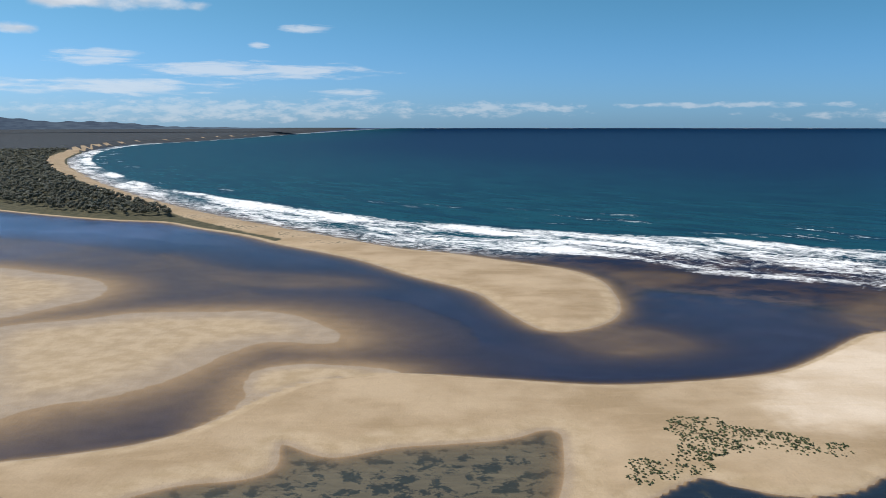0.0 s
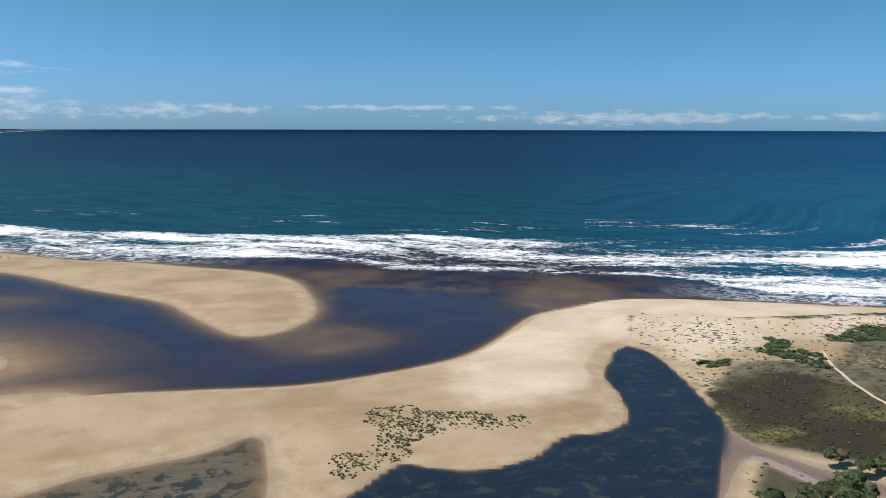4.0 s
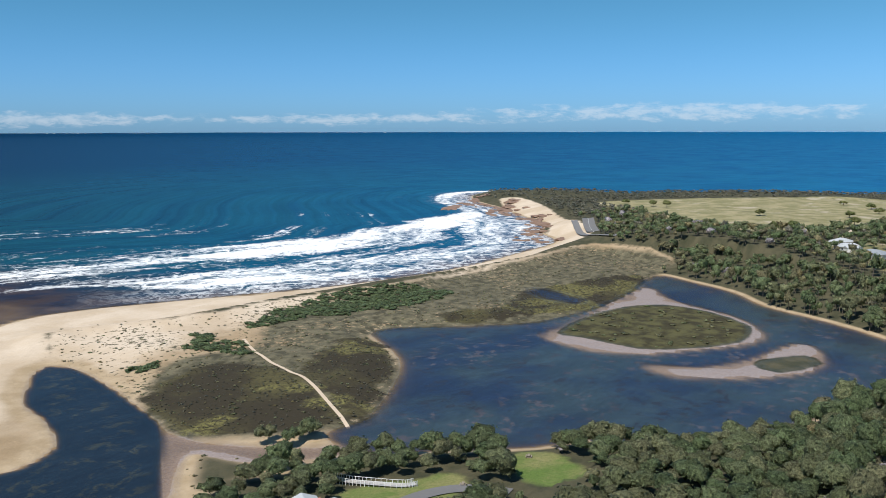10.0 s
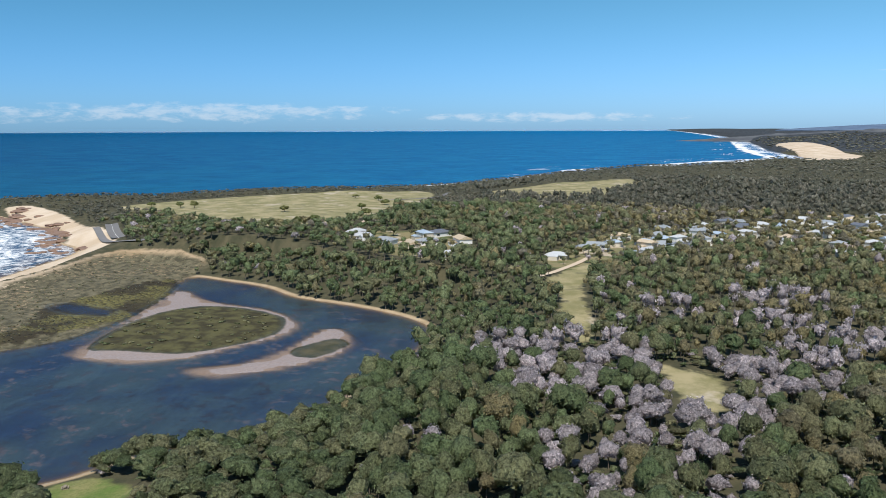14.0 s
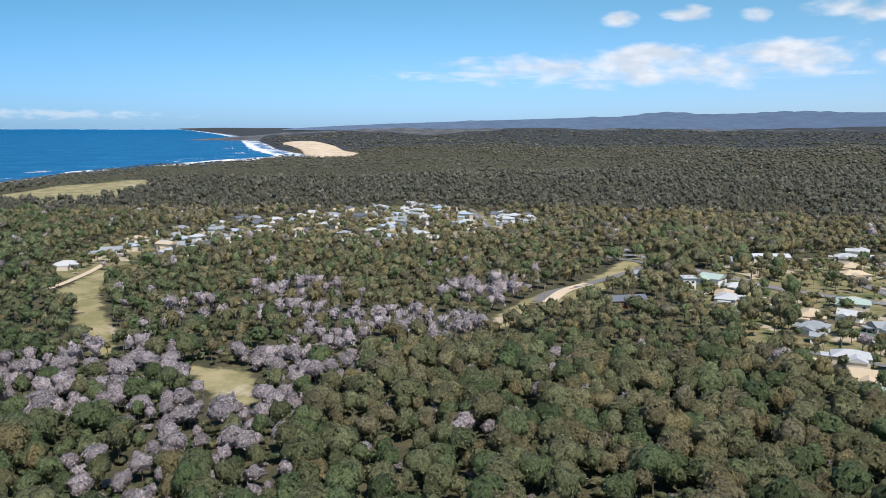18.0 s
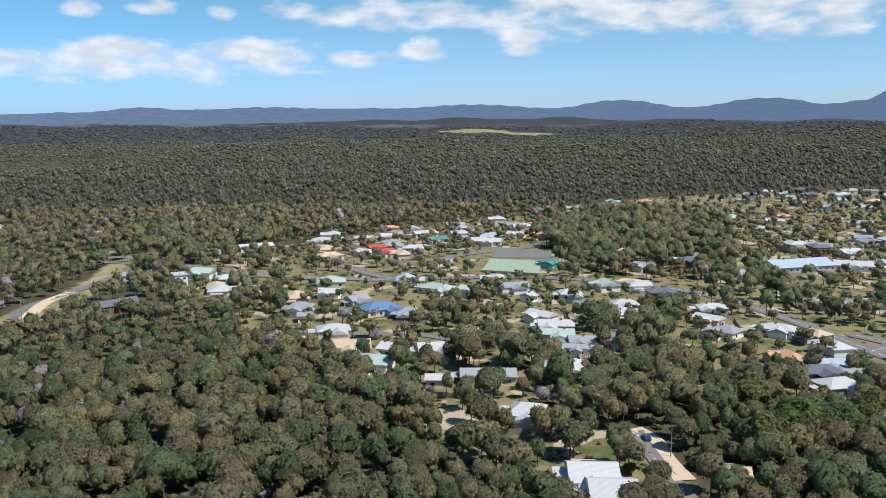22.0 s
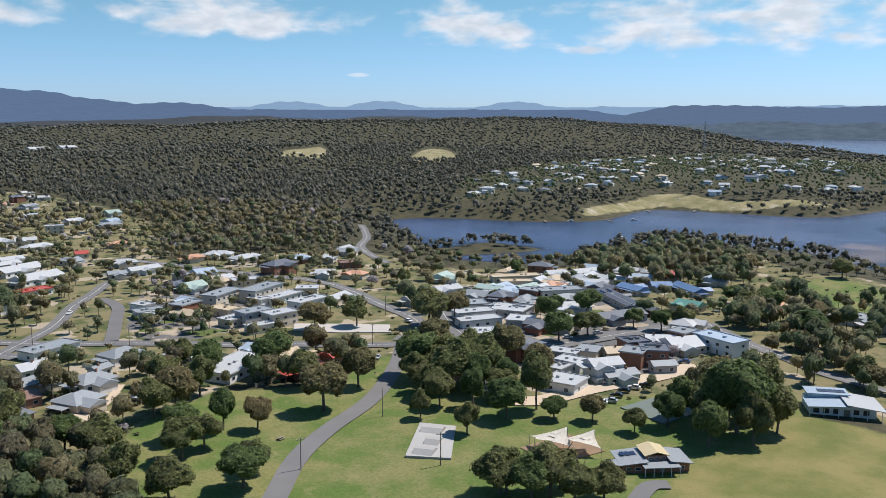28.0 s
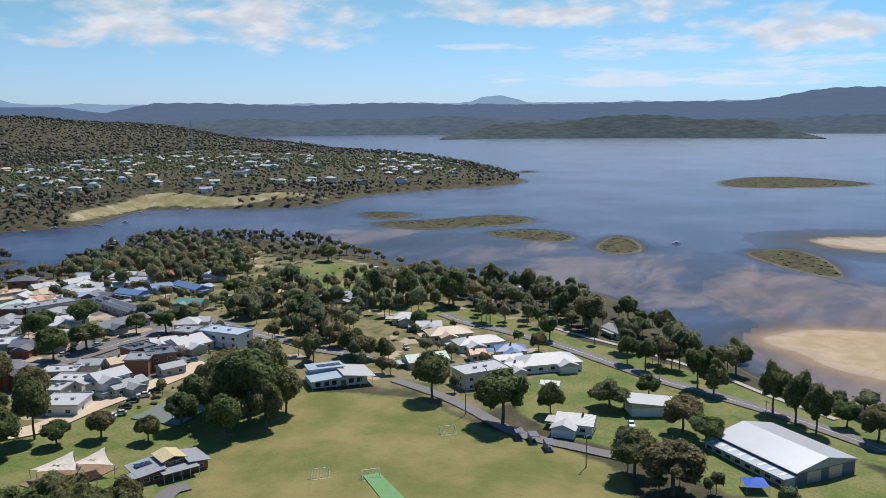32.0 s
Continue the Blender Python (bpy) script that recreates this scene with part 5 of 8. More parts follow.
def house(x, y, turn, L, W, roof, wall, style, storeys=1, full=True, z=None, porch=True, place=True, kind="house"):
    """A small-town building: walls, roof, windows, door, porch and roof fittings."""
    root = new(kind)
    H = 2.7 * storeys + 0.3
    if style == "flat":
        H += 0.4
    walls, cover = box_bm(-L / 2, L / 2, -W / 2, W / 2, -1.5, H), roof_bm(L, W, H, style)
    if L > 9 and style != "flat":
        # a lower wing at the back with its own ridge
        a, d, k = house_rng.uniform(-0.25, 0.25) * L, house_rng.uniform(3.0, 5.0), min(W * 0.8, 7.0)
        box(walls, a - k / 2, a + k / 2, W / 2 - 0.2, W / 2 + d, -1.5, H - 0.35)
        wing = roof_bm(d + W * 0.5, k, H - 0.35, "gable", 0.5)
        wing.transform(Matrix.Translation((a, W / 4 + d / 2, 0)) @ Matrix.Rotation(radians(90), 4, "Z"))
        vs = {v: cover.verts.new(v.co) for v in wing.verts}
        for f in wing.faces:
            cover.faces.new([vs[v] for v in f.verts])
        wing.free()
        # an open carport at one end
        e = L / 2
        box(cover, e + 0.5, e + 3.9, -W * 0.35, W * 0.3, H - 0.6, H - 0.45)
        for s in (-W * 0.33, W * 0.27):
            box(walls, e + 3.6, e + 3.72, s, s + 0.12, -1.0, H - 0.6)
    part("wall", walls, WALL[wall], root)
    rf = part("roof", cover, ROOF[roof], root)
    sides = ((1, -1), (1, 1)) if full else ((1, -1),)
    for _, s in sides:
        n = max(2, int(L / 4.2)) if full else 2
        for st in range(storeys):
            for i in range(n):
                if st == 0 and i == n // 2 and s < 0:
                    continue
                if full:
                    window_part(root, -L / 2 + L * (i + 0.5) / n, s * W / 2, 0.9 + 2.7 * st, 1.7, 1.3, True, s)
                elif st == storeys - 1:
                    u = -L / 2 + L * (i + 0.5) / n
                    part("window", box_bm(u - 0.9, u + 0.9, -W / 2 - 0.06, -W / 2, 0.9 + 2.7 * st, 2.2 + 2.7 * st), GLASS, root)
    if full:
        for s in (-1, 1):
            for st in range(storeys):
                window_part(root, s * L / 2, 0.15 * W, 0.9 + 2.7 * st, 1.5, 1.3, False, s)
        d = -L / 2 + L * ((max(2, int(L / 4.2)) // 2) + 0.5) / max(2, int(L / 4.2))
        door = part("door", box_bm(d - 0.48, d + 0.48, -W / 2 - 0.07, -W / 2, 0.0, 2.08), TIMBER, root)
        part("door_handle", box_bm(d + 0.32, d + 0.40, -W / 2 - 0.14, -W / 2 - 0.07, 0.98, 1.1), METAL, door)
        if porch and style != "flat" and W > 6:
            p = part("porch_roof", box_bm(-L * 0.36, L * 0.36, -W / 2 - 2.4, -W / 2 - 0.5, H - 0.35, H - 0.22), ROOF[roof], root)
            for s in (-1, 1):
                part("post", box_bm(s * L * 0.34 - 0.07, s * L * 0.34 + 0.07, -W / 2 - 2.3, -W / 2 - 2.16, -0.6, H - 0.35), FRAME, root)
        if style != "flat" and house_rng.random() < 0.5:
            u = house_rng.uniform(-L * 0.25, L * 0.25)
            part("chimney", box_bm(u - 0.3, u + 0.3, 0.2, 0.8, H + 0.3, H + 0.45 * W / 2 + 0.9), WALL["brick"], root)
        if roof in ("solar", "slate", "skylight") or house_rng.random() < 0.14:
            w = W / 2 + 0.55
            slope = 0.38 if style != "flat" else 0.0
            for i in range(6 if roof == "solar" else 4):
                bm = bmesh.new()
                x0 = -L * 0.38 + i * 1.75
                y0, y1 = -w * 0.75, -w * 0.30
                z0, z1 = (H + 0.3 + slope * (w + y0), H + 0.3 + slope * (w + y1)) if slope else (H + 0.8, H + 1.2)
                vs = [bm.verts.new(p) for p in ((x0, y0, z0), (x0 + 1.6, y0, z0), (x0 + 1.6, y1, z1), (x0, y1, z1), (x0, y0, z0 + 0.08), (x0 + 1.6, y0, z0 + 0.08), (x0 + 1.6, y1, z1 + 0.08), (x0, y1, z1 + 0.08))]
                for f in ((3, 2, 1, 0), (4, 5, 6, 7), (0, 1, 5, 4), (1, 2, 6, 5), (2, 3, 7, 6), (3, 0, 4, 7)):
                    bm.faces.new([vs[k] for k in f])
                part("solar_panel", bm, SOLAR, rf)
    else:
        part("door", box_bm(-0.5, 0.5, -W / 2 - 0.07, -W / 2, 0.0, 2.05), TIMBER, root)
    size = "two-storey" if storeys == 2 else "low"
    tagged(root, "%s %s building with a %s %s roof" % (size, WALL_WORDS[wall], ROOF_WORDS[roof], {"hip": "hipped", "gable": "gabled", "flat": "flat"}[style]), kind, "town buildings", "thing")
    if place:
        zz = float(ground(np.array([x]), np.array([y]))[0]) if z is None else z
        root.matrix_basis = Matrix.Translation((x, y, zz)) @ Matrix.Rotation(radians(turn), 4, "Z")
        BUILT.append((x, y, max(L, W) * 0.5 + 4.5))
    return root


# ---- roads and paved ground ----
SEAL = {"asphalt": plain("asphalt", (0.15, 0.146, 0.142), 0.9, 0, 0.16, 0.6), "dirt": plain("pale_gravel", (0.50, 0.40, 0.29), 0.95, 0, 0.12, 0.5),
        "path": plain("path_concrete", (0.36, 0.35, 0.33), 0.9, 0, 0.1, 0.5)}
PAINT = plain("road_paint", (0.75, 0.75, 0.73), 0.6)


def strip(name, line, half, mat, lift, offset=0.0):
    line = spline([tuple(p) for p in line], False, 6)
    d = np.gradient(line, axis=0)
    nrm = np.stack([-d[:, 1], d[:, 0]], -1) / np.maximum(np.linalg.norm(d, axis=1), 1e-6)[:, None]
    k = np.linspace(-half, half, 5) + offset
    P = line[:, None, :] + nrm[:, None, :] * k[None, :, None]
    X, Y = P[..., 0].ravel(), P[..., 1].ravel()
    Z = ground(X, Y).reshape(len(line), 5)
    Z = np.maximum(Z, Z.mean(1, keepdims=True)).ravel() + lift
    n = len(line)
    i, j = np.meshgrid(np.arange(n - 1), np.arange(4), indexing="ij")
    F = np.stack([i * 5 + j, i * 5 + j + 1, (i + 1) * 5 + j + 1, (i + 1) * 5 + j], -1).reshape(-1, 4)[:, ::-1]
    me = mesh_from(name, squash(np.stack([X, Y, Z], -1)), F, None, True)
    me.materials.append(mat)
    return new(name, me)


def road(kind, width, line):
    ROADLINES.append((np.array(line, float), width / 2))
    ob = strip("path" if kind != "asphalt" else "road", line, width / 2, SEAL[kind], 0.32)
    tagged(ob, {"asphalt": "worn grey asphalt road through the town", "dirt": "pale gravel track", "path": "concrete footpath on the foreshore lawn"}[kind], "road" if kind == "asphalt" else "path", kind="structure")
    if kind == "asphalt" and width >= 7:
        m = strip("road_marking", line, 0.09, PAINT, 0.36)
        m.parent = ob
    return ob


def slab(name, pts, mat, lift, label, category, kind="thing"):
    """A paved or mown area with a real edge, level or laid over the ground."""
    P = np.array(pts, float)
    level = name in ("bowling_green", "skate_park")
    z = float(ground(P[:, 0], P[:, 1]).max()) + lift
    bm = bmesh.new()
    bm.faces.new([bm.verts.new((p[0], p[1], z)) for p in pts])
    if not level:
        bmesh.ops.triangulate(bm, faces=bm.faces[:])
        for _ in range(3):
            bmesh.ops.subdivide_edges(bm, edges=bm.edges[:], cuts=1, use_grid_fill=True)
        Q = np.array([v.co for v in bm.verts])
        h = ground(Q[:, 0], Q[:, 1])
        for v, k in zip(bm.verts, h):
            v.co.z = k + lift + 0.12
    bmesh.ops.recalc_face_normals(bm, faces=bm.faces)
    if bm.faces[:][0].normal.z < 0:
        bmesh.ops.reverse_faces(bm, faces=bm.faces[:])
    rim = bmesh.ops.extrude_edge_only(bm, edges=[e for e in bm.edges if e.is_boundary])
    for v in rim["geom"]:
        if isinstance(v, bmesh.types.BMVert):
            v.co.z -= 1.0
    me = bpy.data.meshes.new(name)
    bm.to_mesh(me)
    bm.free()
    me.materials.append(mat)
    cx, cy = P.mean(0)
    BUILT.append((cx, cy, np.hypot(*(P - P.mean(0)).T).max()))
    return tagged(new(name, me), label, category, "", kind), z


# roads
road("asphalt", 8, [(-24, -395), (-32, -390), (-50, -376), (-86, -353), (-127, -326), (-132, -325), (-173, -298), (-190, -304)])
road("asphalt", 6.5, [(-70, -185), (-75, -192), (-89, -211), (-107, -227), (-132, -246), (-158, -275), (-173, -296)])
road("asphalt", 8, [(-190, -304), (-202, -336), (-204, -371), (-208, -414), (-205, -444), (-189, -469), (-165, -511), (-145, -551), (-122, -588)])
road("asphalt", 6, [(-72, -367), (-82, -405), (-89, -435), (-86, -459)])
road("asphalt", 7, [(-30, -370), (-54, -405), (-70, -445), (-88, -480), (-99, -504), (-114, -521)])
road("asphalt", 8, [(277, -465), (218, -432), (184, -445), (144, -463), (78, -468), (40, -452), (18, -431), (-14, -392), (-36, -361)])
road("asphalt", 9, [(440, -446), (427, -420), (406, -427), (349, -414), (277, -411), (225, -424), (200, -436)])
road("asphalt", 5, [(232, -284), (220, -291), (195, -307), (167, -313), (146, -320), (118, -316)])
road("asphalt", 6, [(242, -464), (228, -478), (212, -514), (190, -549), (175, -572), (166, -631)])
road("asphalt", 6, [(335, -275), (349, -296), (355, -331), (369, -377), (384, -407), (423, -407), (454, -429)])
road("asphalt", 7, [(-373, -162), (-362, -144), (-353, -120), (-340, -94), (-322, -67), (-308, -45), (-298, -23), (-291, -10), (-276, 13), (-266, 26)])
road("path", 2.5, [(-368, -102), (-358, -86), (-345, -60), (-328, -28), (-307, -6), (-290, 13)])
road("asphalt", 5, [(-265, -134), (-258, -115), (-247, -97), (-233, -77), (-229, -56), (-227, -42)])
road("asphalt", 7, [(-316, -257), (-301, -224), (-295, -201), (-289, -180), (-288, -155)])
road("asphalt", 11, [(-203, -279), (-227, -266), (-257, -262), (-293, -261), (-312, -255)])
road("asphalt", 9, [(-177, -309), (-188, -296), (-197, -290), (-203, -279), (-192, -259), (-169, -228)])
road("asphalt", 9, [(-245, -380), (-217, -331), (-204, -295), (-203, -279)])
road("dirt", 9, [(-164, -221), (-177, -212), (-200, -212), (-229, -210), (-256, -212)])
road("asphalt", 4.5, [(41, -243), (37, -233), (29, -217), (22, -205), (16, -194)])
road("dirt", 6, [(42, -244), (35, -237), (30, -225), (23, -213)])
road("dirt", 3, [(-62, -304), (-54, -287), (-48, -278)])
road("dirt", 12, [(-38, -272), (-42, -269), (-46, -270)])
road("asphalt", 5, [(164, 119), (172, 117), (182, 114), (189, 109), (193, 102), (194, 94)])
road("asphalt", 5, [(-150, -141), (-159, -145), (-164, -143)])
road("dirt", 4, [(481, -61), (505, -79), (547, -103)])
road("dirt", 7, [(330, -278), (348, -306), (354, -328)])
road("asphalt", 6, [(964, 61), (1015, -2), (1112, -23)])
road("dirt", 3, [(679, 61), (799, 50), (972, 5)])
road("asphalt", 6, [(767, 306), (684, 265), (653, 244), (641, 220)])
road("asphalt", 7, [(713, -494), (610, -437), (545, -407)])
road("asphalt", 7, [(-352, -675), (-321, -606), (-289, -555), (-273, -486)])

# houses that can be told apart
house(98, -271, 23, 19, 9, "grey", "cream", "gable")
house(112, -260, 22, 9, 6, "white", "cream", "gable")
house(74, -240, 7, 10, 12, "white", "white", "hip")
house(129, -295, 31, 13, 10, "white", "cream", "gable")
house(146, -289, -2, 6, 9, "white", "cream", "gable")
house(165, -348, 16, 10, 12, "grey", "brick", "hip")
house(175, -404, -10, 19, 11, "palegreen", "cream", "hip")
house(158, -408, -2, 10, 8, "palegreen", "cream", "gable")
house(125, -406, 74, 6, 7, "white", "white", "gable")
house(107, -420, 24, 11, 10, "white", "white", "hip")
house(76, -404, 25, 13, 11, "white", "white", "hip")
house(107, -368, -21, 13, 8, "white", "white", "gable")
house(96, -353, 18, 15, 9, "white", "cream", "gable")
house(91, -338, 18, 13, 8, "palegreen", "cream", "gable")
house(79, -330, 22, 10, 8, "grey", "white", "gable")
house(76, -319, 8, 15, 5, "grey", "white", "gable")
house(85, -310, 34, 6, 6, "white", "brick", "gable")
house(63, -306, -30, 11, 9, "white", "white", "hip")
house(41, -334, -20, 10, 8, "white", "white", "gable")
house(36, -412, 18, 13, 8, "white", "cream", "hip")
house(35, -389, -22, 12, 7, "white", "cream", "gable")
house(26, -370, -23, 11, 10, "grey", "white", "hip")
house(6, -382, -9, 14, 9, "white", "white", "hip")
house(-9, -379, -40, 10, 9, "tan", "cream", "hip")
house(85, -511, -16, 12, 8, "grey", "cream", "gable")
house(73, -536, 19, 13, 8, "white", "cream", "gable")
house(60, -558, 11, 14, 8, "grey", "cream", "hip")
house(0, -554, 39, 42, 18, "bluegrey", "grey", "gable")
house(-14, -638, -3, 16, 10, "grey", "grey", "gable")
house(245, -633, -21, 20, 8, "white", "cream", "gable")
house(209, -569, 10, 24, 10, "white", "cream", "gable")
house(224, -668, 25, 15, 8, "grey", "cream", "gable")
house(201, -613, -3, 16, 8, "white", "cream", "gable")
house(140, -500, -15, 12, 9, "green", "teal", "hip")
house(161, -286, 31, 14, 11, "tan", "brick", "gable")
house(183, -352, 54, 18, 13, "blue", "cream", "hip")
house(237, -398, 31, 16, 11, "palegreen", "cream", "hip")
house(222, -372, 15, 11, 8, "white", "white", "gable")
house(201, -363, 59, 10, 9, "grey", "white", "gable")
house(283, -475, 56, 16, 10, "tan", "cream", "hip")
house(325, -535, 31, 15, 10, "white", "cream", "hip")
house(310, -547, 53, 11, 8, "white", "cream", "gable")
house(303, -558, 49, 14, 8, "white", "cream", "hip")
house(272, -520, 49, 12, 8, "red", "cream", "gable")
house(258, -503, 52, 14, 8, "red", "cream", "gable")
house(288, -576, 39, 17, 9, "white", "cream", "gable")
house(273, -545, 15, 14, 8, "grey", "cream", "hip")
house(269, -597, 45, 19, 9, "white", "cream", "gable")
house(247, -570, 50, 13, 8, "green", "cream", "gable")
house(244, -528, 31, 20, 9, "white", "cream", "hip")
house(269, -497, -8, 16, 8, "white", "cream", "hip")
house(305, -308, 70, 21, 10, "slate", "brick", "gable")
house(348, -369, 42, 14, 8, "grey", "cream", "gable")
house(317, -369, 53, 7, 9, "white", "white", "flat", 2)
house(295, -386, 40, 16, 10, "white", "cream", "hip")
house(352, -490, 55, 24, 9, "white", "cream", "gable")
house(374, -468, 60, 12, 8, "tan", "brick", "gable")
house(218, -338, 17, 11, 11, "grey", "white", "hip")
house(207, -324, 31, 6, 6, "grey", "white", "gable")
house(183, -284, 43, 9, 9, "yellow", "cream", "hip")
house(198, -279, 53, 8, 9, "white", "white", "gable")
house(256, -327, 31, 10, 9, "white", "cream", "gable")
house(-47, -360, 29, 21, 10, "grey", "white", "flat")
house(-36, -333, 15, 8, 9, "white", "cream", "gable")
house(-53, -307, 22, 13, 11, "grey", "white", "hip")
house(-45, -286, 33, 12, 11, "grey", "cream", "hip")
house(-58, -319, 32, 7, 5, "grey", "white", "gable")
house(-69, -335, 25, 14, 11, "grey", "white", "hip")
house(-30, -296, 17, 8, 8, "rust", "rust", "gable")
house(-79, -318, 19, 8, 9, "grey", "cream", "gable")
house(-94, -319, -2, 6, 8, "palegreen", "cream", "gable")
house(-102, -299, 37, 28, 14, "white", "white", "flat")
house(-124, -282, 7, 15, 12, "red", "brick", "hip")
house(-140, -292, 14, 9, 8, "red", "brick", "gable")
house(-136, -415, 37, 23, 9, "grey", "cream", "flat", 2)
house(-164, -458, -2, 15, 9, "white", "cream", "flat")
house(-158, -417, 35, 26, 10, "grey", "cream", "flat", 2)
house(-164, -405, 26, 23, 8, "white", "white", "flat")
house(-167, -378, 22, 20, 9, "white", "white", "flat", 2)
house(-184, -417, -29, 11, 10, "white", "cream", "flat")
house(-135, -367, 13, 15, 9, "grey", "grey", "flat", 2)
house(-144, -358, 13, 14, 9, "white", "cream", "flat", 2)
house(-126, -369, 25, 12, 8, "white", "cream", "flat")
house(-132, -351, 7, 13, 6, "white", "white", "flat")
house(-119, -557, -3, 17, 9, "white", "cream", "hip")
house(-124, -526, 19, 20, 8, "white", "white", "gable")
house(-107, -518, -3, 10, 7, "grey", "cream", "gable")
house(-103, -606, -3, 8, 8, "red", "cream", "gable")
house(-59, -563, 35, 28, 13, "white", "white", "gable")
house(-65, -528, 32, 27, 13, "white", "white", "gable")
house(-58, -486, 24, 17, 8, "red", "white", "flat")
house(-32, -571, 7, 22, 12, "white", "white", "gable")
house(-32, -621, 39, 15, 9, "white", "cream", "gable")
house(-196, -485, 21, 20, 12, "slate", "brick", "hip", 2)
house(-222, -515, 10, 13, 10, "bluegrey", "brick", "hip")
house(-192, -533, 18, 22, 10, "white", "cream", "hip")
house(-182, -558, -31, 18, 10, "white", "cream", "hip")
house(-169, -609, -3, 14, 9, "slate", "cream", "hip")
house(-265, -530, -36, 14, 10, "grey", "cream", "gable")
house(-243, -483, -14, 13, 10, "rust", "brick", "flat")
house(-240, -509, -41, 11, 9, "white", "cream", "gable")
house(-214, -458, -34, 11, 9, "white", "cream", "gable")
house(-104, -723, -3, 13, 8, "white", "cream", "flat", 2)
house(-148, -730, -3, 17, 9, "grey", "cream", "hip")
house(-78, -680, -3, 14, 9, "white", "cream", "gable")
house(-82, -651, 28, 22, 9, "white", "cream", "hip")
house(-194, -218, -66, 12, 12, "white", "white", "flat")
house(-203, -236, -71, 13, 10, "solar", "white", "flat")
house(-213, -236, -68, 11, 9, "white", "white", "flat")
house(-215, -221, -15, 12, 9, "white", "white", "gable", 2)
house(-216, -214, -10, 13, 7, "grey", "palegreen", "gable")
house(-237, -237, -25, 9, 8, "tan", "cream", "gable")
house(-247, -237, -15, 10, 9, "slate", "brick", "flat", 2)
house(-245, -224, -40, 10, 11, "slate", "brick", "flat", 2)
house(-239, -214, -23, 9, 6, "grey", "grey", "gable")
house(-266, -240, -40, 12, 9, "white", "white", "gable")
house(-269, -231, -16, 15, 14, "white", "cream", "gable")
house(-281, -221, 89, 20, 10, "bluegrey", "white", "flat", 2)
house(-237, -340, -18, 18, 12, "grey", "white", "flat")
house(-228, -323, -12, 19, 9, "white", "white", "flat")
house(-248, -319, -59, 16, 15, "white", "grey", "flat")
house(-221, -309, -10, 20, 9, "white", "white", "flat")
house(-212, -288, -28, 15, 12, "white", "redfront", "flat")
house(-237, -298, -50, 11, 12, "white", "grey", "flat")
house(-289, -331, -20, 23, 10, "grey", "cream", "flat", 2)
house(-291, -325, 3, 17, 9, "grey", "white", "gable")
house(-279, -308, -23, 15, 9, "white", "white", "gable")
house(-281, -282, -7, 30, 10, "slate", "grey", "gable")
house(-309, -311, 69, 42, 4, "slate", "grey", "gable")
house(-315, -312, 70, 42, 4, "slate", "grey", "gable")
house(-339, -327, 87, 17, 9, "blue", "cream", "gable")
house(-362, -328, -33, 11, 8, "blue", "cream", "gable")
house(-369, -313, 72, 24, 9, "blue", "cream", "gable")
house(-332, -281, -79, 13, 10, "green", "cream", "gable")
house(-396, -350, -54, 12, 10, "red", "cream", "hip")
house(-304, -388, -20, 29, 9, "tan", "cream", "flat")
house(-293, -373, -29, 17, 8, "tan", "cream", "flat")
house(-334, -386, -20, 12, 9, "white", "cream", "gable")
house(-357, -386, -7, 16, 9, "white", "cream", "gable")
house(-248, -377, 1, 15, 9, "white", "cream", "gable")
house(-378, -224, -58, 20, 13, "grey", "white", "flat")
house(-377, -210, -33, 10, 10, "white", "cream", "hip")
house(-277, -105, -40, 18, 11, "white", "cream", "flat", 2)
house(-293, -100, -44, 11, 7, "white", "cream", "gable")
house(-307, -89, -52, 24, 13, "white", "white", "hip")
house(-324, -124, -46, 20, 10, "white", "white", "hip")
house(-307, -118, -54, 6, 6, "salmon", "cream", "gable")
house(-317, -107, -64, 12, 9, "blue", "cream", "hip")
house(-332, -141, -50, 19, 11, "tan", "cream", "hip")
house(-290, -133, -45, 16, 9, "palegreen", "cream", "gable")
house(-349, -170, -73, 11, 10, "white", "cream", "hip")
house(-340, -154, -65, 11, 8, "grey", "cream", "gable")
house(-304, -104, -53, 11, 6, "white", "white", "gable")
house(-244, -61, -86, 11, 9, "white", "white", "gable")
house(-278, -79, -81, 6, 4, "white", "white", "gable")
house(-367, -74, 44, 13, 7, "grey", "cream", "gable")
house(45, -203, 21, 12, 13, "skylight", "white", "gable")
house(38, -194, 20, 11, 15, "white", "white", "gable")
house(11, -216, 7, 7, 9, "tan", "brick", "hip")
house(156, 129, -37, 10, 9, "white", "white", "gable")

# white works buildings in the far forest
house(-256, -1915, 20, 44, 24, "white", "white", "gable")
house(-308, -1901, 25, 36, 20, "white", "white", "gable")
house(-218, -1889, 15, 30, 16, "grey", "white", "flat")

# ---- houses scattered over the far slopes and streets ----
def home_spots(zone, count, gap, seed):
    r = np.random.default_rng(seed)
    poly = S[zone]
    lo, hi = poly.min(0), poly.max(0)
    x, y = r.uniform(lo[0], hi[0], 14000), r.uniform(lo[1], hi[1], 14000)
    ok = (sdf(poly, x, y) > 3) & (sdf(MAIN, x, y) > 12) & (best(CLEAR, x, y) < -4)
    for line, half in ROADLINES:
        ok &= line_dist(line, x, y) > half + 8
    got = []
    for px, py in zip(x[ok], y[ok]):
        if len(got) < count and all((px - a) ** 2 + (py - b) ** 2 > (c + gap) ** 2 for a, b, c in BUILT):
            got.append((px, py))
            BUILT.append((px, py, 8))
    P = np.array(got)
    return P[:, 0], P[:, 1], ground(P[:, 0], P[:, 1]), r


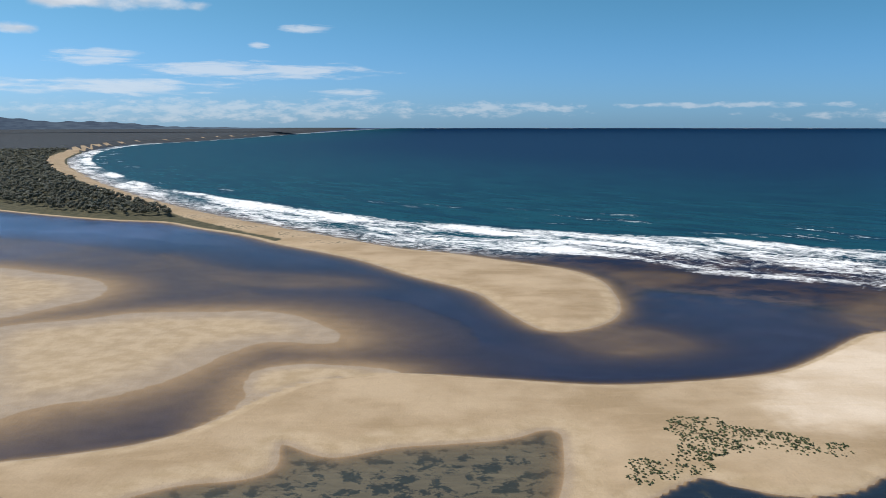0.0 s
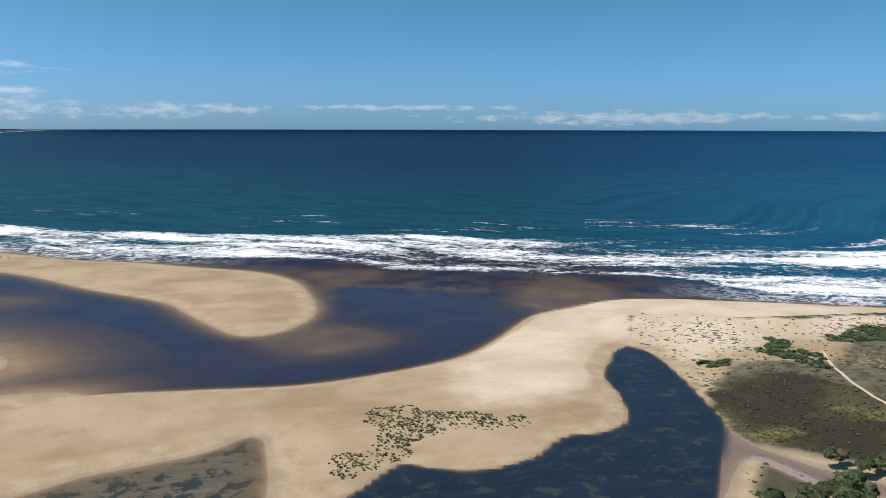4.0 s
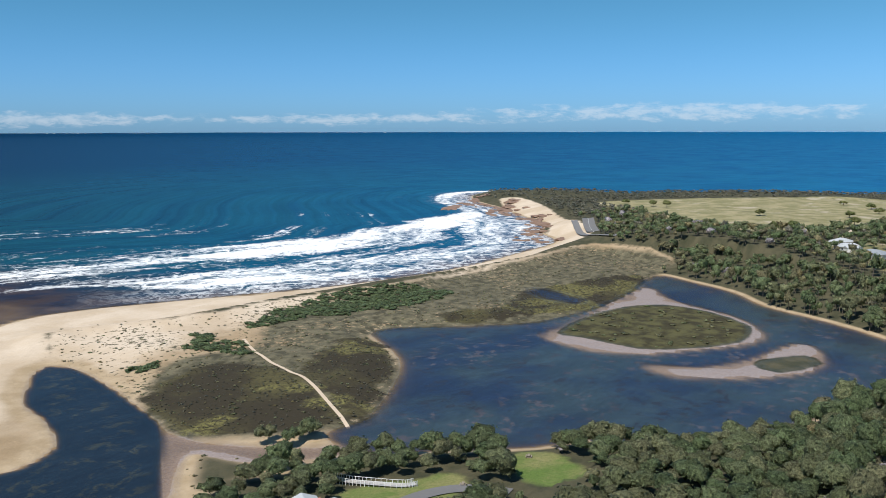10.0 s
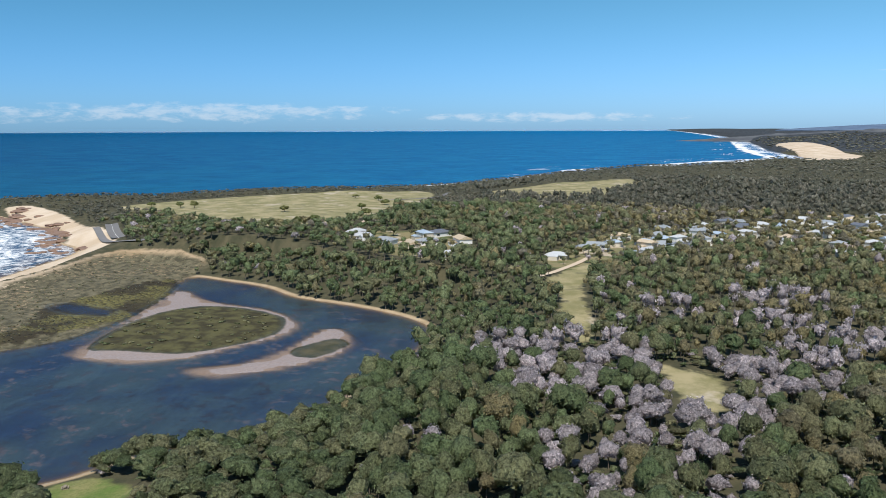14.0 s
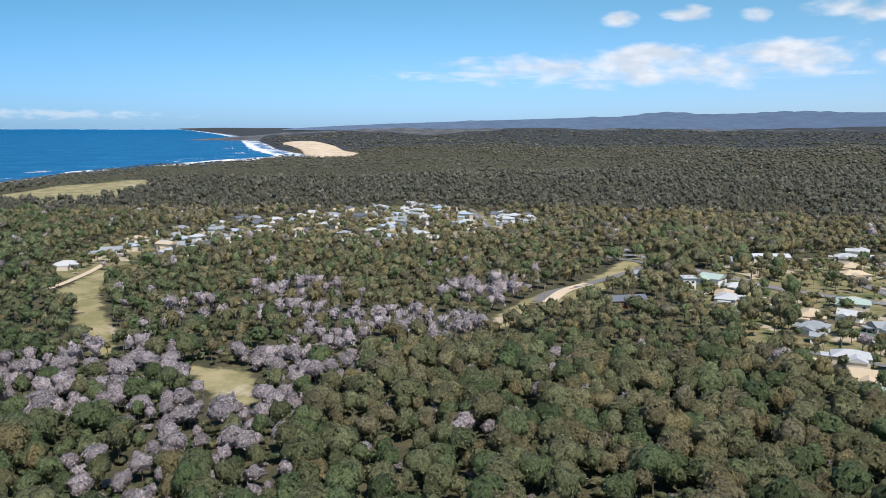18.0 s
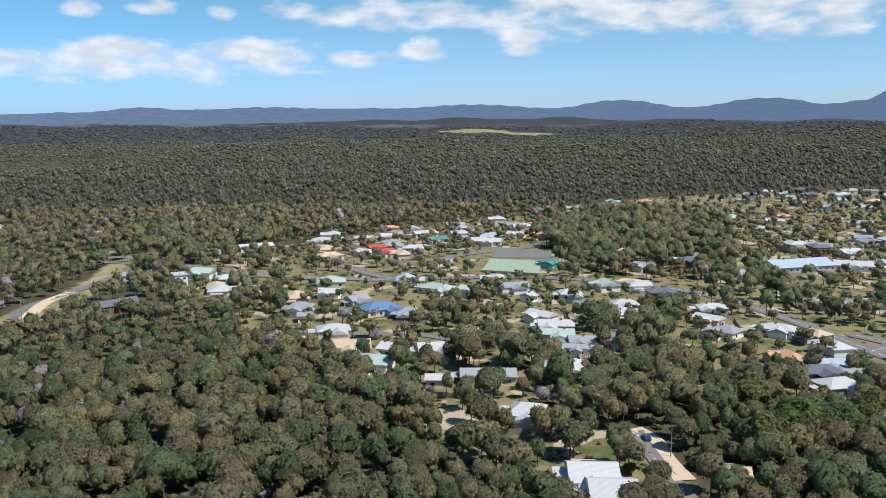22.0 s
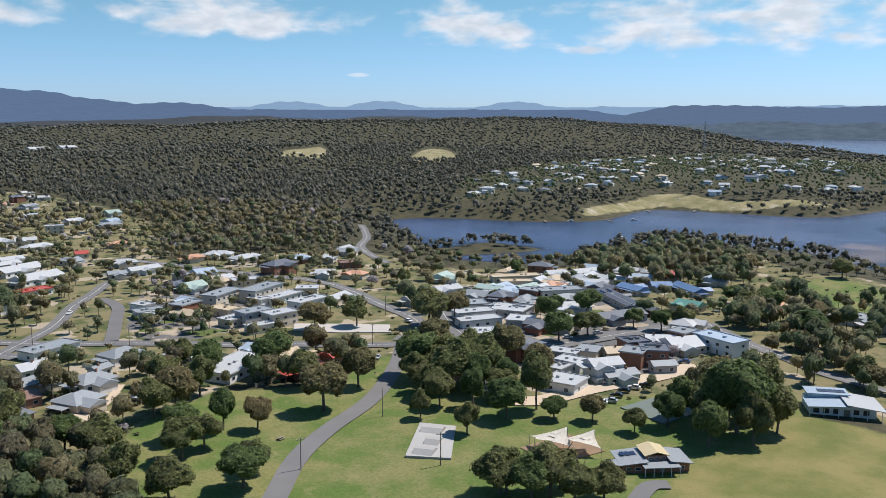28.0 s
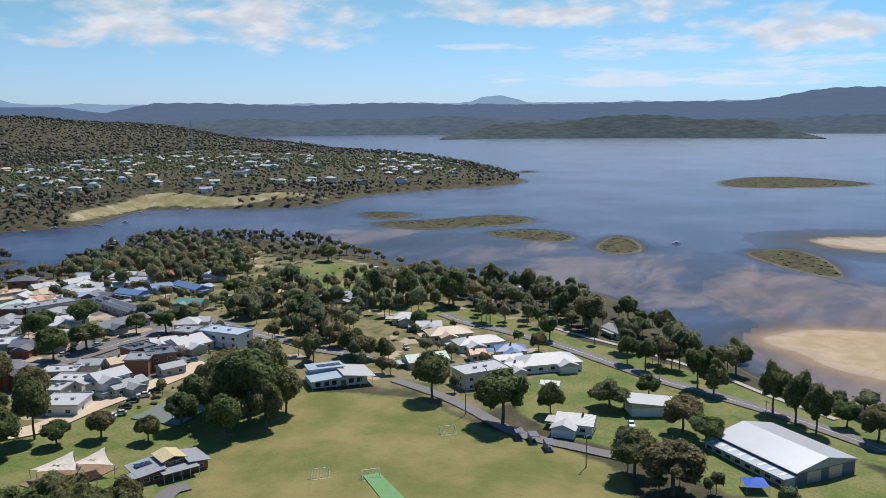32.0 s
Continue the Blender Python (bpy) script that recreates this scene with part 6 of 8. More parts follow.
LIGHT = [("white", "cream", "gable"), ("white", "white", "hip"), ("grey", "cream", "hip"), ("white", "cream", "hip"), ("grey", "white", "gable"), ("tan", "cream", "hip"),
         ("bluegrey", "cream", "gable"), ("palegreen", "white", "gable"), ("slate", "brick", "hip"), ("salmon", "cream", "hip")]


SHOP = [("white", "white", "flat"), ("grey", "cream", "flat"), ("white", "cream", "gable"), ("grey", "brick", "flat"), ("slate", "brick", "gable"), ("white", "grey", "flat"), ("tan", "cream", "flat"), ("bluegrey", "white", "gable")]


def street_homes(zone, count, gap, seed, kind="house", small=1.0, looks=LIGHT):
    """Houses of the outer streets, each a thing of its own, repeated from a few kinds."""
    x, y, z, r = home_spots(zone, count, gap, seed)
    protos = [house(0, 0, 0, r.uniform(11, 17) * small, r.uniform(8, 11) * small, *k, 2 if i % 5 == 3 else 1, full=False, place=False, kind=kind) for i, k in enumerate(looks)]
    for i in range(len(x)):
        m = Matrix.Translation((x[i], y[i], z[i])) @ Matrix.Rotation(radians(float(r.choice((28, 30, 118, -60, 10)) + r.uniform(-8, 8))), 4, "Z")
        p = protos[i % len(protos)]
        if i < len(protos):
            p.matrix_basis = m
        else:
            copy_thing(p, m)


FAR_MATS = [WALL["cream"], WALL["white"], ROOF["white"], ROOF["grey"], ROOF["tan"], ROOF["bluegrey"], ROOF["slate"], GLASS]


def add_to(bm, sub, slot):
    vs = {v: bm.verts.new(v.co) for v in sub.verts}
    for f in sub.faces:
        bm.faces.new([vs[v] for v in f.verts]).material_index = slot
    sub.free()


def far_home(r, walls, roof, m, big=1.0):
    """Walls with window bands, and the roof with a lower wing."""
    L, W, H = r.uniform(11, 19) * big, r.uniform(8, 11) * big, float(r.choice((2.9, 2.9, 2.9, 5.4)))
    wall, cover, style = int(r.integers(0, 2)), int(r.choice((2, 2, 2, 2, 3, 3, 4, 5, 6))), str(r.choice(("gable", "hip", "hip")))
    wing = box_bm(-L * 0.15, L * 0.35, W / 2, W / 2 + 4.5, -2.5, 2.6)
    shed = roof_bm(L * 0.5, 4.5, 2.6, "gable", 0.4)
    shed.transform(Matrix.Translation((L * 0.1, W / 2 + 2.0, 0)))
    for bm, sub, slot in ((walls, box_bm(-L / 2, L / 2, -W / 2, W / 2, -2.5, H), wall), (walls, wing, wall), (roof, roof_bm(L, W, H, style), cover), (roof, shed, cover),
                          (walls, box_bm(-L * 0.35, -L * 0.2, -W / 2 - 0.06, W / 2 + 0.06, 0.9, 2.2), 7), (walls, box_bm(L * 0.38, L * 0.46, -W / 2 - 0.06, W / 2 + 0.06, 0.9, 2.2), 7)):
        sub.transform(m)
        add_to(bm, sub, slot)


def far_homes(zone, count, gap, seed, label):
    """A distant quarter in one mesh: walls, eaves and gabled or hipped roofs."""
    x, y, z, r = home_spots(zone, count, gap, seed)
    bm = bmesh.new()
    for i in range(len(x)):
        far_home(r, bm, bm, Matrix.Translation((x[i], y[i], z[i])) @ Matrix.Rotation(radians(float(r.choice((28, 118, -60, 10, 60)) + r.uniform(-8, 8))), 4, "Z"), 0.8 if zone == "TOWN2" else 1.0)
    me = bpy.data.meshes.new("far_houses")
    bm.to_mesh(me)
    bm.free()
    for k in FAR_MATS:
        me.materials.append(k)
    tagged(new("far_houses", me), label, "houses", kind="stuff")


street_homes("TOWN1", 122, 1, 6)
street_homes("TOWN4", 24, 4, 8)
street_homes("SHOPS", 26, -3.5, 12, "shop", 0.8, SHOP)
street_homes("SHOPS2", 10, -3.5, 13, "shop", 0.8, SHOP)
far_homes("TOWN2", 100, 4, 4, "pale-roofed houses among trees in an outer quarter")
far_homes("TOWN2B", 9, 6, 5, "pale-roofed houses near the headland")
far_homes("NHOMES", 180, 5, 3, "pale-roofed houses on the slope across the lake")


# ---- single buildings and sports places ----
def placed(root, x, y, turn, z=None):
    z = float(ground(np.array([x]), np.array([y]))[0]) if z is None else z
    root.matrix_basis = Matrix.Translation((x, y, z)) @ Matrix.Rotation(radians(turn), 4, "Z")
    return root


def prism(pts, y0, y1, axis="y"):
    """A side outline drawn out between two planes."""
    bm = bmesh.new()
    a = [bm.verts.new((p[0], y0, p[1])) for p in pts]
    b = [bm.verts.new((p[0], y1, p[1])) for p in pts]
    bm.faces.new(a)
    bm.faces.new(b[::-1])
    for i in range(len(pts)):
        j = (i + 1) % len(pts)
        bm.faces.new((a[j], a[i], b[i], b[j]))
    bmesh.ops.recalc_face_normals(bm, faces=bm.faces)
    return bm


def tube(pts, r, n=8):
    bm = bmesh.new()
    rings = []
    pts = [Vector(p) for p in pts]
    for i, p in enumerate(pts):
        d = (pts[min(i + 1, len(pts) - 1)] - pts[max(i - 1, 0)]).normalized()
        u = d.cross(Vector((0.31, 0.2, 0.93)) if abs(d.z) < 0.9 else Vector((1, 0, 0))).normalized()
        v = d.cross(u)
        rr = r[i] if isinstance(r, (list, tuple)) else r
        rings.append([bm.verts.new(p + (u * math.cos(k * 6.2832 / n) + v * math.sin(k * 6.2832 / n)) * rr) for k in range(n)])
    for a, b in zip(rings, rings[1:]):
        for k in range(n):
            bm.faces.new((a[k], a[(k + 1) % n], b[(k + 1) % n], b[k]))
    bm.faces.new(rings[0][::-1])
    bm.faces.new(rings[-1])
    return bm


def clubhouse(x, y, turn):
    """Red-brick clubrooms under grey wings and a raised tan roof."""
    r = new("clubhouse")
    part("wall", box_bm(-11, 11, -5, 5, -1, 3.0), WALL["brick"], r)
    part("hall_wall", box_bm(-2.6, 4.4, -2.5, 6, 3.0, 4.9), WALL["brick"], r, "raised red brick hall walls")
    part("wing_roof", prism([(-12, 3.0), (-2.65, 3.9), (-2.65, 4.12), (-12, 3.22)], -5.8, 7.0), ROOF["grey"], r)
    part("wing_roof", prism([(12, 3.0), (4.45, 3.9), (4.45, 4.12), (12, 3.22)], -5.8, 7.0), ROOF["grey"], r)
    part("front_roof", box_bm(-5, 7, -8.6, -2.6, 3.02, 3.2), ROOF["grey"], r)
    part("hall_roof", prism([(-3.3, 4.9), (0.9, 6.1), (5.1, 4.9), (5.1, 5.1), (0.9, 6.32), (-3.3, 5.1)], -3.1, 6.6), ROOF["yellow"], r, "raised tan gabled roof")
    part("porch_roof", prism([(-16, 2.6), (-11.9, 3.0), (-11.9, 3.15), (-16, 2.75)], -5.5, 0), ROOF["grey"], r)
    for i in range(5):
        part("post", box_bm(-4.8 + i * 2.85, -4.65 + i * 2.85, -8.4, -8.25, -0.5, 3.02), FRAME, r)
    for u in (-9, -6, 8.5):
        window_part(r, u, -5, 0.9, 1.9, 1.2, True, -1)
    for u in (-1.2, 0.9, 3.0):
        window_part(r, u, -2.5, 3.6, 1.6, 0.8, True, -1)
    part("door", box_bm(1.0, 2.8, -5.07, -5, 0, 2.1), TIMBER, r)
    for i in range(3):
        part("solar_panel", box_bm(-10 + i * 1.8, -8.4 + i * 1.8, 1, 4, 3.9, 4.0), SOLAR, r)
    BUILT.append((x, y, 16))
    return placed(tagged(r, "red brick clubrooms with grey wings and a raised tan roof", "clubhouse"), x, y, turn)


def community_hall(x, y, turn):
    """Hall at the edge of the oval with two white skillion roofs and a deep verandah."""
    r = new("community_hall")
    part("wall", box_bm(-10, 10, -6, 6, -1, 3.4), WALL["white"], r)
    part("upper_wall", box_bm(-9, 3, 1, 7.5, 3.4, 5.0), WALL["bluewall"], r, "pale blue upper wall")
    part("front_roof", prism([(-11, 3.3), (1.5, 3.9), (1.5, 4.1), (-11, 3.5)], -8.5, 1.2), ROOF["bluegrey"], r)
    part("gable_roof", prism([(0.6, 4.5), (12.5, 2.9), (12.5, 3.1), (0.6, 4.72)], -8.8, 6.6), ROOF["white"], r, "white sloping roof")
    part("upper_roof", box_bm(-9.8, 3.6, 0.4, 8.2, 5.0, 5.22), ROOF["bluegrey"], r)
    for i in range(5):
        part("solar_panel", box_bm(-6 + i * 1.75, -4.4 + i * 1.75, 2.5, 5.6, 5.24, 5.34), SOLAR, r)
    for i in range(6):
        part("post", box_bm(-10.5 + i * 4.3, -10.35 + i * 4.3, -8.4, -8.25, -0.5, 3.0), FRAME, r)
    for u in (-8, -5, -2, 4, 7):
        window_part(r, u, -6, 0.7, 2.0, 1.8, True, -1)
    part("door", box_bm(0.3, 2.2, -6.07, -6, 0, 2.2), TIMBER, r)
    BUILT.append((x, y, 15))
    return placed(tagged(r, "white community hall with sloping roofs and a verandah", "hall"), x, y, turn)


def big_shed(x, y, turn):
    r = new("sports_hall")
    part("wall", box_bm(-15, 15, -11, 11, -1, 3.9), plain("dark_cladding", (0.10, 0.13, 0.17), 0.5), r, "dark blue-grey metal cladding")
    part("roof", roof_bm(30, 22, 3.9, "gable", 0.5, 2.4), plain("pale_zinc", (0.34, 0.37, 0.39), 0.45, 0.3, 0.1, 0.6), r, "pale zinc roof")
    part("side_roof", prism([(-15.5, 3.0), (15.5, 3.0), (15.5, 3.25), (-15.5, 3.25)], -16, -11.2), ROOF["bluegrey"], r)
    part("side_wall", box_bm(-15, 15, -15, -11.2, -1, 3.0), WALL["grey"], r)
    for i in range(8):
        window_part(r, -13 + i * 3.7, -15, 1.0, 2.2, 1.2, True, -1)
        part("skylight", box_bm(-13.6 + i * 3.7, -12.6 + i * 3.7, -15, -12, 3.26, 3.32), FRAME, r)
    for i in range(2):
        part("roller_door", box_bm(15, 15.08, -7 + i * 8, -2 + i * 8, 0, 3.4), METAL, r)
    BUILT.append((x, y, 20))
    return placed(tagged(r, "large metal sports hall with a pale roof", "hall"), x, y, turn)


def wedge_building(x, y, turn):
    r = new("scout_hall")
    part("wall", box_bm(-8, 8, -5, 5, -1, 2.8), WALL["white"], r)
    part("gable_wall", prism([(-8, 2.8), (8, 2.8), (8, 5.0)], -4.9, 4.9), WALL["cream"], r)
    part("roof", prism([(-9, 2.7), (9.2, 5.1), (9.2, 5.3), (-9, 2.9)], -5.9, 5.9), ROOF["white"], r)
    for u in (-5.5, -2, 1.5, 5):
        window_part(r, u, -5, 0.9, 1.8, 1.3, True, -1)
    window_part(r, 8, 0, 2.6, 5.0, 1.2, False, 1)
    part("door", box_bm(8, 8.07, -3.6, -2.6, 0, 2.1), TIMBER, r)
    BUILT.append((x, y, 12))
    return placed(tagged(r, "white hall with one tall sloping roof", "hall"), x, y, turn)


SAIL = plain("sail_cloth", (0.80, 0.76, 0.68), 0.7, 0, 0.06)


def shade_sails(x, y, turn):
    r = new("shade_sail")
    for cx, cy, w, d in ((-4, 1.5, 9, 8), (4.5, -0.5, 11, 9)):
        bm = bmesh.new()
        n = 8
        g = [[None] * (n + 1) for _ in range(n + 1)]
        for i in range(n + 1):
            for j in range(n + 1):
                u, v = i / n * 2 - 1, j / n * 2 - 1
                pull = 1 - 0.16 * (1 - u * u) * abs(v) ** 2 - 0.0
                pull2 = 1 - 0.16 * (1 - v * v) * abs(u) ** 2
                g[i][j] = bm.verts.new((cx + u * w / 2 * pull2, cy + v * d / 2 * pull, 4.1 + 1.3 * u * v))
        for i in range(n):
            for j in range(n):
                bm.faces.new((g[i][j], g[i + 1][j], g[i + 1][j + 1], g[i][j + 1]))
        bmesh.ops.solidify(bm, geom=bm.faces[:], thickness=0.04)
        part("sail", bm, SAIL, r)
        for u in (-1, 1):
            for v in (-1, 1):
                part("post", tube([(cx + u * w / 2, cy + v * d / 2, -0.5), (cx + u * w / 2 * 1.02, cy + v * d / 2 * 1.02, 4.2 + 1.3 * u * v)], 0.09), METAL, r)
    BUILT.append((x, y, 10))
    return placed(tagged(r, "two cream shade sails over a playground", "shade sail"), x, y, turn)


WALL["bluewall"] = plain("wall_pale_blue", (0.42, 0.52, 0.58), 0.7)
clubhouse(-169, -154, 152).matrix_basis @= Matrix.Diagonal((0.84, 0.84, 0.8, 1))
community_hall(-254, -152, 135)
big_shed(-248, -2, 48)
wedge_building(-272, -43, -62)
shade_sails(-156, -174, -30)
for i, (x, y) in enumerate([(-230, -75), (-229, -70.2), (-225.3, -64.3)]):
    r = new("dugout")
    part("shell", prism([(-1.2, 0), (1.2, 0), (1.2, 2.3), (0.9, 2.3), (0.9, 0.1), (-1.2, 0.1)], -2.2, 2.2), ROOF["slate"], r)
    part("canopy", prism([(-1.5, 2.2), (1.3, 2.35), (1.3, 2.45), (-1.5, 2.3)], -2.3, 2.3), ROOF["slate"], r)
    placed(tagged(r, "small dark players' shelter beside the oval", "shelter", "dugouts"), x, y, -60)
    BUILT.append((x, y, 5))

turf = plain("bowling_turf", (0.25, 0.32, 0.23), 0.9, 0, 0.05, 0.4)
green, gz = slab("bowling_green", [(173.9, -468.5), (138.8, -470.4), (149.7, -514.3), (183.6, -511.7)], turf, 0.4, "flat pale green bowling green with a kerb", "sports green")
for i in range(5):
    bm = bmesh.new()
    bmesh.ops.create_icosphere(bm, subdivisions=2, radius=1.9)
    for v in bm.verts:
        v.co *= 1 + 0.12 * noise.noise(v.co * 1.7 + Vector((i, 0, 0)))
    me = bpy.data.meshes.new("bush")
    bm.to_mesh(me)
    bm.free()
    me.materials.append(LEAVES["green"])
    x = 168 - i * 6.4
    tagged(placed(new("bush", me), x, -463.5, 0), "clipped round dark bush beside the road", "bush", "clipped bushes")
    BUILT.append((x, -463, 3))
slab("yard", [(184.8, -518.5), (148.4, -525.3), (152.8, -550.6), (196.7, -560.4)], SEAL["asphalt"], 0.3, "grey sealed yard behind the bowling green", "yard")
skate, sz = slab("skate_park", [(-114.7, -195.4), (-124.5, -186.8), (-139.8, -207.1), (-132.1, -215.8)], SEAL["path"], 0.3, "pale concrete skate park slab", "skate park")
for a, b, c in (((-121, -195), 3.0, 30), ((-132, -208), 3.4, 30), ((-127, -200), 2.2, 30)):
    ob = part("ramp", prism([(-3, 0), (-1, 1.1), (1, 1.1), (3, 0)], -b, b), SEAL["path"], skate, "concrete skate ramp")
    ob.matrix_basis = Matrix.Translation((a[0], a[1], sz)) @ Matrix.Rotation(radians(40), 4, "Z")
pitch, pz = slab("cricket_pitch", [(-186.2, -104.1), (-189.5, -100.8), (-177.2, -86.5), (-173.7, -91.0)], plain("synthetic_turf", (0.12, 0.26, 0.10), 0.9), 0.08, "worn green synthetic cricket pitch", "cricket pitch")
court, cz = slab("tennis_court", [(-195, -192), (-216, -193), (-217, -175), (-196, -174)], plain("court_surface", (0.13, 0.16, 0.14), 0.9), 0.25, "grey-green sealed tennis court", "tennis court")
slab("ball_court", [(-246, -186), (-254, -193), (-260, -186), (-252, -179)], plain("green_court", (0.10, 0.24, 0.12), 0.9), 0.25, "small green ball court", "ball court")
road("asphalt", 11, [(768, 292), (730, 276), (688, 256)])
slab("playground_ground", [(-146, -183), (-146, -168), (-165, -168), (-165, -184)], plain("bark_chips", (0.24, 0.16, 0.10), 0.95), 0.12, "brown bark-chip playground floor", "playground")
slab("forecourt", [(-150, -356), (-166, -345), (-186, -330), (-180, -318), (-160, -330), (-145, -345)], plain("pale_concrete", (0.46, 0.43, 0.39), 0.9), 0.3, "pale concrete forecourt beside the road", "forecourt")
slab("gravel_yard", [(-36, -268), (-40, -279), (-52, -276), (-50, -266)], SEAL["dirt"], 0.3, "pale gravel turning place", "yard")
slab("gravel_yard", [(92, -480), (76, -482), (78, -470), (94, -470)], SEAL["dirt"], 0.3, "pale gravel parking place", "yard")
for x, y in ((-181.9, -114.6), (-186.4, -101.8), (-224.8, -96.0)):
    r = new("goal")
    for a, b in (((-2.4, 0, 0), (-2.4, 0, 2.2)), ((2.4, 0, 0), (2.4, 0, 2.2)), ((-2.4, 0, 2.2), (2.4, 0, 2.2)), ((-2.4, 0, 2.2), (-2.4, 1.8, 0)), ((2.4, 0, 2.2), (2.4, 1.8, 0)), ((-2.4, 1.8, 0), (2.4, 1.8, 0))):
        part("bar", tube([a, b], 0.07, 6), FRAME, r)
    bm = bmesh.new()
    for i in range(13):
        u = -2.4 + i * 0.4
        for k, (p, q) in enumerate((((u, 0, 2.2), (u, 1.8, 0)),)):
            d = 0.012
            vs = [bm.verts.new((p[0] + s * d, p[1], p[2])) for s in (-1, 1)] + [bm.verts.new((q[0] + s * d, q[1], q[2])) for s in (1, -1)]
            bm.faces.new(vs)
    part("net", bm, FRAME, r)
    placed(tagged(r, "white steel practice goal with a net on the oval", "goal", "goals"), x, y, -50)


# a roundabout where the main street meets the foreshore road
ring = [(-219 + 13 * math.cos(k * 0.5236), -292 + 13 * math.sin(k * 0.5236)) for k in range(13)]
road("asphalt", 6.8, ring)
slab("traffic_island", [(-219 + 9 * math.cos(k * 0.5236), -292 + 9 * math.sin(k * 0.5236)) for k in range(12)], plain("mown_grass", (0.16, 0.17, 0.055), 0.95, 0, 0.25, 0.6), 0.35, "grassed traffic island inside a roundabout", "traffic island")

# ---- vehicles, poles and boats ----
RUBBER = plain("rubber", (0.02, 0.02, 0.02), 0.8)
PAINTS = {k: plain("car_" + k, c, 0.25, 0.1, 0.04) for k, c in dict(white=(0.72, 0.72, 0.72), black=(0.02, 0.02, 0.025), silver=(0.42, 0.43, 0.45), blue=(0.03, 0.08, 0.22), red=(0.32, 0.03, 0.03)).items()}


def wheel(parent, x, y, r=0.33):
    w = part("wheel", tube([(x, y - 0.11, r), (x, y + 0.11, r)], r, 12), RUBBER, parent)
    part("rim", tube([(x, y - 0.13, r), (x, y + 0.13, r)], r * 0.55, 8), METAL, w)


def car(x, y, turn, paint):
    r = new("car")
    part("body", prism([(-2.2, 0.28), (2.2, 0.28), (2.25, 0.7), (1.3, 0.92), (-1.5, 0.95), (-2.25, 0.88)], -0.88, 0.88), PAINTS[paint], r)
    part("cabin", prism([(-1.75, 0.95), (0.95, 0.92), (0.35, 1.42), (-1.3, 1.45)], -0.76, 0.76), GLASS, r)
    part("roof", prism([(-1.36, 1.44), (0.38, 1.41), (0.25, 1.5), (-1.2, 1.52)], -0.74, 0.74), PAINTS[paint], r)
    for sx in (-1.35, 1.35):
        for sy in (-0.82, 0.82):
            wheel(r, sx, sy)
    for sy in (-0.6, 0.6):
        part("headlight", box_bm(2.2, 2.28, sy - 0.18, sy + 0.18, 0.58, 0.72), FRAME, r)
    return placed(tagged(r, "parked %s car on the roadside" % paint, "car", "parked cars"), x, y, turn, float(ground(np.array([x]), np.array([y]))[0]) + 0.34)


def caravan(x, y, turn):
    r = new("caravan")
    part("shell", prism([(-2.8, 0.55), (2.6, 0.55), (2.9, 1.2), (2.6, 2.6), (-2.6, 2.65), (-2.9, 1.5)], -1.15, 1.15), PAINTS["white"], r)
    for s in (-1, 1):
        window_part(r, -0.9, s * 1.15, 1.4, 1.3, 0.7, True, s)
        window_part(r, 1.2, s * 1.15, 1.4, 1.0, 0.7, True, s)
        wheel(r, 0, s * 1.0, 0.36)
    part("drawbar", tube([(2.6, 0, 0.5), (4.1, 0, 0.45)], 0.06, 6), METAL, r)
    return placed(tagged(r, "white caravan parked on the foreshore lawn", "caravan", "caravans"), x, y, turn, float(ground(np.array([x]), np.array([y]))[0]) + 0.05)


for (x, y), p in zip([(-192.4, -198.3), (-196.3, -197.7), (-202.0, -200.8), (-207.9, -203.1), (-213.4, -203.7), (-218.8, -203.4), (-210.1, -212.9), (-216.5, -212.6), (-223.6, -213.7), (-254.6, -216.9),
                      (-281.8, -279.2), (-288.4, -276.8)], ("white", "silver", "black", "black", "white", "black", "white", "white", "black", "blue", "silver", "white")):
    car(x, y, -55 + random.uniform(-6, 6), p)
for x, y, a, p in ((-107, -340, 148, "black"), (37, -237, -65, "blue"), (-155, -285, 50, "silver"), (-196, -330, 100, "white"), (-224, -272, 150, "red"), (-240, -269, 150, "white"), (-256, -267, 170, "silver"),
                   (-270, -267, 170, "black"), (-215, -335, 70, "white"), (-219, -345, 70, "silver"), (-224, -352, 70, "white"), (-48, -283, 60, "white"), (300, -360, 30, "white"), (-66, -430, 60, "white"),
                   (150, -468, 20, "red"), (-262, -98, 40, "white"), (-308, -150, 40, "silver"), (-254, -46, 20, "white"), (206, -440, 10, "black")):
    car(x, y, a, p)
for x, y in [(-417.3, -157.0), (-395.9, -133.3), (-386.6, -121.6), (-411.4, -160.3), (-443.9, -144.0), (-420.2, -113.1), (-407.1, -99.7), (-401.3, -146.7), (-316.5, 10.3), (-298.4, 8.4), (-470, -250),
             (-462, -232), (-455, -215), (-440, -240), (-430, -205), (-448, -190)]:
    caravan(x, y, random.uniform(0, 180))


def fence(x, y, turn, length, mat, words):
    """Posts and boards in one run."""
    n = int(length / 2.4)
    bm = bmesh.new()
    for i in range(n + 1):
        box(bm, i * 2.4 - 0.06, i * 2.4 + 0.06, -0.06, 0.06, -0.8, 1.75)
    for i in range(n):
        for k in range(6):
            box(bm, i * 2.4 + 0.08 + k * 0.38, i * 2.4 + 0.42 + k * 0.38, 0.07, 0.10, -0.5, 1.65 + 0.03 * (k % 2))
    me = bpy.data.meshes.new("fence")
    bm.to_mesh(me)
    bm.free()
    me.materials.append(mat)
    return placed(tagged(new("fence", me), words, "fence", "garden fences"), x, y, turn)


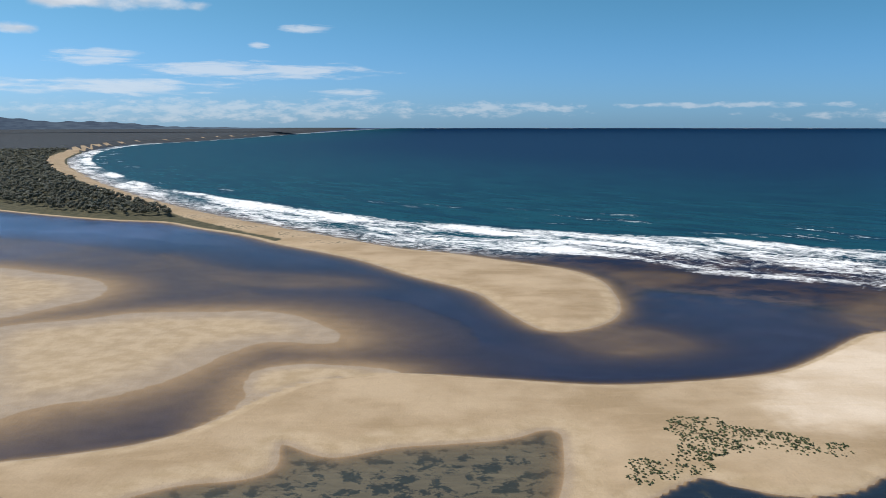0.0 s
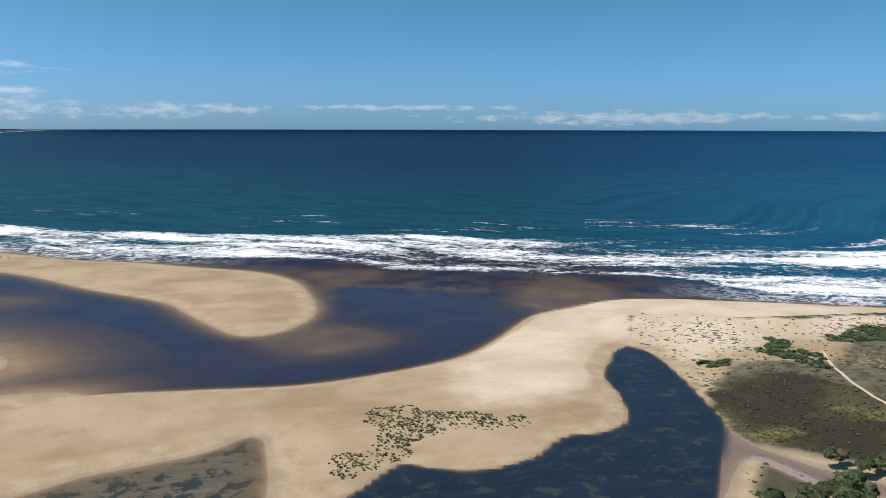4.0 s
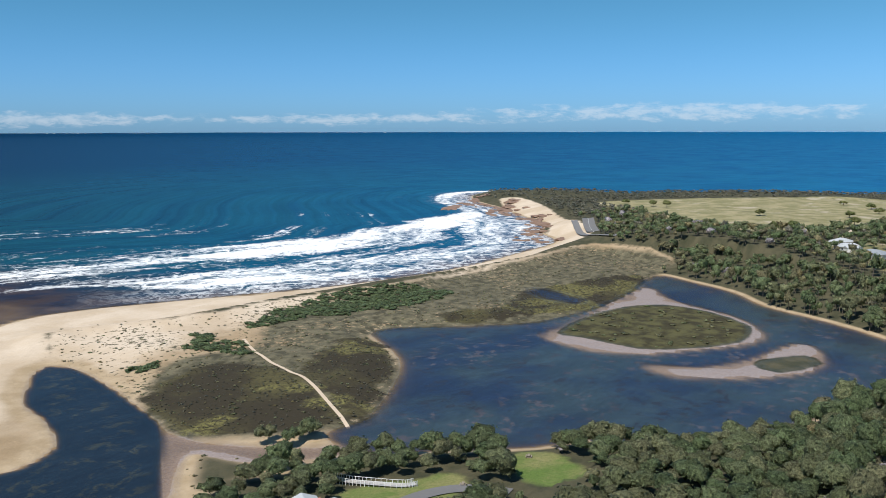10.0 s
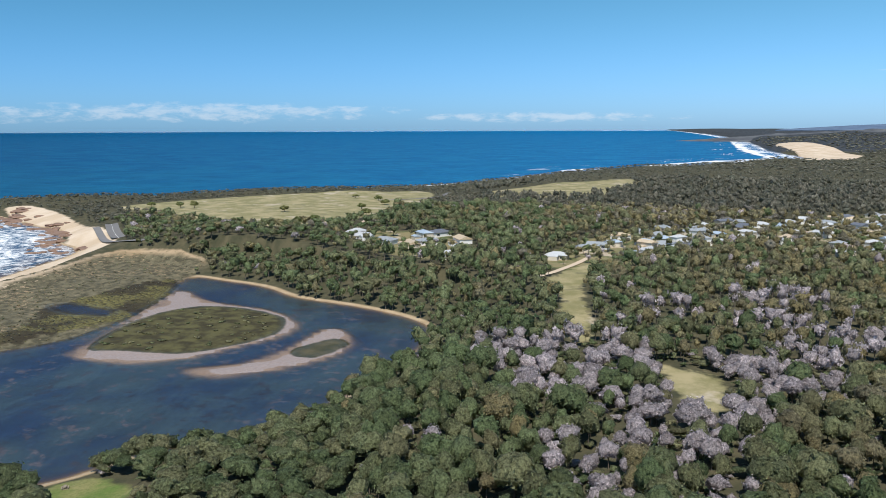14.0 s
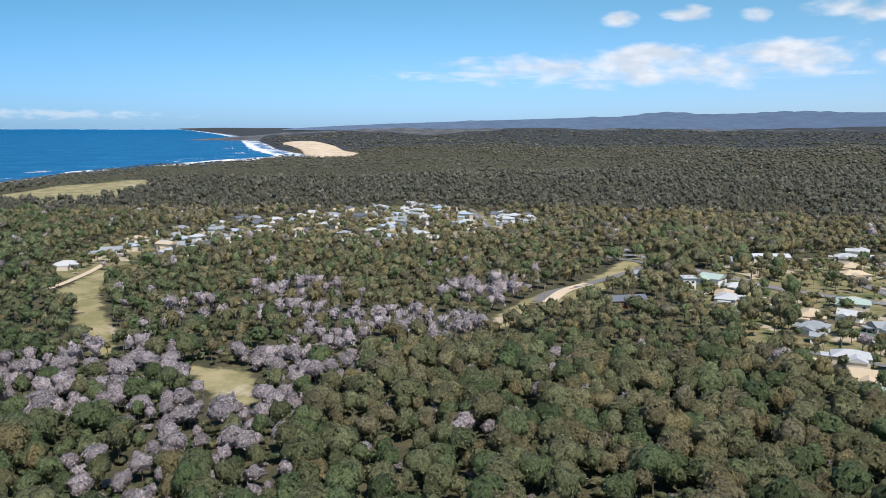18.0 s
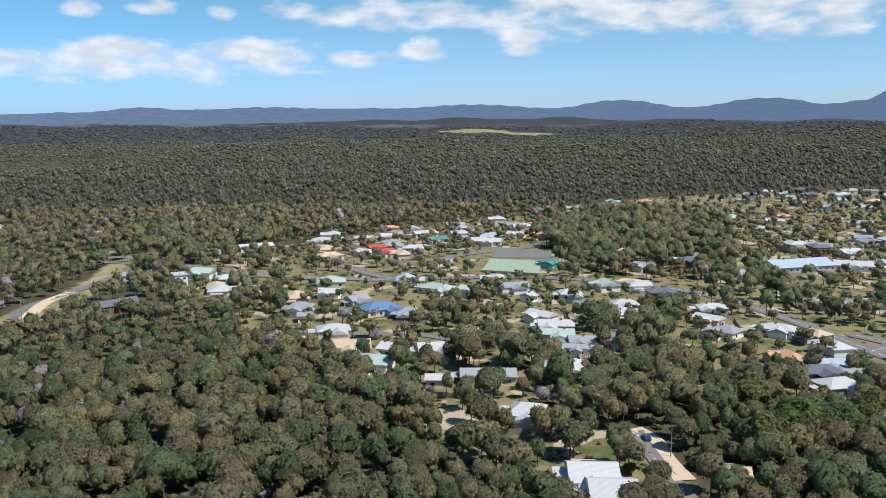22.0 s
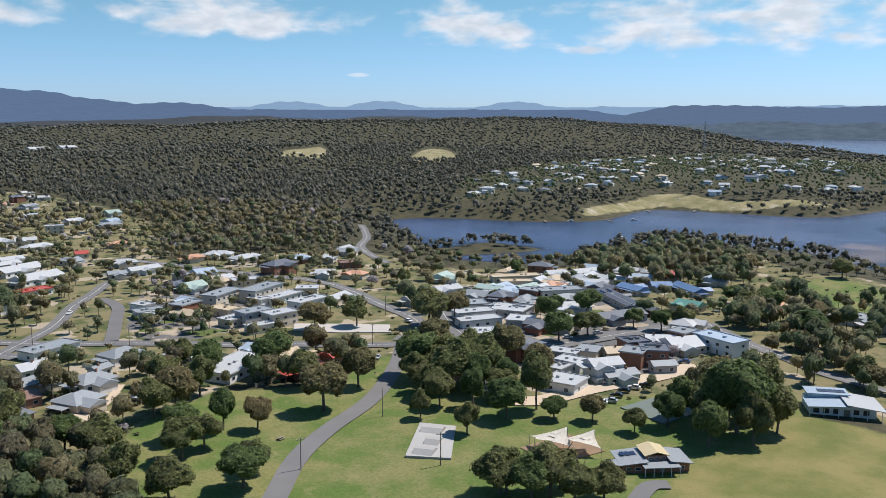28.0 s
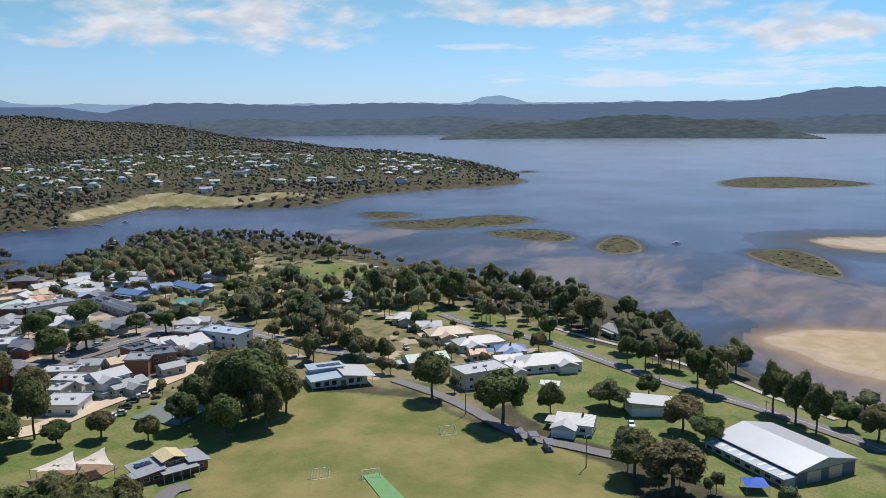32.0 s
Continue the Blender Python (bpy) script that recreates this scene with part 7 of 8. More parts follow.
fence_rng = random.Random(4)
for i, (bx, by, br) in enumerate([b for b in BUILT if 180 < math.hypot(b[0], b[1]) < 460 and b[1] < -180][:46]):
    a = fence_rng.choice((28, 118, -62, 10, 100)) + fence_rng.uniform(-6, 6)
    px, py = bx + (br + 1.5) * math.cos(radians(a + 90)) - 8 * math.cos(radians(a)), by + (br + 1.5) * math.sin(radians(a + 90)) - 8 * math.sin(radians(a))
    if all(line_dist(line, np.array([px, bx + px - bx + 8 * math.cos(radians(a))]), np.array([py, py + 8 * math.sin(radians(a))])).min() > half + 6 for line, half in ROADLINES):
        if i % 3:
            fence(px, py, a, 16.8, TIMBER, "weathered grey timber paling fence between gardens")
        else:
            fence(px, py, a, 14.4, ROOF["palegreen"], "pale green metal sheet fence between gardens")


def power_pole(x, y, turn, h=9.5):
    r = new("power_pole")
    part("pole", tube([(0, 0, -0.8), (0, 0, h)], [0.17, 0.11], 8), TIMBER, r)
    part("crossarm", box_bm(-1.2, 1.2, 0.1, 0.22, h - 0.7, h - 0.55), TIMBER, r)
    for u in (-1.05, -0.4, 0.4, 1.05):
        part("insulator", tube([(u, 0.16, h - 0.55), (u, 0.16, h - 0.33)], 0.05, 6), FRAME, r)
    return placed(tagged(r, "weathered timber power pole with a crossarm", "power pole", "power poles"), x, y, turn)


for i, (x, y) in enumerate([(-86.4, -202.9), (-125.6, -228.1), (-119.6, -326.3), (-43.1, -377.6), (-120.2, -185.5), (-162.7, -303.3), (28.7, -226.8), (50.1, -258.1), (-241.7, -96.8), (-216.5, -51.2),
                            (-302.3, -45.0), (-271.3, -7.7), (331.8, -277.0), (10, -420), (110, -458), (170, -438), (240, -445), (-76, -352), (-30, -300), (60, -290), (-195, -350), (-215, -420), (300, -330)]):
    power_pole(x, y, i * 37)


def boat(x, y, turn, L=6.0):
    r = new("boat")
    bm = bmesh.new()
    rings = []
    for i in range(7):
        u = i / 6
        w = 1.1 * (1 - max(0, u - 0.45) ** 2 * 3.2)
        xx = -L / 2 + L * u
        rings.append([bm.verts.new(p) for p in ((xx, -w, 0.75 + 0.25 * u), (xx, -w * 0.7, 0.0), (xx, 0, -0.25), (xx, w * 0.7, 0.0), (xx, w, 0.75 + 0.25 * u))])
    for a, b in zip(rings, rings[1:]):
        for k in range(4):
            bm.faces.new((a[k], b[k], b[k + 1], a[k + 1]))
        bm.faces.new((a[4], b[4], b[0], a[0]))
    bm.faces.new(rings[0][::-1])
    bm.faces.new(rings[-1])
    bmesh.ops.recalc_face_normals(bm, faces=bm.faces)
    part("hull", bm, PAINTS["white"], r)
    part("cabin", prism([(-0.9, 0.8), (1.2, 0.9), (0.7, 1.9), (-0.8, 1.9)], -0.8, 0.8), GLASS, r)
    part("cabin_roof", box_bm(-1.1, 0.9, -0.9, 0.9, 1.9, 2.0), PAINTS["white"], r)
    r.matrix_basis = Matrix.Translation((x, y, 0.0)) @ Matrix.Rotation(radians(turn), 4, "Z")
    return tagged(r, "small white cabin boat on the lake", "boat", "boats")


for i, (x, y) in enumerate([(-529.2, -525.6), (-581.7, -650.7), (-562.6, -480.8), (-399.5, -468.8), (-575.3, -380.1), (-404.3, -473.7), (-684.2, -92.5), (-600, -420), (-592, -410), (-640, -620)]):
    boat(x, y, 40 + i * 71, 7.0)


def jetty(a, b):
    r = new("jetty")
    a, b = Vector((*a, 0.7)), Vector((*b, 0.7))
    d = (b - a).normalized()
    n = Vector((-d.y, d.x, 0))
    L = (b - a).length
    k = int(L / 1.0)
    plank = box_bm(-0.42, 0.42, -1.2, 1.2, -0.06, 0.06)
    me = bpy.data.meshes.new("plank")
    plank.to_mesh(me)
    plank.free()
    me.materials.append(TIMBER)
    ang = Matrix.Rotation(math.atan2(d.y, d.x), 4, "Z")
    for i in range(k):
        o = new("plank", me)
        o.parent = r
        o.matrix_basis = Matrix.Translation(a + d * (i + 0.5)) @ ang
    for i in range(0, k, 4):
        for s in (-1, 1):
            p = a + d * (i + 0.5) + n * s * 1.1
            part("post", tube([(p.x, p.y, -3), (p.x, p.y, 1.3)], 0.14, 6), TIMBER, r)
    return tagged(r, "weathered timber jetty over the lake", "jetty", "jetties")


for a, b in (((-424, -586), (-446, -565)), ((-618, -638), (-611, -620)), ((-726, -684), (-716, -668)), ((-770, -650), (-756, -640)), ((-560, -668), (-552, -655)), ((-584, -440), (-598, -444)), ((-586, -400), (-600, -402))):
    jetty(a, b)


def mast(x, y, h):
    """A lattice radio mast."""
    r = new("radio_mast")
    w0, w1, n = 3.0, 0.7, 12
    c = [(1, 1), (-1, 1), (-1, -1), (1, -1)]
    for sx, sy in c:
        part("leg", tube([(sx * w0, sy * w0, -2), (sx * w1, sy * w1, h)], 0.28, 5), METAL, r)
    for i in range(n):
        z0, z1 = h * i / n, h * (i + 1) / n
        a0, a1 = w0 + (w1 - w0) * i / n, w0 + (w1 - w0) * (i + 1) / n
        for k in range(4):
            p, q = c[k], c[(k + 1) % 4]
            part("brace", tube([(p[0] * a0, p[1] * a0, z0), (q[0] * a1, q[1] * a1, z1)], 0.14, 4), METAL, r)
    return placed(tagged(r, "tall grey lattice radio mast on the hill", "radio mast"), x, y, 0)


mast(-1503, -1251, 62)


def boardwalk():
    r = new("boardwalk")
    line = spline([(179.3, 141.9), (179.6, 137.0), (181.6, 130.5), (184.9, 122.1), (187.7, 120.1)], False, 6)
    z = float(ground(line[:, 0], line[:, 1]).max()) + 0.5
    pale = plain("silvered_timber", (0.42, 0.40, 0.38), 0.8)
    for i, (p, q) in enumerate(zip(line, line[1:])):
        d = q - p
        L, ang = float(np.hypot(*d)), math.atan2(d[1], d[0])
        m = Matrix.Translation((*(p + q) / 2, z)) @ Matrix.Rotation(ang, 4, "Z")
        o = part("deck", box_bm(-L / 2, L / 2, -1.1, 1.1, -0.12, 0.0), pale, r)
        o.matrix_basis = m
        for s in (-1, 1):
            o = part("rail", box_bm(-L / 2, L / 2, s * 1.1 - 0.05, s * 1.1 + 0.05, 0.95, 1.05), FRAME, r)
            o.matrix_basis = m
            o = part("post", box_bm(-0.06, 0.06, s * 1.1 - 0.06, s * 1.1 + 0.06, -1.5, 0.95), FRAME, r)
            o.matrix_basis = m
    return tagged(r, "silvered timber boardwalk with white rails above the lagoon", "boardwalk")


boardwalk()
for x, y in ((-151.6, -157.3), (221, 101), (-90, -226), (193, 108)):
    r = new("picnic_table")
    part("tabletop", box_bm(-1.0, 1.0, -0.4, 0.4, 0.70, 0.76), TIMBER, r)
    for s in (-1, 1):
        part("bench", box_bm(-1.0, 1.0, s * 0.8 - 0.15, s * 0.8 + 0.15, 0.42, 0.47), TIMBER, r)
        part("leg", box_bm(s * 0.7 - 0.05, s * 0.7 + 0.05, -0.8, 0.8, 0.0, 0.42), TIMBER, r)
        part("upright", box_bm(s * 0.7 - 0.05, s * 0.7 + 0.05, -0.1, 0.1, 0.42, 0.7), TIMBER, r)
    placed(tagged(r, "weathered timber picnic table on the lawn", "picnic table", "picnic tables"), x, y, 20)
r = new("marquee")
bm = bmesh.new()
top = bm.verts.new((0, 0, 3.6))
ring = [bm.verts.new(p) for p in ((-3, -3, 2.2), (3, -3, 2.2), (3, 3, 2.2), (-3, 3, 2.2))]
for i in range(4):
    bm.faces.new((ring[i], ring[(i + 1) % 4], top))
part("canopy", bm, plain("blue_canvas", (0.01, 0.10, 0.55), 0.7), r)
for sx in (-2.9, 2.9):
    for sy in (-2.9, 2.9):
        part("leg", tube([(sx, sy, 0), (sx, sy, 2.25)], 0.05, 6), METAL, r)
placed(tagged(r, "bright blue marquee beside the sports hall", "marquee"), -222, -8, 20)

# ---- planting ----
for px, py, hh in ((905, 300, 6), (880, 262, 7), (868, 244, 8), (800, 140, 6), (770, 60, 7), (840, 70, 6), (905, 50, 6), (950, 60, 7), (720, 100, 6), (690, 110, 7), (1000, 90, 5)):
    plant(px, py, hh, 10, "olive")
plant(-200, -318, 18, 18, "olive")
plant(-215, -319, 16, 14, "brown")
plant(-153, -339, 14, 15, "brown")
plant(-172, -336, 13, 13, "olive")
plant(-113, -289, 17, 17, "green")
plant(-112, -243, 17, 17, "brown")
plant(-117, -269, 14, 13, "olive")
plant(-78, -242, 13, 10, "green")
plant(-87, -237, 11, 10, "brown")
plant(-61, -226, 13, 13, "olive")
plant(-71, -266, 16, 14, "brown")
plant(-75, -208, 10, 10, "olive")
plant(-74, -292, 13, 14, "olive")
plant(-92, -299, 14, 13, "green")
plant(-133, -259, 15, 14, "brown")
plant(-135, -220, 10, 7, "olive")
plant(-160, -240, 18, 20, "olive")
plant(-158, -259, 18, 18, "green")
plant(-172, -237, 18, 18, "olive")
plant(-179, -281, 15, 16, "brown")
plant(-196, -255, 16, 16, "brown")
plant(-171, -206, 20, 12, "olive")
plant(-139, -200, 10, 9, "olive")
plant(-157, -204, 14, 14, "green")
plant(-123, -162, 12, 14, "olive")
plant(-133, -154, 15, 15, "olive")
plant(-208, -156, 23, 21, "green")
plant(-234, -167, 18, 16, "olive")
plant(-223, -176, 18, 16, "brown")
plant(-250, -267, 12, 16, "olive")
plant(-234, -268, 14, 14, "green")
plant(-292, -251, 12, 12, "olive")
plant(-285, -257, 11, 12, "green")
plant(-328, -242, 12, 14, "olive")
plant(-287, -164, 12, 12, "olive")
plant(-271, -142, 7, 6, "brown")
plant(-242, -412, 10, 8, "olive")
plant(-312, -398, 12, 8, "green")
plant(-367, -260, 13, 15, "olive")
plant(-366, -281, 10, 13, "green")
plant(-183, -174, 8, 8, "olive")
plant(-179, -188, 9, 10, "brown")
plant(-170, -196, 8, 10, "green")
plant(-252, -113, 17, 15, "olive")
plant(-238, -83, 18, 19, "green")
plant(-254, -72, 11, 9, "olive")
plant(-269, -56, 10, 14, "olive")
plant(-285, -46, 9, 9, "green")
plant(-257, -31, 12, 14, "brown")
plant(-216, -38, 14, 15, "olive")
plant(-209, -27, 15, 19, "brown")
plant(-304, -32, 16, 11, "green")
plant(-300, -26, 13, 10, "olive")
plant(-335, -21, 14, 12, "olive")
plant(-288, -6, 17, 12, "olive")
plant(-280, 1, 18, 12, "olive")
plant(-274, 7, 15, 10, "olive")
plant(-324, -61, 12, 9, "green")
plant(-319, -53, 13, 9, "green")
plant(-378, -202, 20, 15, "olive")
plant(-384, -186, 19, 14, "green")
plant(-393, -164, 20, 16, "green")
plant(-420, -152, 18, 12, "olive")
plant(-427, -135, 17, 11, "brown")
plant(-390, -103, 18, 16, "olive")
plant(-370, -87, 18, 16, "brown")
plant(-346, -99, 12, 10, "green")
plant(-326, -98, 9, 8, "brown")
plant(-419, -358, 14, 16, "brown")
plant(-425, -400, 13, 14, "olive")
plant(-453, -339, 13, 15, "brown")
plant(-489, -296, 13, 14, "olive")
plant(-407, -77, 12, 11, "green")
plant(-370, -65, 10, 9, "green")
plant(-384, -56, 12, 10, "olive")
plant(-284, 16, 9, 10, "green")
plant(-274, 24, 12, 12, "brown")
plant(-359, -252, 14, 15, "green")
plant(-333, -215, 14, 16, "green")
plant(-354, -263, 12, 14, "olive")
plant(-278, -297, 14, 16, "green")
plant(-249, -292, 15, 15, "green")
plant(-192, -230, 15, 14, "brown")
plant(-285, -158, 10, 12, "brown")
plant(-296, -175, 8, 9, "brown")
plant(-313, -208, 8, 9, "olive")
plant(-279, -268, 10, 10, "green")
plant(-343, -160, 9, 9, "green")
plant(-288, -150, 9, 9, "olive")
plant(-250, -23, 9, 12, "green")
plant(-357, -21, 9, 9, "brown")
plant(-3, -244, 17, 16, "green")
plant(-13, -248, 16, 16, "green")
plant(4, -232, 15, 15, "olive")
plant(12, -272, 14, 14, "olive")
plant(-22, -268, 14, 14, "olive")
plant(-34, -245, 12, 12, "green")
plant(-42, -235, 13, 13, "olive")
plant(-63, -263, 13, 13, "olive")
plant(-65, -241, 12, 12, "green")
plant(-69, -231, 11, 11, "olive")
plant(-123, -309, 13, 14, "olive")
plant(-42, -214, 13, 13, "olive")
plant(-51, -202, 12, 12, "olive")
plant(-69, -200, 12, 14, "green")
plant(-82, -278, 14, 13, "olive")
plant(-86, -313, 12, 11, "olive")
# dense clumps of old gums round the park
for zone, count, tall in (("CLUMP1", 15, 14), ("CLUMP2", 6, 12), ("CLUMP3", 9, 15)):
    p = S[zone]
    lo, hi = p.min(0), p.max(0)
    got = []
    for u, v in rng.uniform(0, 1, (400, 2)):
        a, b = lo + (hi - lo) * (u, v)
        if len(got) < count and inside(p, np.array([a]), np.array([b]))[0] and all((a - c) ** 2 + (b - d) ** 2 > 30 for c, d in got):
            got.append((a, b))
            plant(a, b, tall * rng.uniform(0.75, 1.1), rng.uniform(9, 13), "olive" if rng.uniform() < 0.75 else "green")
x, y, z = forest_spots(118, 335, 84, 212, 5.7, 0.36)
tones = tone_at(x, y)
near = np.argsort(np.hypot(x, y))
for i in near[:150]:
    t = tones[i]
    kind = "dead" if t > 0.9 else "green" if t < 0.40 else "olive" if t < 0.66 else "brown"
    if rng.uniform() < 0.03 and kind == "green":
        kind = "bright"
    plant(x[i], y[i], rng.uniform(9, 14) * (0.75 if kind == "dead" else 1), rng.uniform(7.5, 11.5), kind, z[i])
rest = near[150:]
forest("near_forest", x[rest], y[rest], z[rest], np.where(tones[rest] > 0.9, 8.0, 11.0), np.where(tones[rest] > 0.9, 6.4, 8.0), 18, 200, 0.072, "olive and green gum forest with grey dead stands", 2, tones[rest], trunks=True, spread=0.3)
# low growth that fills the gaps under the trees
x, y, z = forest_spots(118, 350, 60, 210, 5.2, 0.25)
forest("undergrowth", x, y, z - 0.8, 4.2, 5.8, 5, 10, 0.12, "dense green undergrowth beneath the gum trees", 2, np.where(rng.uniform(0, 1, len(x)) < 0.1, rng.uniform(0.93, 1, len(x)), rng.uniform(0, 0.6, len(x))), "undergrowth")
x, y, z = forest_spots(150, 300, 38, 84, 5.2)
near = np.argsort(np.hypot(x, y))
for i in near[:46]:
    plant(x[i], y[i], rng.uniform(6, 9), rng.uniform(8, 11), "green" if rng.uniform() < 0.6 else "olive", z[i])
rest = near[46:]
forest("lagoon_trees", x[rest], y[rest], z[rest], 7.5, 7.6, 16, 150, 0.08, "dense green trees above the lagoon shore", 2, rng.uniform(0.05, 0.5, len(rest)))
for kind in PROTO:
    for i, p in enumerate(PROTO[kind]):
        if (kind, i) not in used_proto:
            for o in (*p.children_recursive, p):
                bpy.data.objects.remove(o)

x, y, z = forest_spots(335, 840, 60, 206, 6.2, 0.46)
low = (x > 560) & (y > 40) | (best(["TOWN1", "TOWN4", "TOWN2", "TOWN2B"], x, y) > 0)
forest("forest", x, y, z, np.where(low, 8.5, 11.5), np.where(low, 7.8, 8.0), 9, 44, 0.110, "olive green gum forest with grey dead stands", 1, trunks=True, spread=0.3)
x, y, z = forest_spots(200, 620, 206, 275, 8.5, 0.56, None, 0.60)
forest("town_trees", x, y, z, 8.0, 7.0, 16, 120, 0.085, "scattered garden trees between the houses", 2, category="trees", trunks=True)
for zone in BELTS:
    p = S[zone]
    lo, hi = p.min(0), p.max(0)
    m = max(4, int((hi - lo).prod() / 105))
    x, y = rng.uniform(lo[0], hi[0], m), rng.uniform(lo[1], hi[1], m)
    ok = inside(p, x, y) & (sdf(MAIN, x, y) > 4)
    for bx, by, br in BUILT:
        ok &= (x - bx) ** 2 + (y - by) ** 2 > max(br - 2.0, 3.0) ** 2
    for line, half in ROADLINES:
        ok &= line_dist(line, x, y) > half + 2.0
    x, y = x[ok], y[ok]
    if len(x):
        forest("tree_belt", x, y, ground(x, y), 12.5, 8.4, 16, 120, 0.085, "belt of tall dark gum trees among the houses", 2, rng.uniform(0.1, 0.72, len(x)), category="trees", trunks=True)
x, y, z = forest_spots(620, 1750, 206, 256, 8.8, 0.66)
in_town = sdf(S["NHOMES"], x, y, 20) > 0
forest("hillside_forest", x[~in_town], y[~in_town], z[~in_town], 10.5, 9.4, 6, 13, 0.18, "dark gum forest on the hillside across the lake", 1, rng.uniform(0, 1, int((~in_town).sum())), mat=BURNT)
forest("hillside_trees", x[in_town], y[in_town], z[in_town], 7.5, 7.2, 6, 16, 0.17, "green garden trees between houses across the lake", 1, rng.uniform(0.0, 0.6, int(in_town.sum())), category="trees")
for r0, r1, gap, skin, sprays in ((840, 1200, 8.6, 1, 14), (1200, 1750, 10.6, 1, 7)):
    x, y, z = forest_spots(r0, r1, 60, 206, gap, 0.25)
    low = (x > 560) & (y > -60) | (x > 1250) & (y > -1500)
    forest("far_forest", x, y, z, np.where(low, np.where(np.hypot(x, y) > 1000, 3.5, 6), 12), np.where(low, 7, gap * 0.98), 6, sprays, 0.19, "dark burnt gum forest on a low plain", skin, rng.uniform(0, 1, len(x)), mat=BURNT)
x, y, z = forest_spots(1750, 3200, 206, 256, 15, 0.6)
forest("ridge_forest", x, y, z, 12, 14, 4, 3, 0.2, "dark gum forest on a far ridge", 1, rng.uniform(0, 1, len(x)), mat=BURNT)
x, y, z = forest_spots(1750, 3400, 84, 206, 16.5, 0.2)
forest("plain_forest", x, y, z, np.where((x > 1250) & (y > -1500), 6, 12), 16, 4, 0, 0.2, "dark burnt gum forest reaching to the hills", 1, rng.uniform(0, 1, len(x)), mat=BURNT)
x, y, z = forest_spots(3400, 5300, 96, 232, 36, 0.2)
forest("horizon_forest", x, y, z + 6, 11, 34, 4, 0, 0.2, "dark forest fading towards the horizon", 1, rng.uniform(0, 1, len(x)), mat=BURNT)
# forest on the northern shore behind the beach
n = 11500
y = 700 + 2600 * rng.uniform(0, 1, n) ** 1.8
x = -y * rng.uniform(0.25, 0.62, n)
q = sdf(SPITLAND, x, y, 50)
ok = (q > 18) & (line_dist(spline(SPIT[:20], False), x, y) > 45 + np.clip(900 - y, 0, 200) * 0.6)
x, y = x[ok], y[ok]
forest("shore_forest", x, y, ground(x, y), 9, np.clip(y / 90, 9, 22), 5, 12, 0.17, "dark coastal forest behind a long beach", 1, rng.uniform(0.0, 0.4, len(x)), mat=BURNT)


def scrub(name, zones, gap, height, width, n, tones, label, share=1.0, clumps=3, mat=None):
    """Low plants in patches."""
    X, Y = [], []
    for zone in zones:
        p = S[zone]
        lo, hi = p.min(0), p.max(0)
        m = int((hi - lo).prod() / gap ** 2)
        x, y = rng.uniform(lo[0], hi[0], m), rng.uniform(lo[1], hi[1], m)
        ok = (sdf(p, x, y) + 5 * wobble(x, y, 9, 3.0) > 0) & (rng.uniform(0, 1, m) < share)
        X.append(x[ok])
        Y.append(y[ok])
    x, y = np.concatenate(X), np.concatenate(Y)
    z = ground(x, y)
    ok = z > 0.25
    if name == "beach_plants":
        ok &= wobble(x, y, 7, 5.0) + 0.7 * wobble(x, y, 2.6, 1.0) > rng.uniform(-0.9, 0.35, len(x))
    if name == "garden_shrubs":
        for bx, by, br in BUILT:
            ok &= (x - bx) ** 2 + (y - by) ** 2 > max(br - 4, 1) ** 2
        for line, half in ROADLINES:
            ok &= line_dist(line, x, y) > half + 1.5
    x, y, z = x[ok], y[ok], z[ok]
    return forest(name, x, y, z - 0.36 * height, height, width, 2 + clumps, n, 0.2, label, 2 if clumps > 1 else 1, rng.uniform(*tones, len(x)), "scrub", mat=mat)


scrub("coast_scrub", ["SCRUB1", "SCRUB2", "SCRUB3"], 2.0, 1.8, 5.0, 9, (0.0, 0.12), "dense dark green coastal scrub on the dunes")
scrub("garden_shrubs", ["TOWN1", "TOWN4", "NEARHOMES", "SHOPS", "SHOPS2"], 8.0, 2.2, 3.2, 12, (0.0, 0.75), "garden shrubs and hedges between the houses", 0.55, 2)
scrub("beach_plants", ["BUSHES"], 0.75, 0.8, 1.5, 9, (0.05, 0.42), "low green succulent plants on dry sand", 0.62, 1)
scrub("dune_tussocks", ["DUNE", "SANDY"], 4.0, 0.8, 1.9, 6, (0.30, 0.80), "scattered dune bushes and tussocks", 0.5, 2)
scrub("heath", ["MARSH", "MARSH2", "MARSH3"], 2.1, 0.7, 1.5, 6, (0.0, 1.0), "low dark saltmarsh shrubs", 0.6, 1, BURNT)
scrub("isle_plants", ["ISLE1", "NISLE0", "NISLE1", "NISLE2", "NISLE3", "NISLE4", "NISLE5", "NISLE6"], 6.0, 1.3, 4.0, 6, (0.2, 0.6), "low saltmarsh plants on the islets", 0.5, 2)

road("dirt", 1.5, PATH)

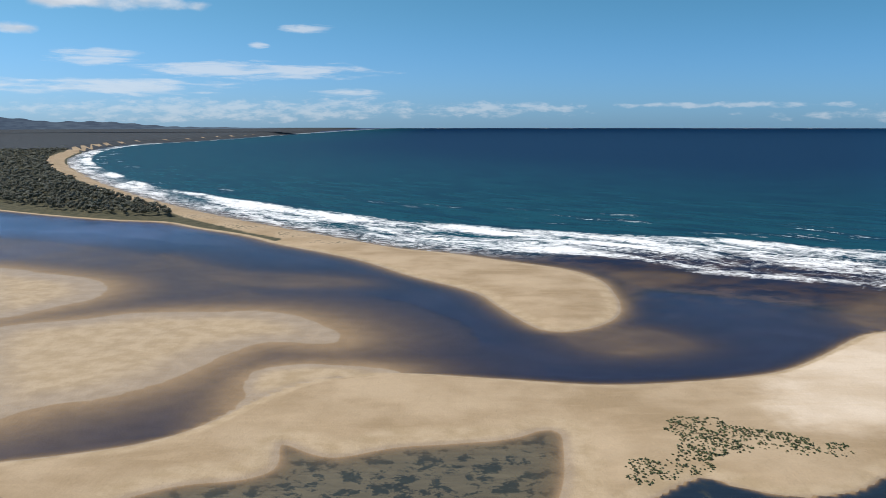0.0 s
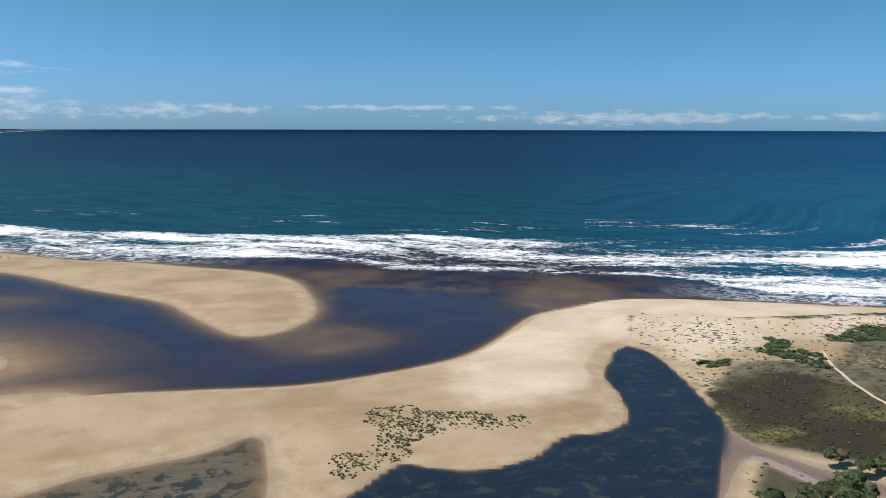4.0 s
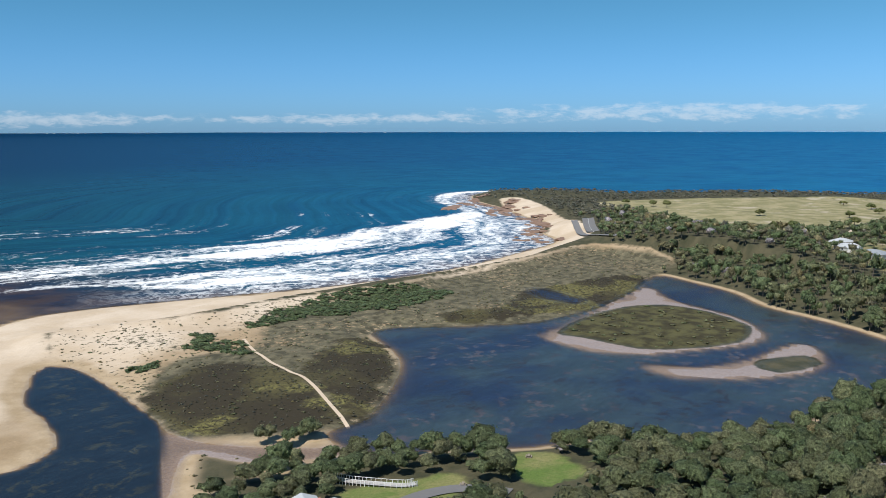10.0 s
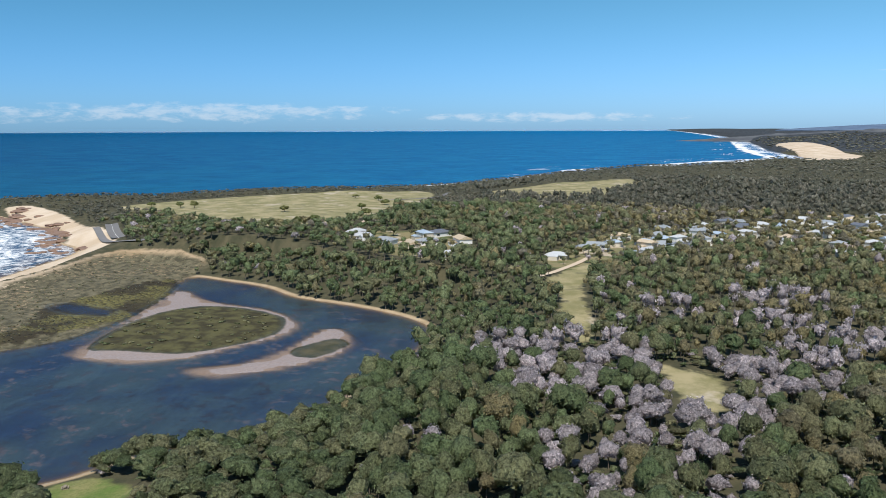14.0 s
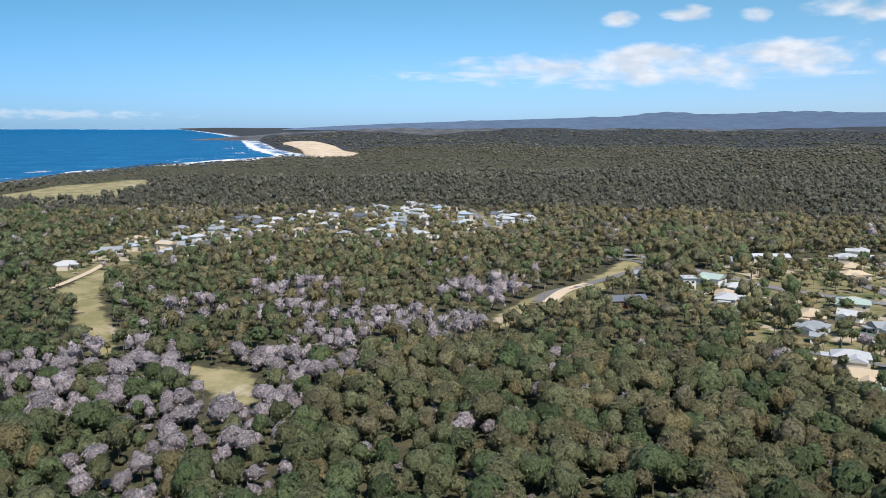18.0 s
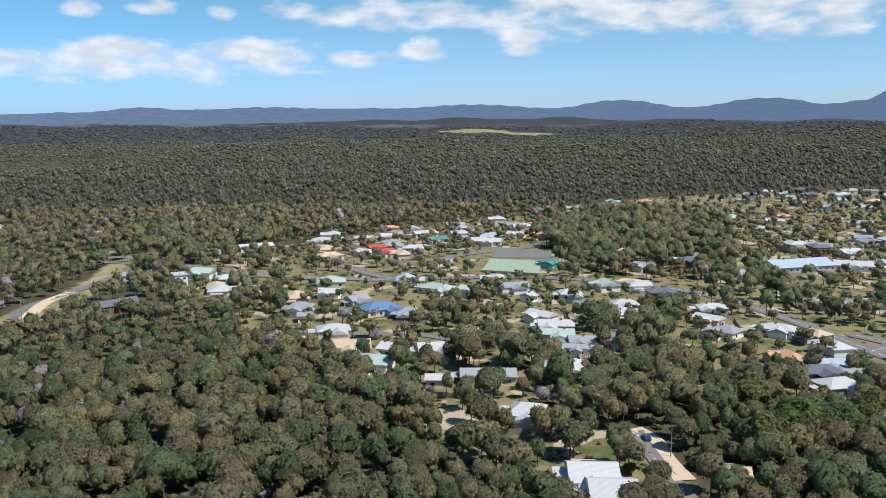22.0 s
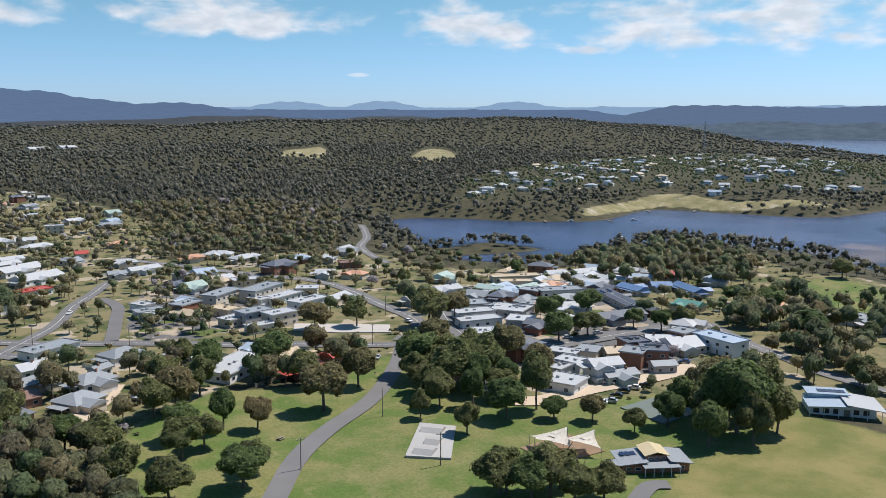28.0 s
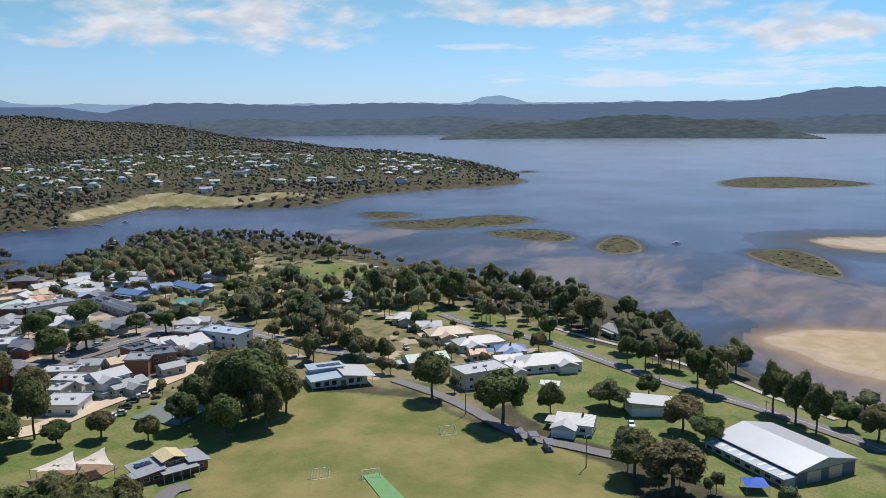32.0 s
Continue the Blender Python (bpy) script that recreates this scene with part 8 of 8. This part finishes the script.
# ---- rocks at the point ----
ROCKM = plain("red_rock", (0.20, 0.125, 0.085), 0.85, 0, 0.3, 0.4)
rock_line = spline([(690, 292), (742, 330), (812, 352), (870, 410), (945, 475), (1010, 548)], False, 8)
for i in range(70):
    p = rock_line[int(rng.integers(0, len(rock_line)))] + rng.normal(size=2) * (9, 9) + (rng.uniform(-14, 2), rng.uniform(0, 14))
    bm = bmesh.new()
    bmesh.ops.create_icosphere(bm, subdivisions=2, radius=1.0)
    s = Vector((rng.uniform(2.5, 8), rng.uniform(2, 5), rng.uniform(0.8, 1.9)))
    for v in bm.verts:
        k = 1 + 0.45 * noise.noise(v.co * 1.3 + Vector((i * 3.1, 0, 0)))
        v.co = Vector((v.co.x * s.x, v.co.y * s.y, v.co.z * s.z)) * k
    me = bpy.data.meshes.new("rock")
    bm.to_mesh(me)
    bm.free()
    me.materials.append(ROCKM)
    ob = new("rock", me)
    h = float(ground(p[:1], p[1:])[0])
    ob.matrix_basis = Matrix.Translation((p[0], p[1], max(h, -0.3))) @ Matrix.Rotation(rng.uniform(0, 3), 4, "Z")
    tagged(ob, "rough red-brown shore rock washed by surf", "rock", "rocks at the point")

# a low rock shelf that runs out from the point into the surf
for a, b, count in (((880, 518), (1060, 562), 24), ((858, 448), (985, 474), 22), ((790, 340), (865, 395), 14)):
    for i in range(count):
        k = rng.uniform(0, 1)
        px, py = a[0] + (b[0] - a[0]) * k + rng.normal() * 6, a[1] + (b[1] - a[1]) * k + rng.normal() * 6
        bm = bmesh.new()
        bmesh.ops.create_icosphere(bm, subdivisions=2, radius=1.0)
        s = Vector((rng.uniform(5, 15), rng.uniform(3, 8), rng.uniform(1.0, 2.2)))
        for v in bm.verts:
            q = 1 + 0.5 * noise.noise(v.co * 1.5 + Vector((i * 2.7 + a[0], 0, 0)))
            v.co = Vector((v.co.x * s.x * q, v.co.y * s.y * q, min(v.co.z * q, 0.6) * s.z))
        me = bpy.data.meshes.new("rock")
        bm.to_mesh(me)
        bm.free()
        me.materials.append(ROCKM)
        ob = new("rock", me)
        ob.matrix_basis = Matrix.Translation((px, py, max(float(ground(np.array([px]), np.array([py]))[0]), -0.2))) @ Matrix.Rotation(0.4 + rng.normal() * 0.3, 4, "Z")
        tagged(ob, "flat red-brown rock shelf washed by surf", "rock", "rocks at the point")

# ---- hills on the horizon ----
def hills(name, D, a0, a1, base, bumps, col, haze_glow, label, seed, fade0, fade1, foot=-0.33):
    """A far range: smooth bumps in a line, seen as one blue silhouette, the blue being painted haze."""
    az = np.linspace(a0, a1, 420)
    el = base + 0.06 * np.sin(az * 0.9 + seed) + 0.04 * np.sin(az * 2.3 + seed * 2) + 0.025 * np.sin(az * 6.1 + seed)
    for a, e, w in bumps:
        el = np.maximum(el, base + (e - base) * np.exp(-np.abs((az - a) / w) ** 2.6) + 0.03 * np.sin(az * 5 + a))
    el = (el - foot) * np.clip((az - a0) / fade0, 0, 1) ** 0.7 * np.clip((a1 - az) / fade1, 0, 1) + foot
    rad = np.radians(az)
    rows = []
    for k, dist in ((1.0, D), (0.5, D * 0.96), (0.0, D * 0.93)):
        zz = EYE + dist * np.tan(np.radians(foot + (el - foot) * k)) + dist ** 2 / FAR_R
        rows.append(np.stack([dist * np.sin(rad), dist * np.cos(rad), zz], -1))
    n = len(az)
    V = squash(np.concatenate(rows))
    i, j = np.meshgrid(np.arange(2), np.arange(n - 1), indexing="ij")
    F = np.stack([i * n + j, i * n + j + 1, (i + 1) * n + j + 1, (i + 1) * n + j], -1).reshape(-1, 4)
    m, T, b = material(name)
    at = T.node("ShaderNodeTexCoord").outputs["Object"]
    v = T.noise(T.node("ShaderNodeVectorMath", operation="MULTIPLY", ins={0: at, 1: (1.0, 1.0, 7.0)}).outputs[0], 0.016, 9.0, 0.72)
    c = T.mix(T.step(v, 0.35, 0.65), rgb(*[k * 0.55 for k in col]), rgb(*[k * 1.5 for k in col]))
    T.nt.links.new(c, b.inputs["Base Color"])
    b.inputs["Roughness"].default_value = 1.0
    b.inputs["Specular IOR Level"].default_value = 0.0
    # distance haze put in as an even blue emission over the whole range
    b.inputs["Emission Color"].default_value = rgb(*haze_glow)
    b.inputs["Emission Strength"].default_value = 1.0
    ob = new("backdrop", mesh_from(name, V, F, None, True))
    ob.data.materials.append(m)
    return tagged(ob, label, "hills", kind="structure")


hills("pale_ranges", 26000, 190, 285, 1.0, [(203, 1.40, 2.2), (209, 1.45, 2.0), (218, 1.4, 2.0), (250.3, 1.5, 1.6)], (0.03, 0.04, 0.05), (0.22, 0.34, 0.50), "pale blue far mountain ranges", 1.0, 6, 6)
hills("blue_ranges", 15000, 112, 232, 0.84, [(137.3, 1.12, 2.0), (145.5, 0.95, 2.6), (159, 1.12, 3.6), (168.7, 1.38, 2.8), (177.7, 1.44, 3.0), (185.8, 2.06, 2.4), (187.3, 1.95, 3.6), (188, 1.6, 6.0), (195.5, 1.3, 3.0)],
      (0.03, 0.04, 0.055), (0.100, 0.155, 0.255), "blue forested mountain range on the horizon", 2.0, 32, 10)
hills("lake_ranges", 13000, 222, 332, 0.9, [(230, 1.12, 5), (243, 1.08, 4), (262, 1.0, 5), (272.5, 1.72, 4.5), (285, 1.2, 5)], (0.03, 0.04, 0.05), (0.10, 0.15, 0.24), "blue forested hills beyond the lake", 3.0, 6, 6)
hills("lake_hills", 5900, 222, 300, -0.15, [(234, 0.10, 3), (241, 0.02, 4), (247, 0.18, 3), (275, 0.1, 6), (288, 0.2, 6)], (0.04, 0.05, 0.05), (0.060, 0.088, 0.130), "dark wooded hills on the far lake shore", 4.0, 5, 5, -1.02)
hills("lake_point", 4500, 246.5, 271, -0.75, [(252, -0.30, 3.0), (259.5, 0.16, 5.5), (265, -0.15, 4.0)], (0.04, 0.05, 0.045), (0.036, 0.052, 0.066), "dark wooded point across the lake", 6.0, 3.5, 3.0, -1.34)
# added rise in haze-coloured emission that hides the flat far ground
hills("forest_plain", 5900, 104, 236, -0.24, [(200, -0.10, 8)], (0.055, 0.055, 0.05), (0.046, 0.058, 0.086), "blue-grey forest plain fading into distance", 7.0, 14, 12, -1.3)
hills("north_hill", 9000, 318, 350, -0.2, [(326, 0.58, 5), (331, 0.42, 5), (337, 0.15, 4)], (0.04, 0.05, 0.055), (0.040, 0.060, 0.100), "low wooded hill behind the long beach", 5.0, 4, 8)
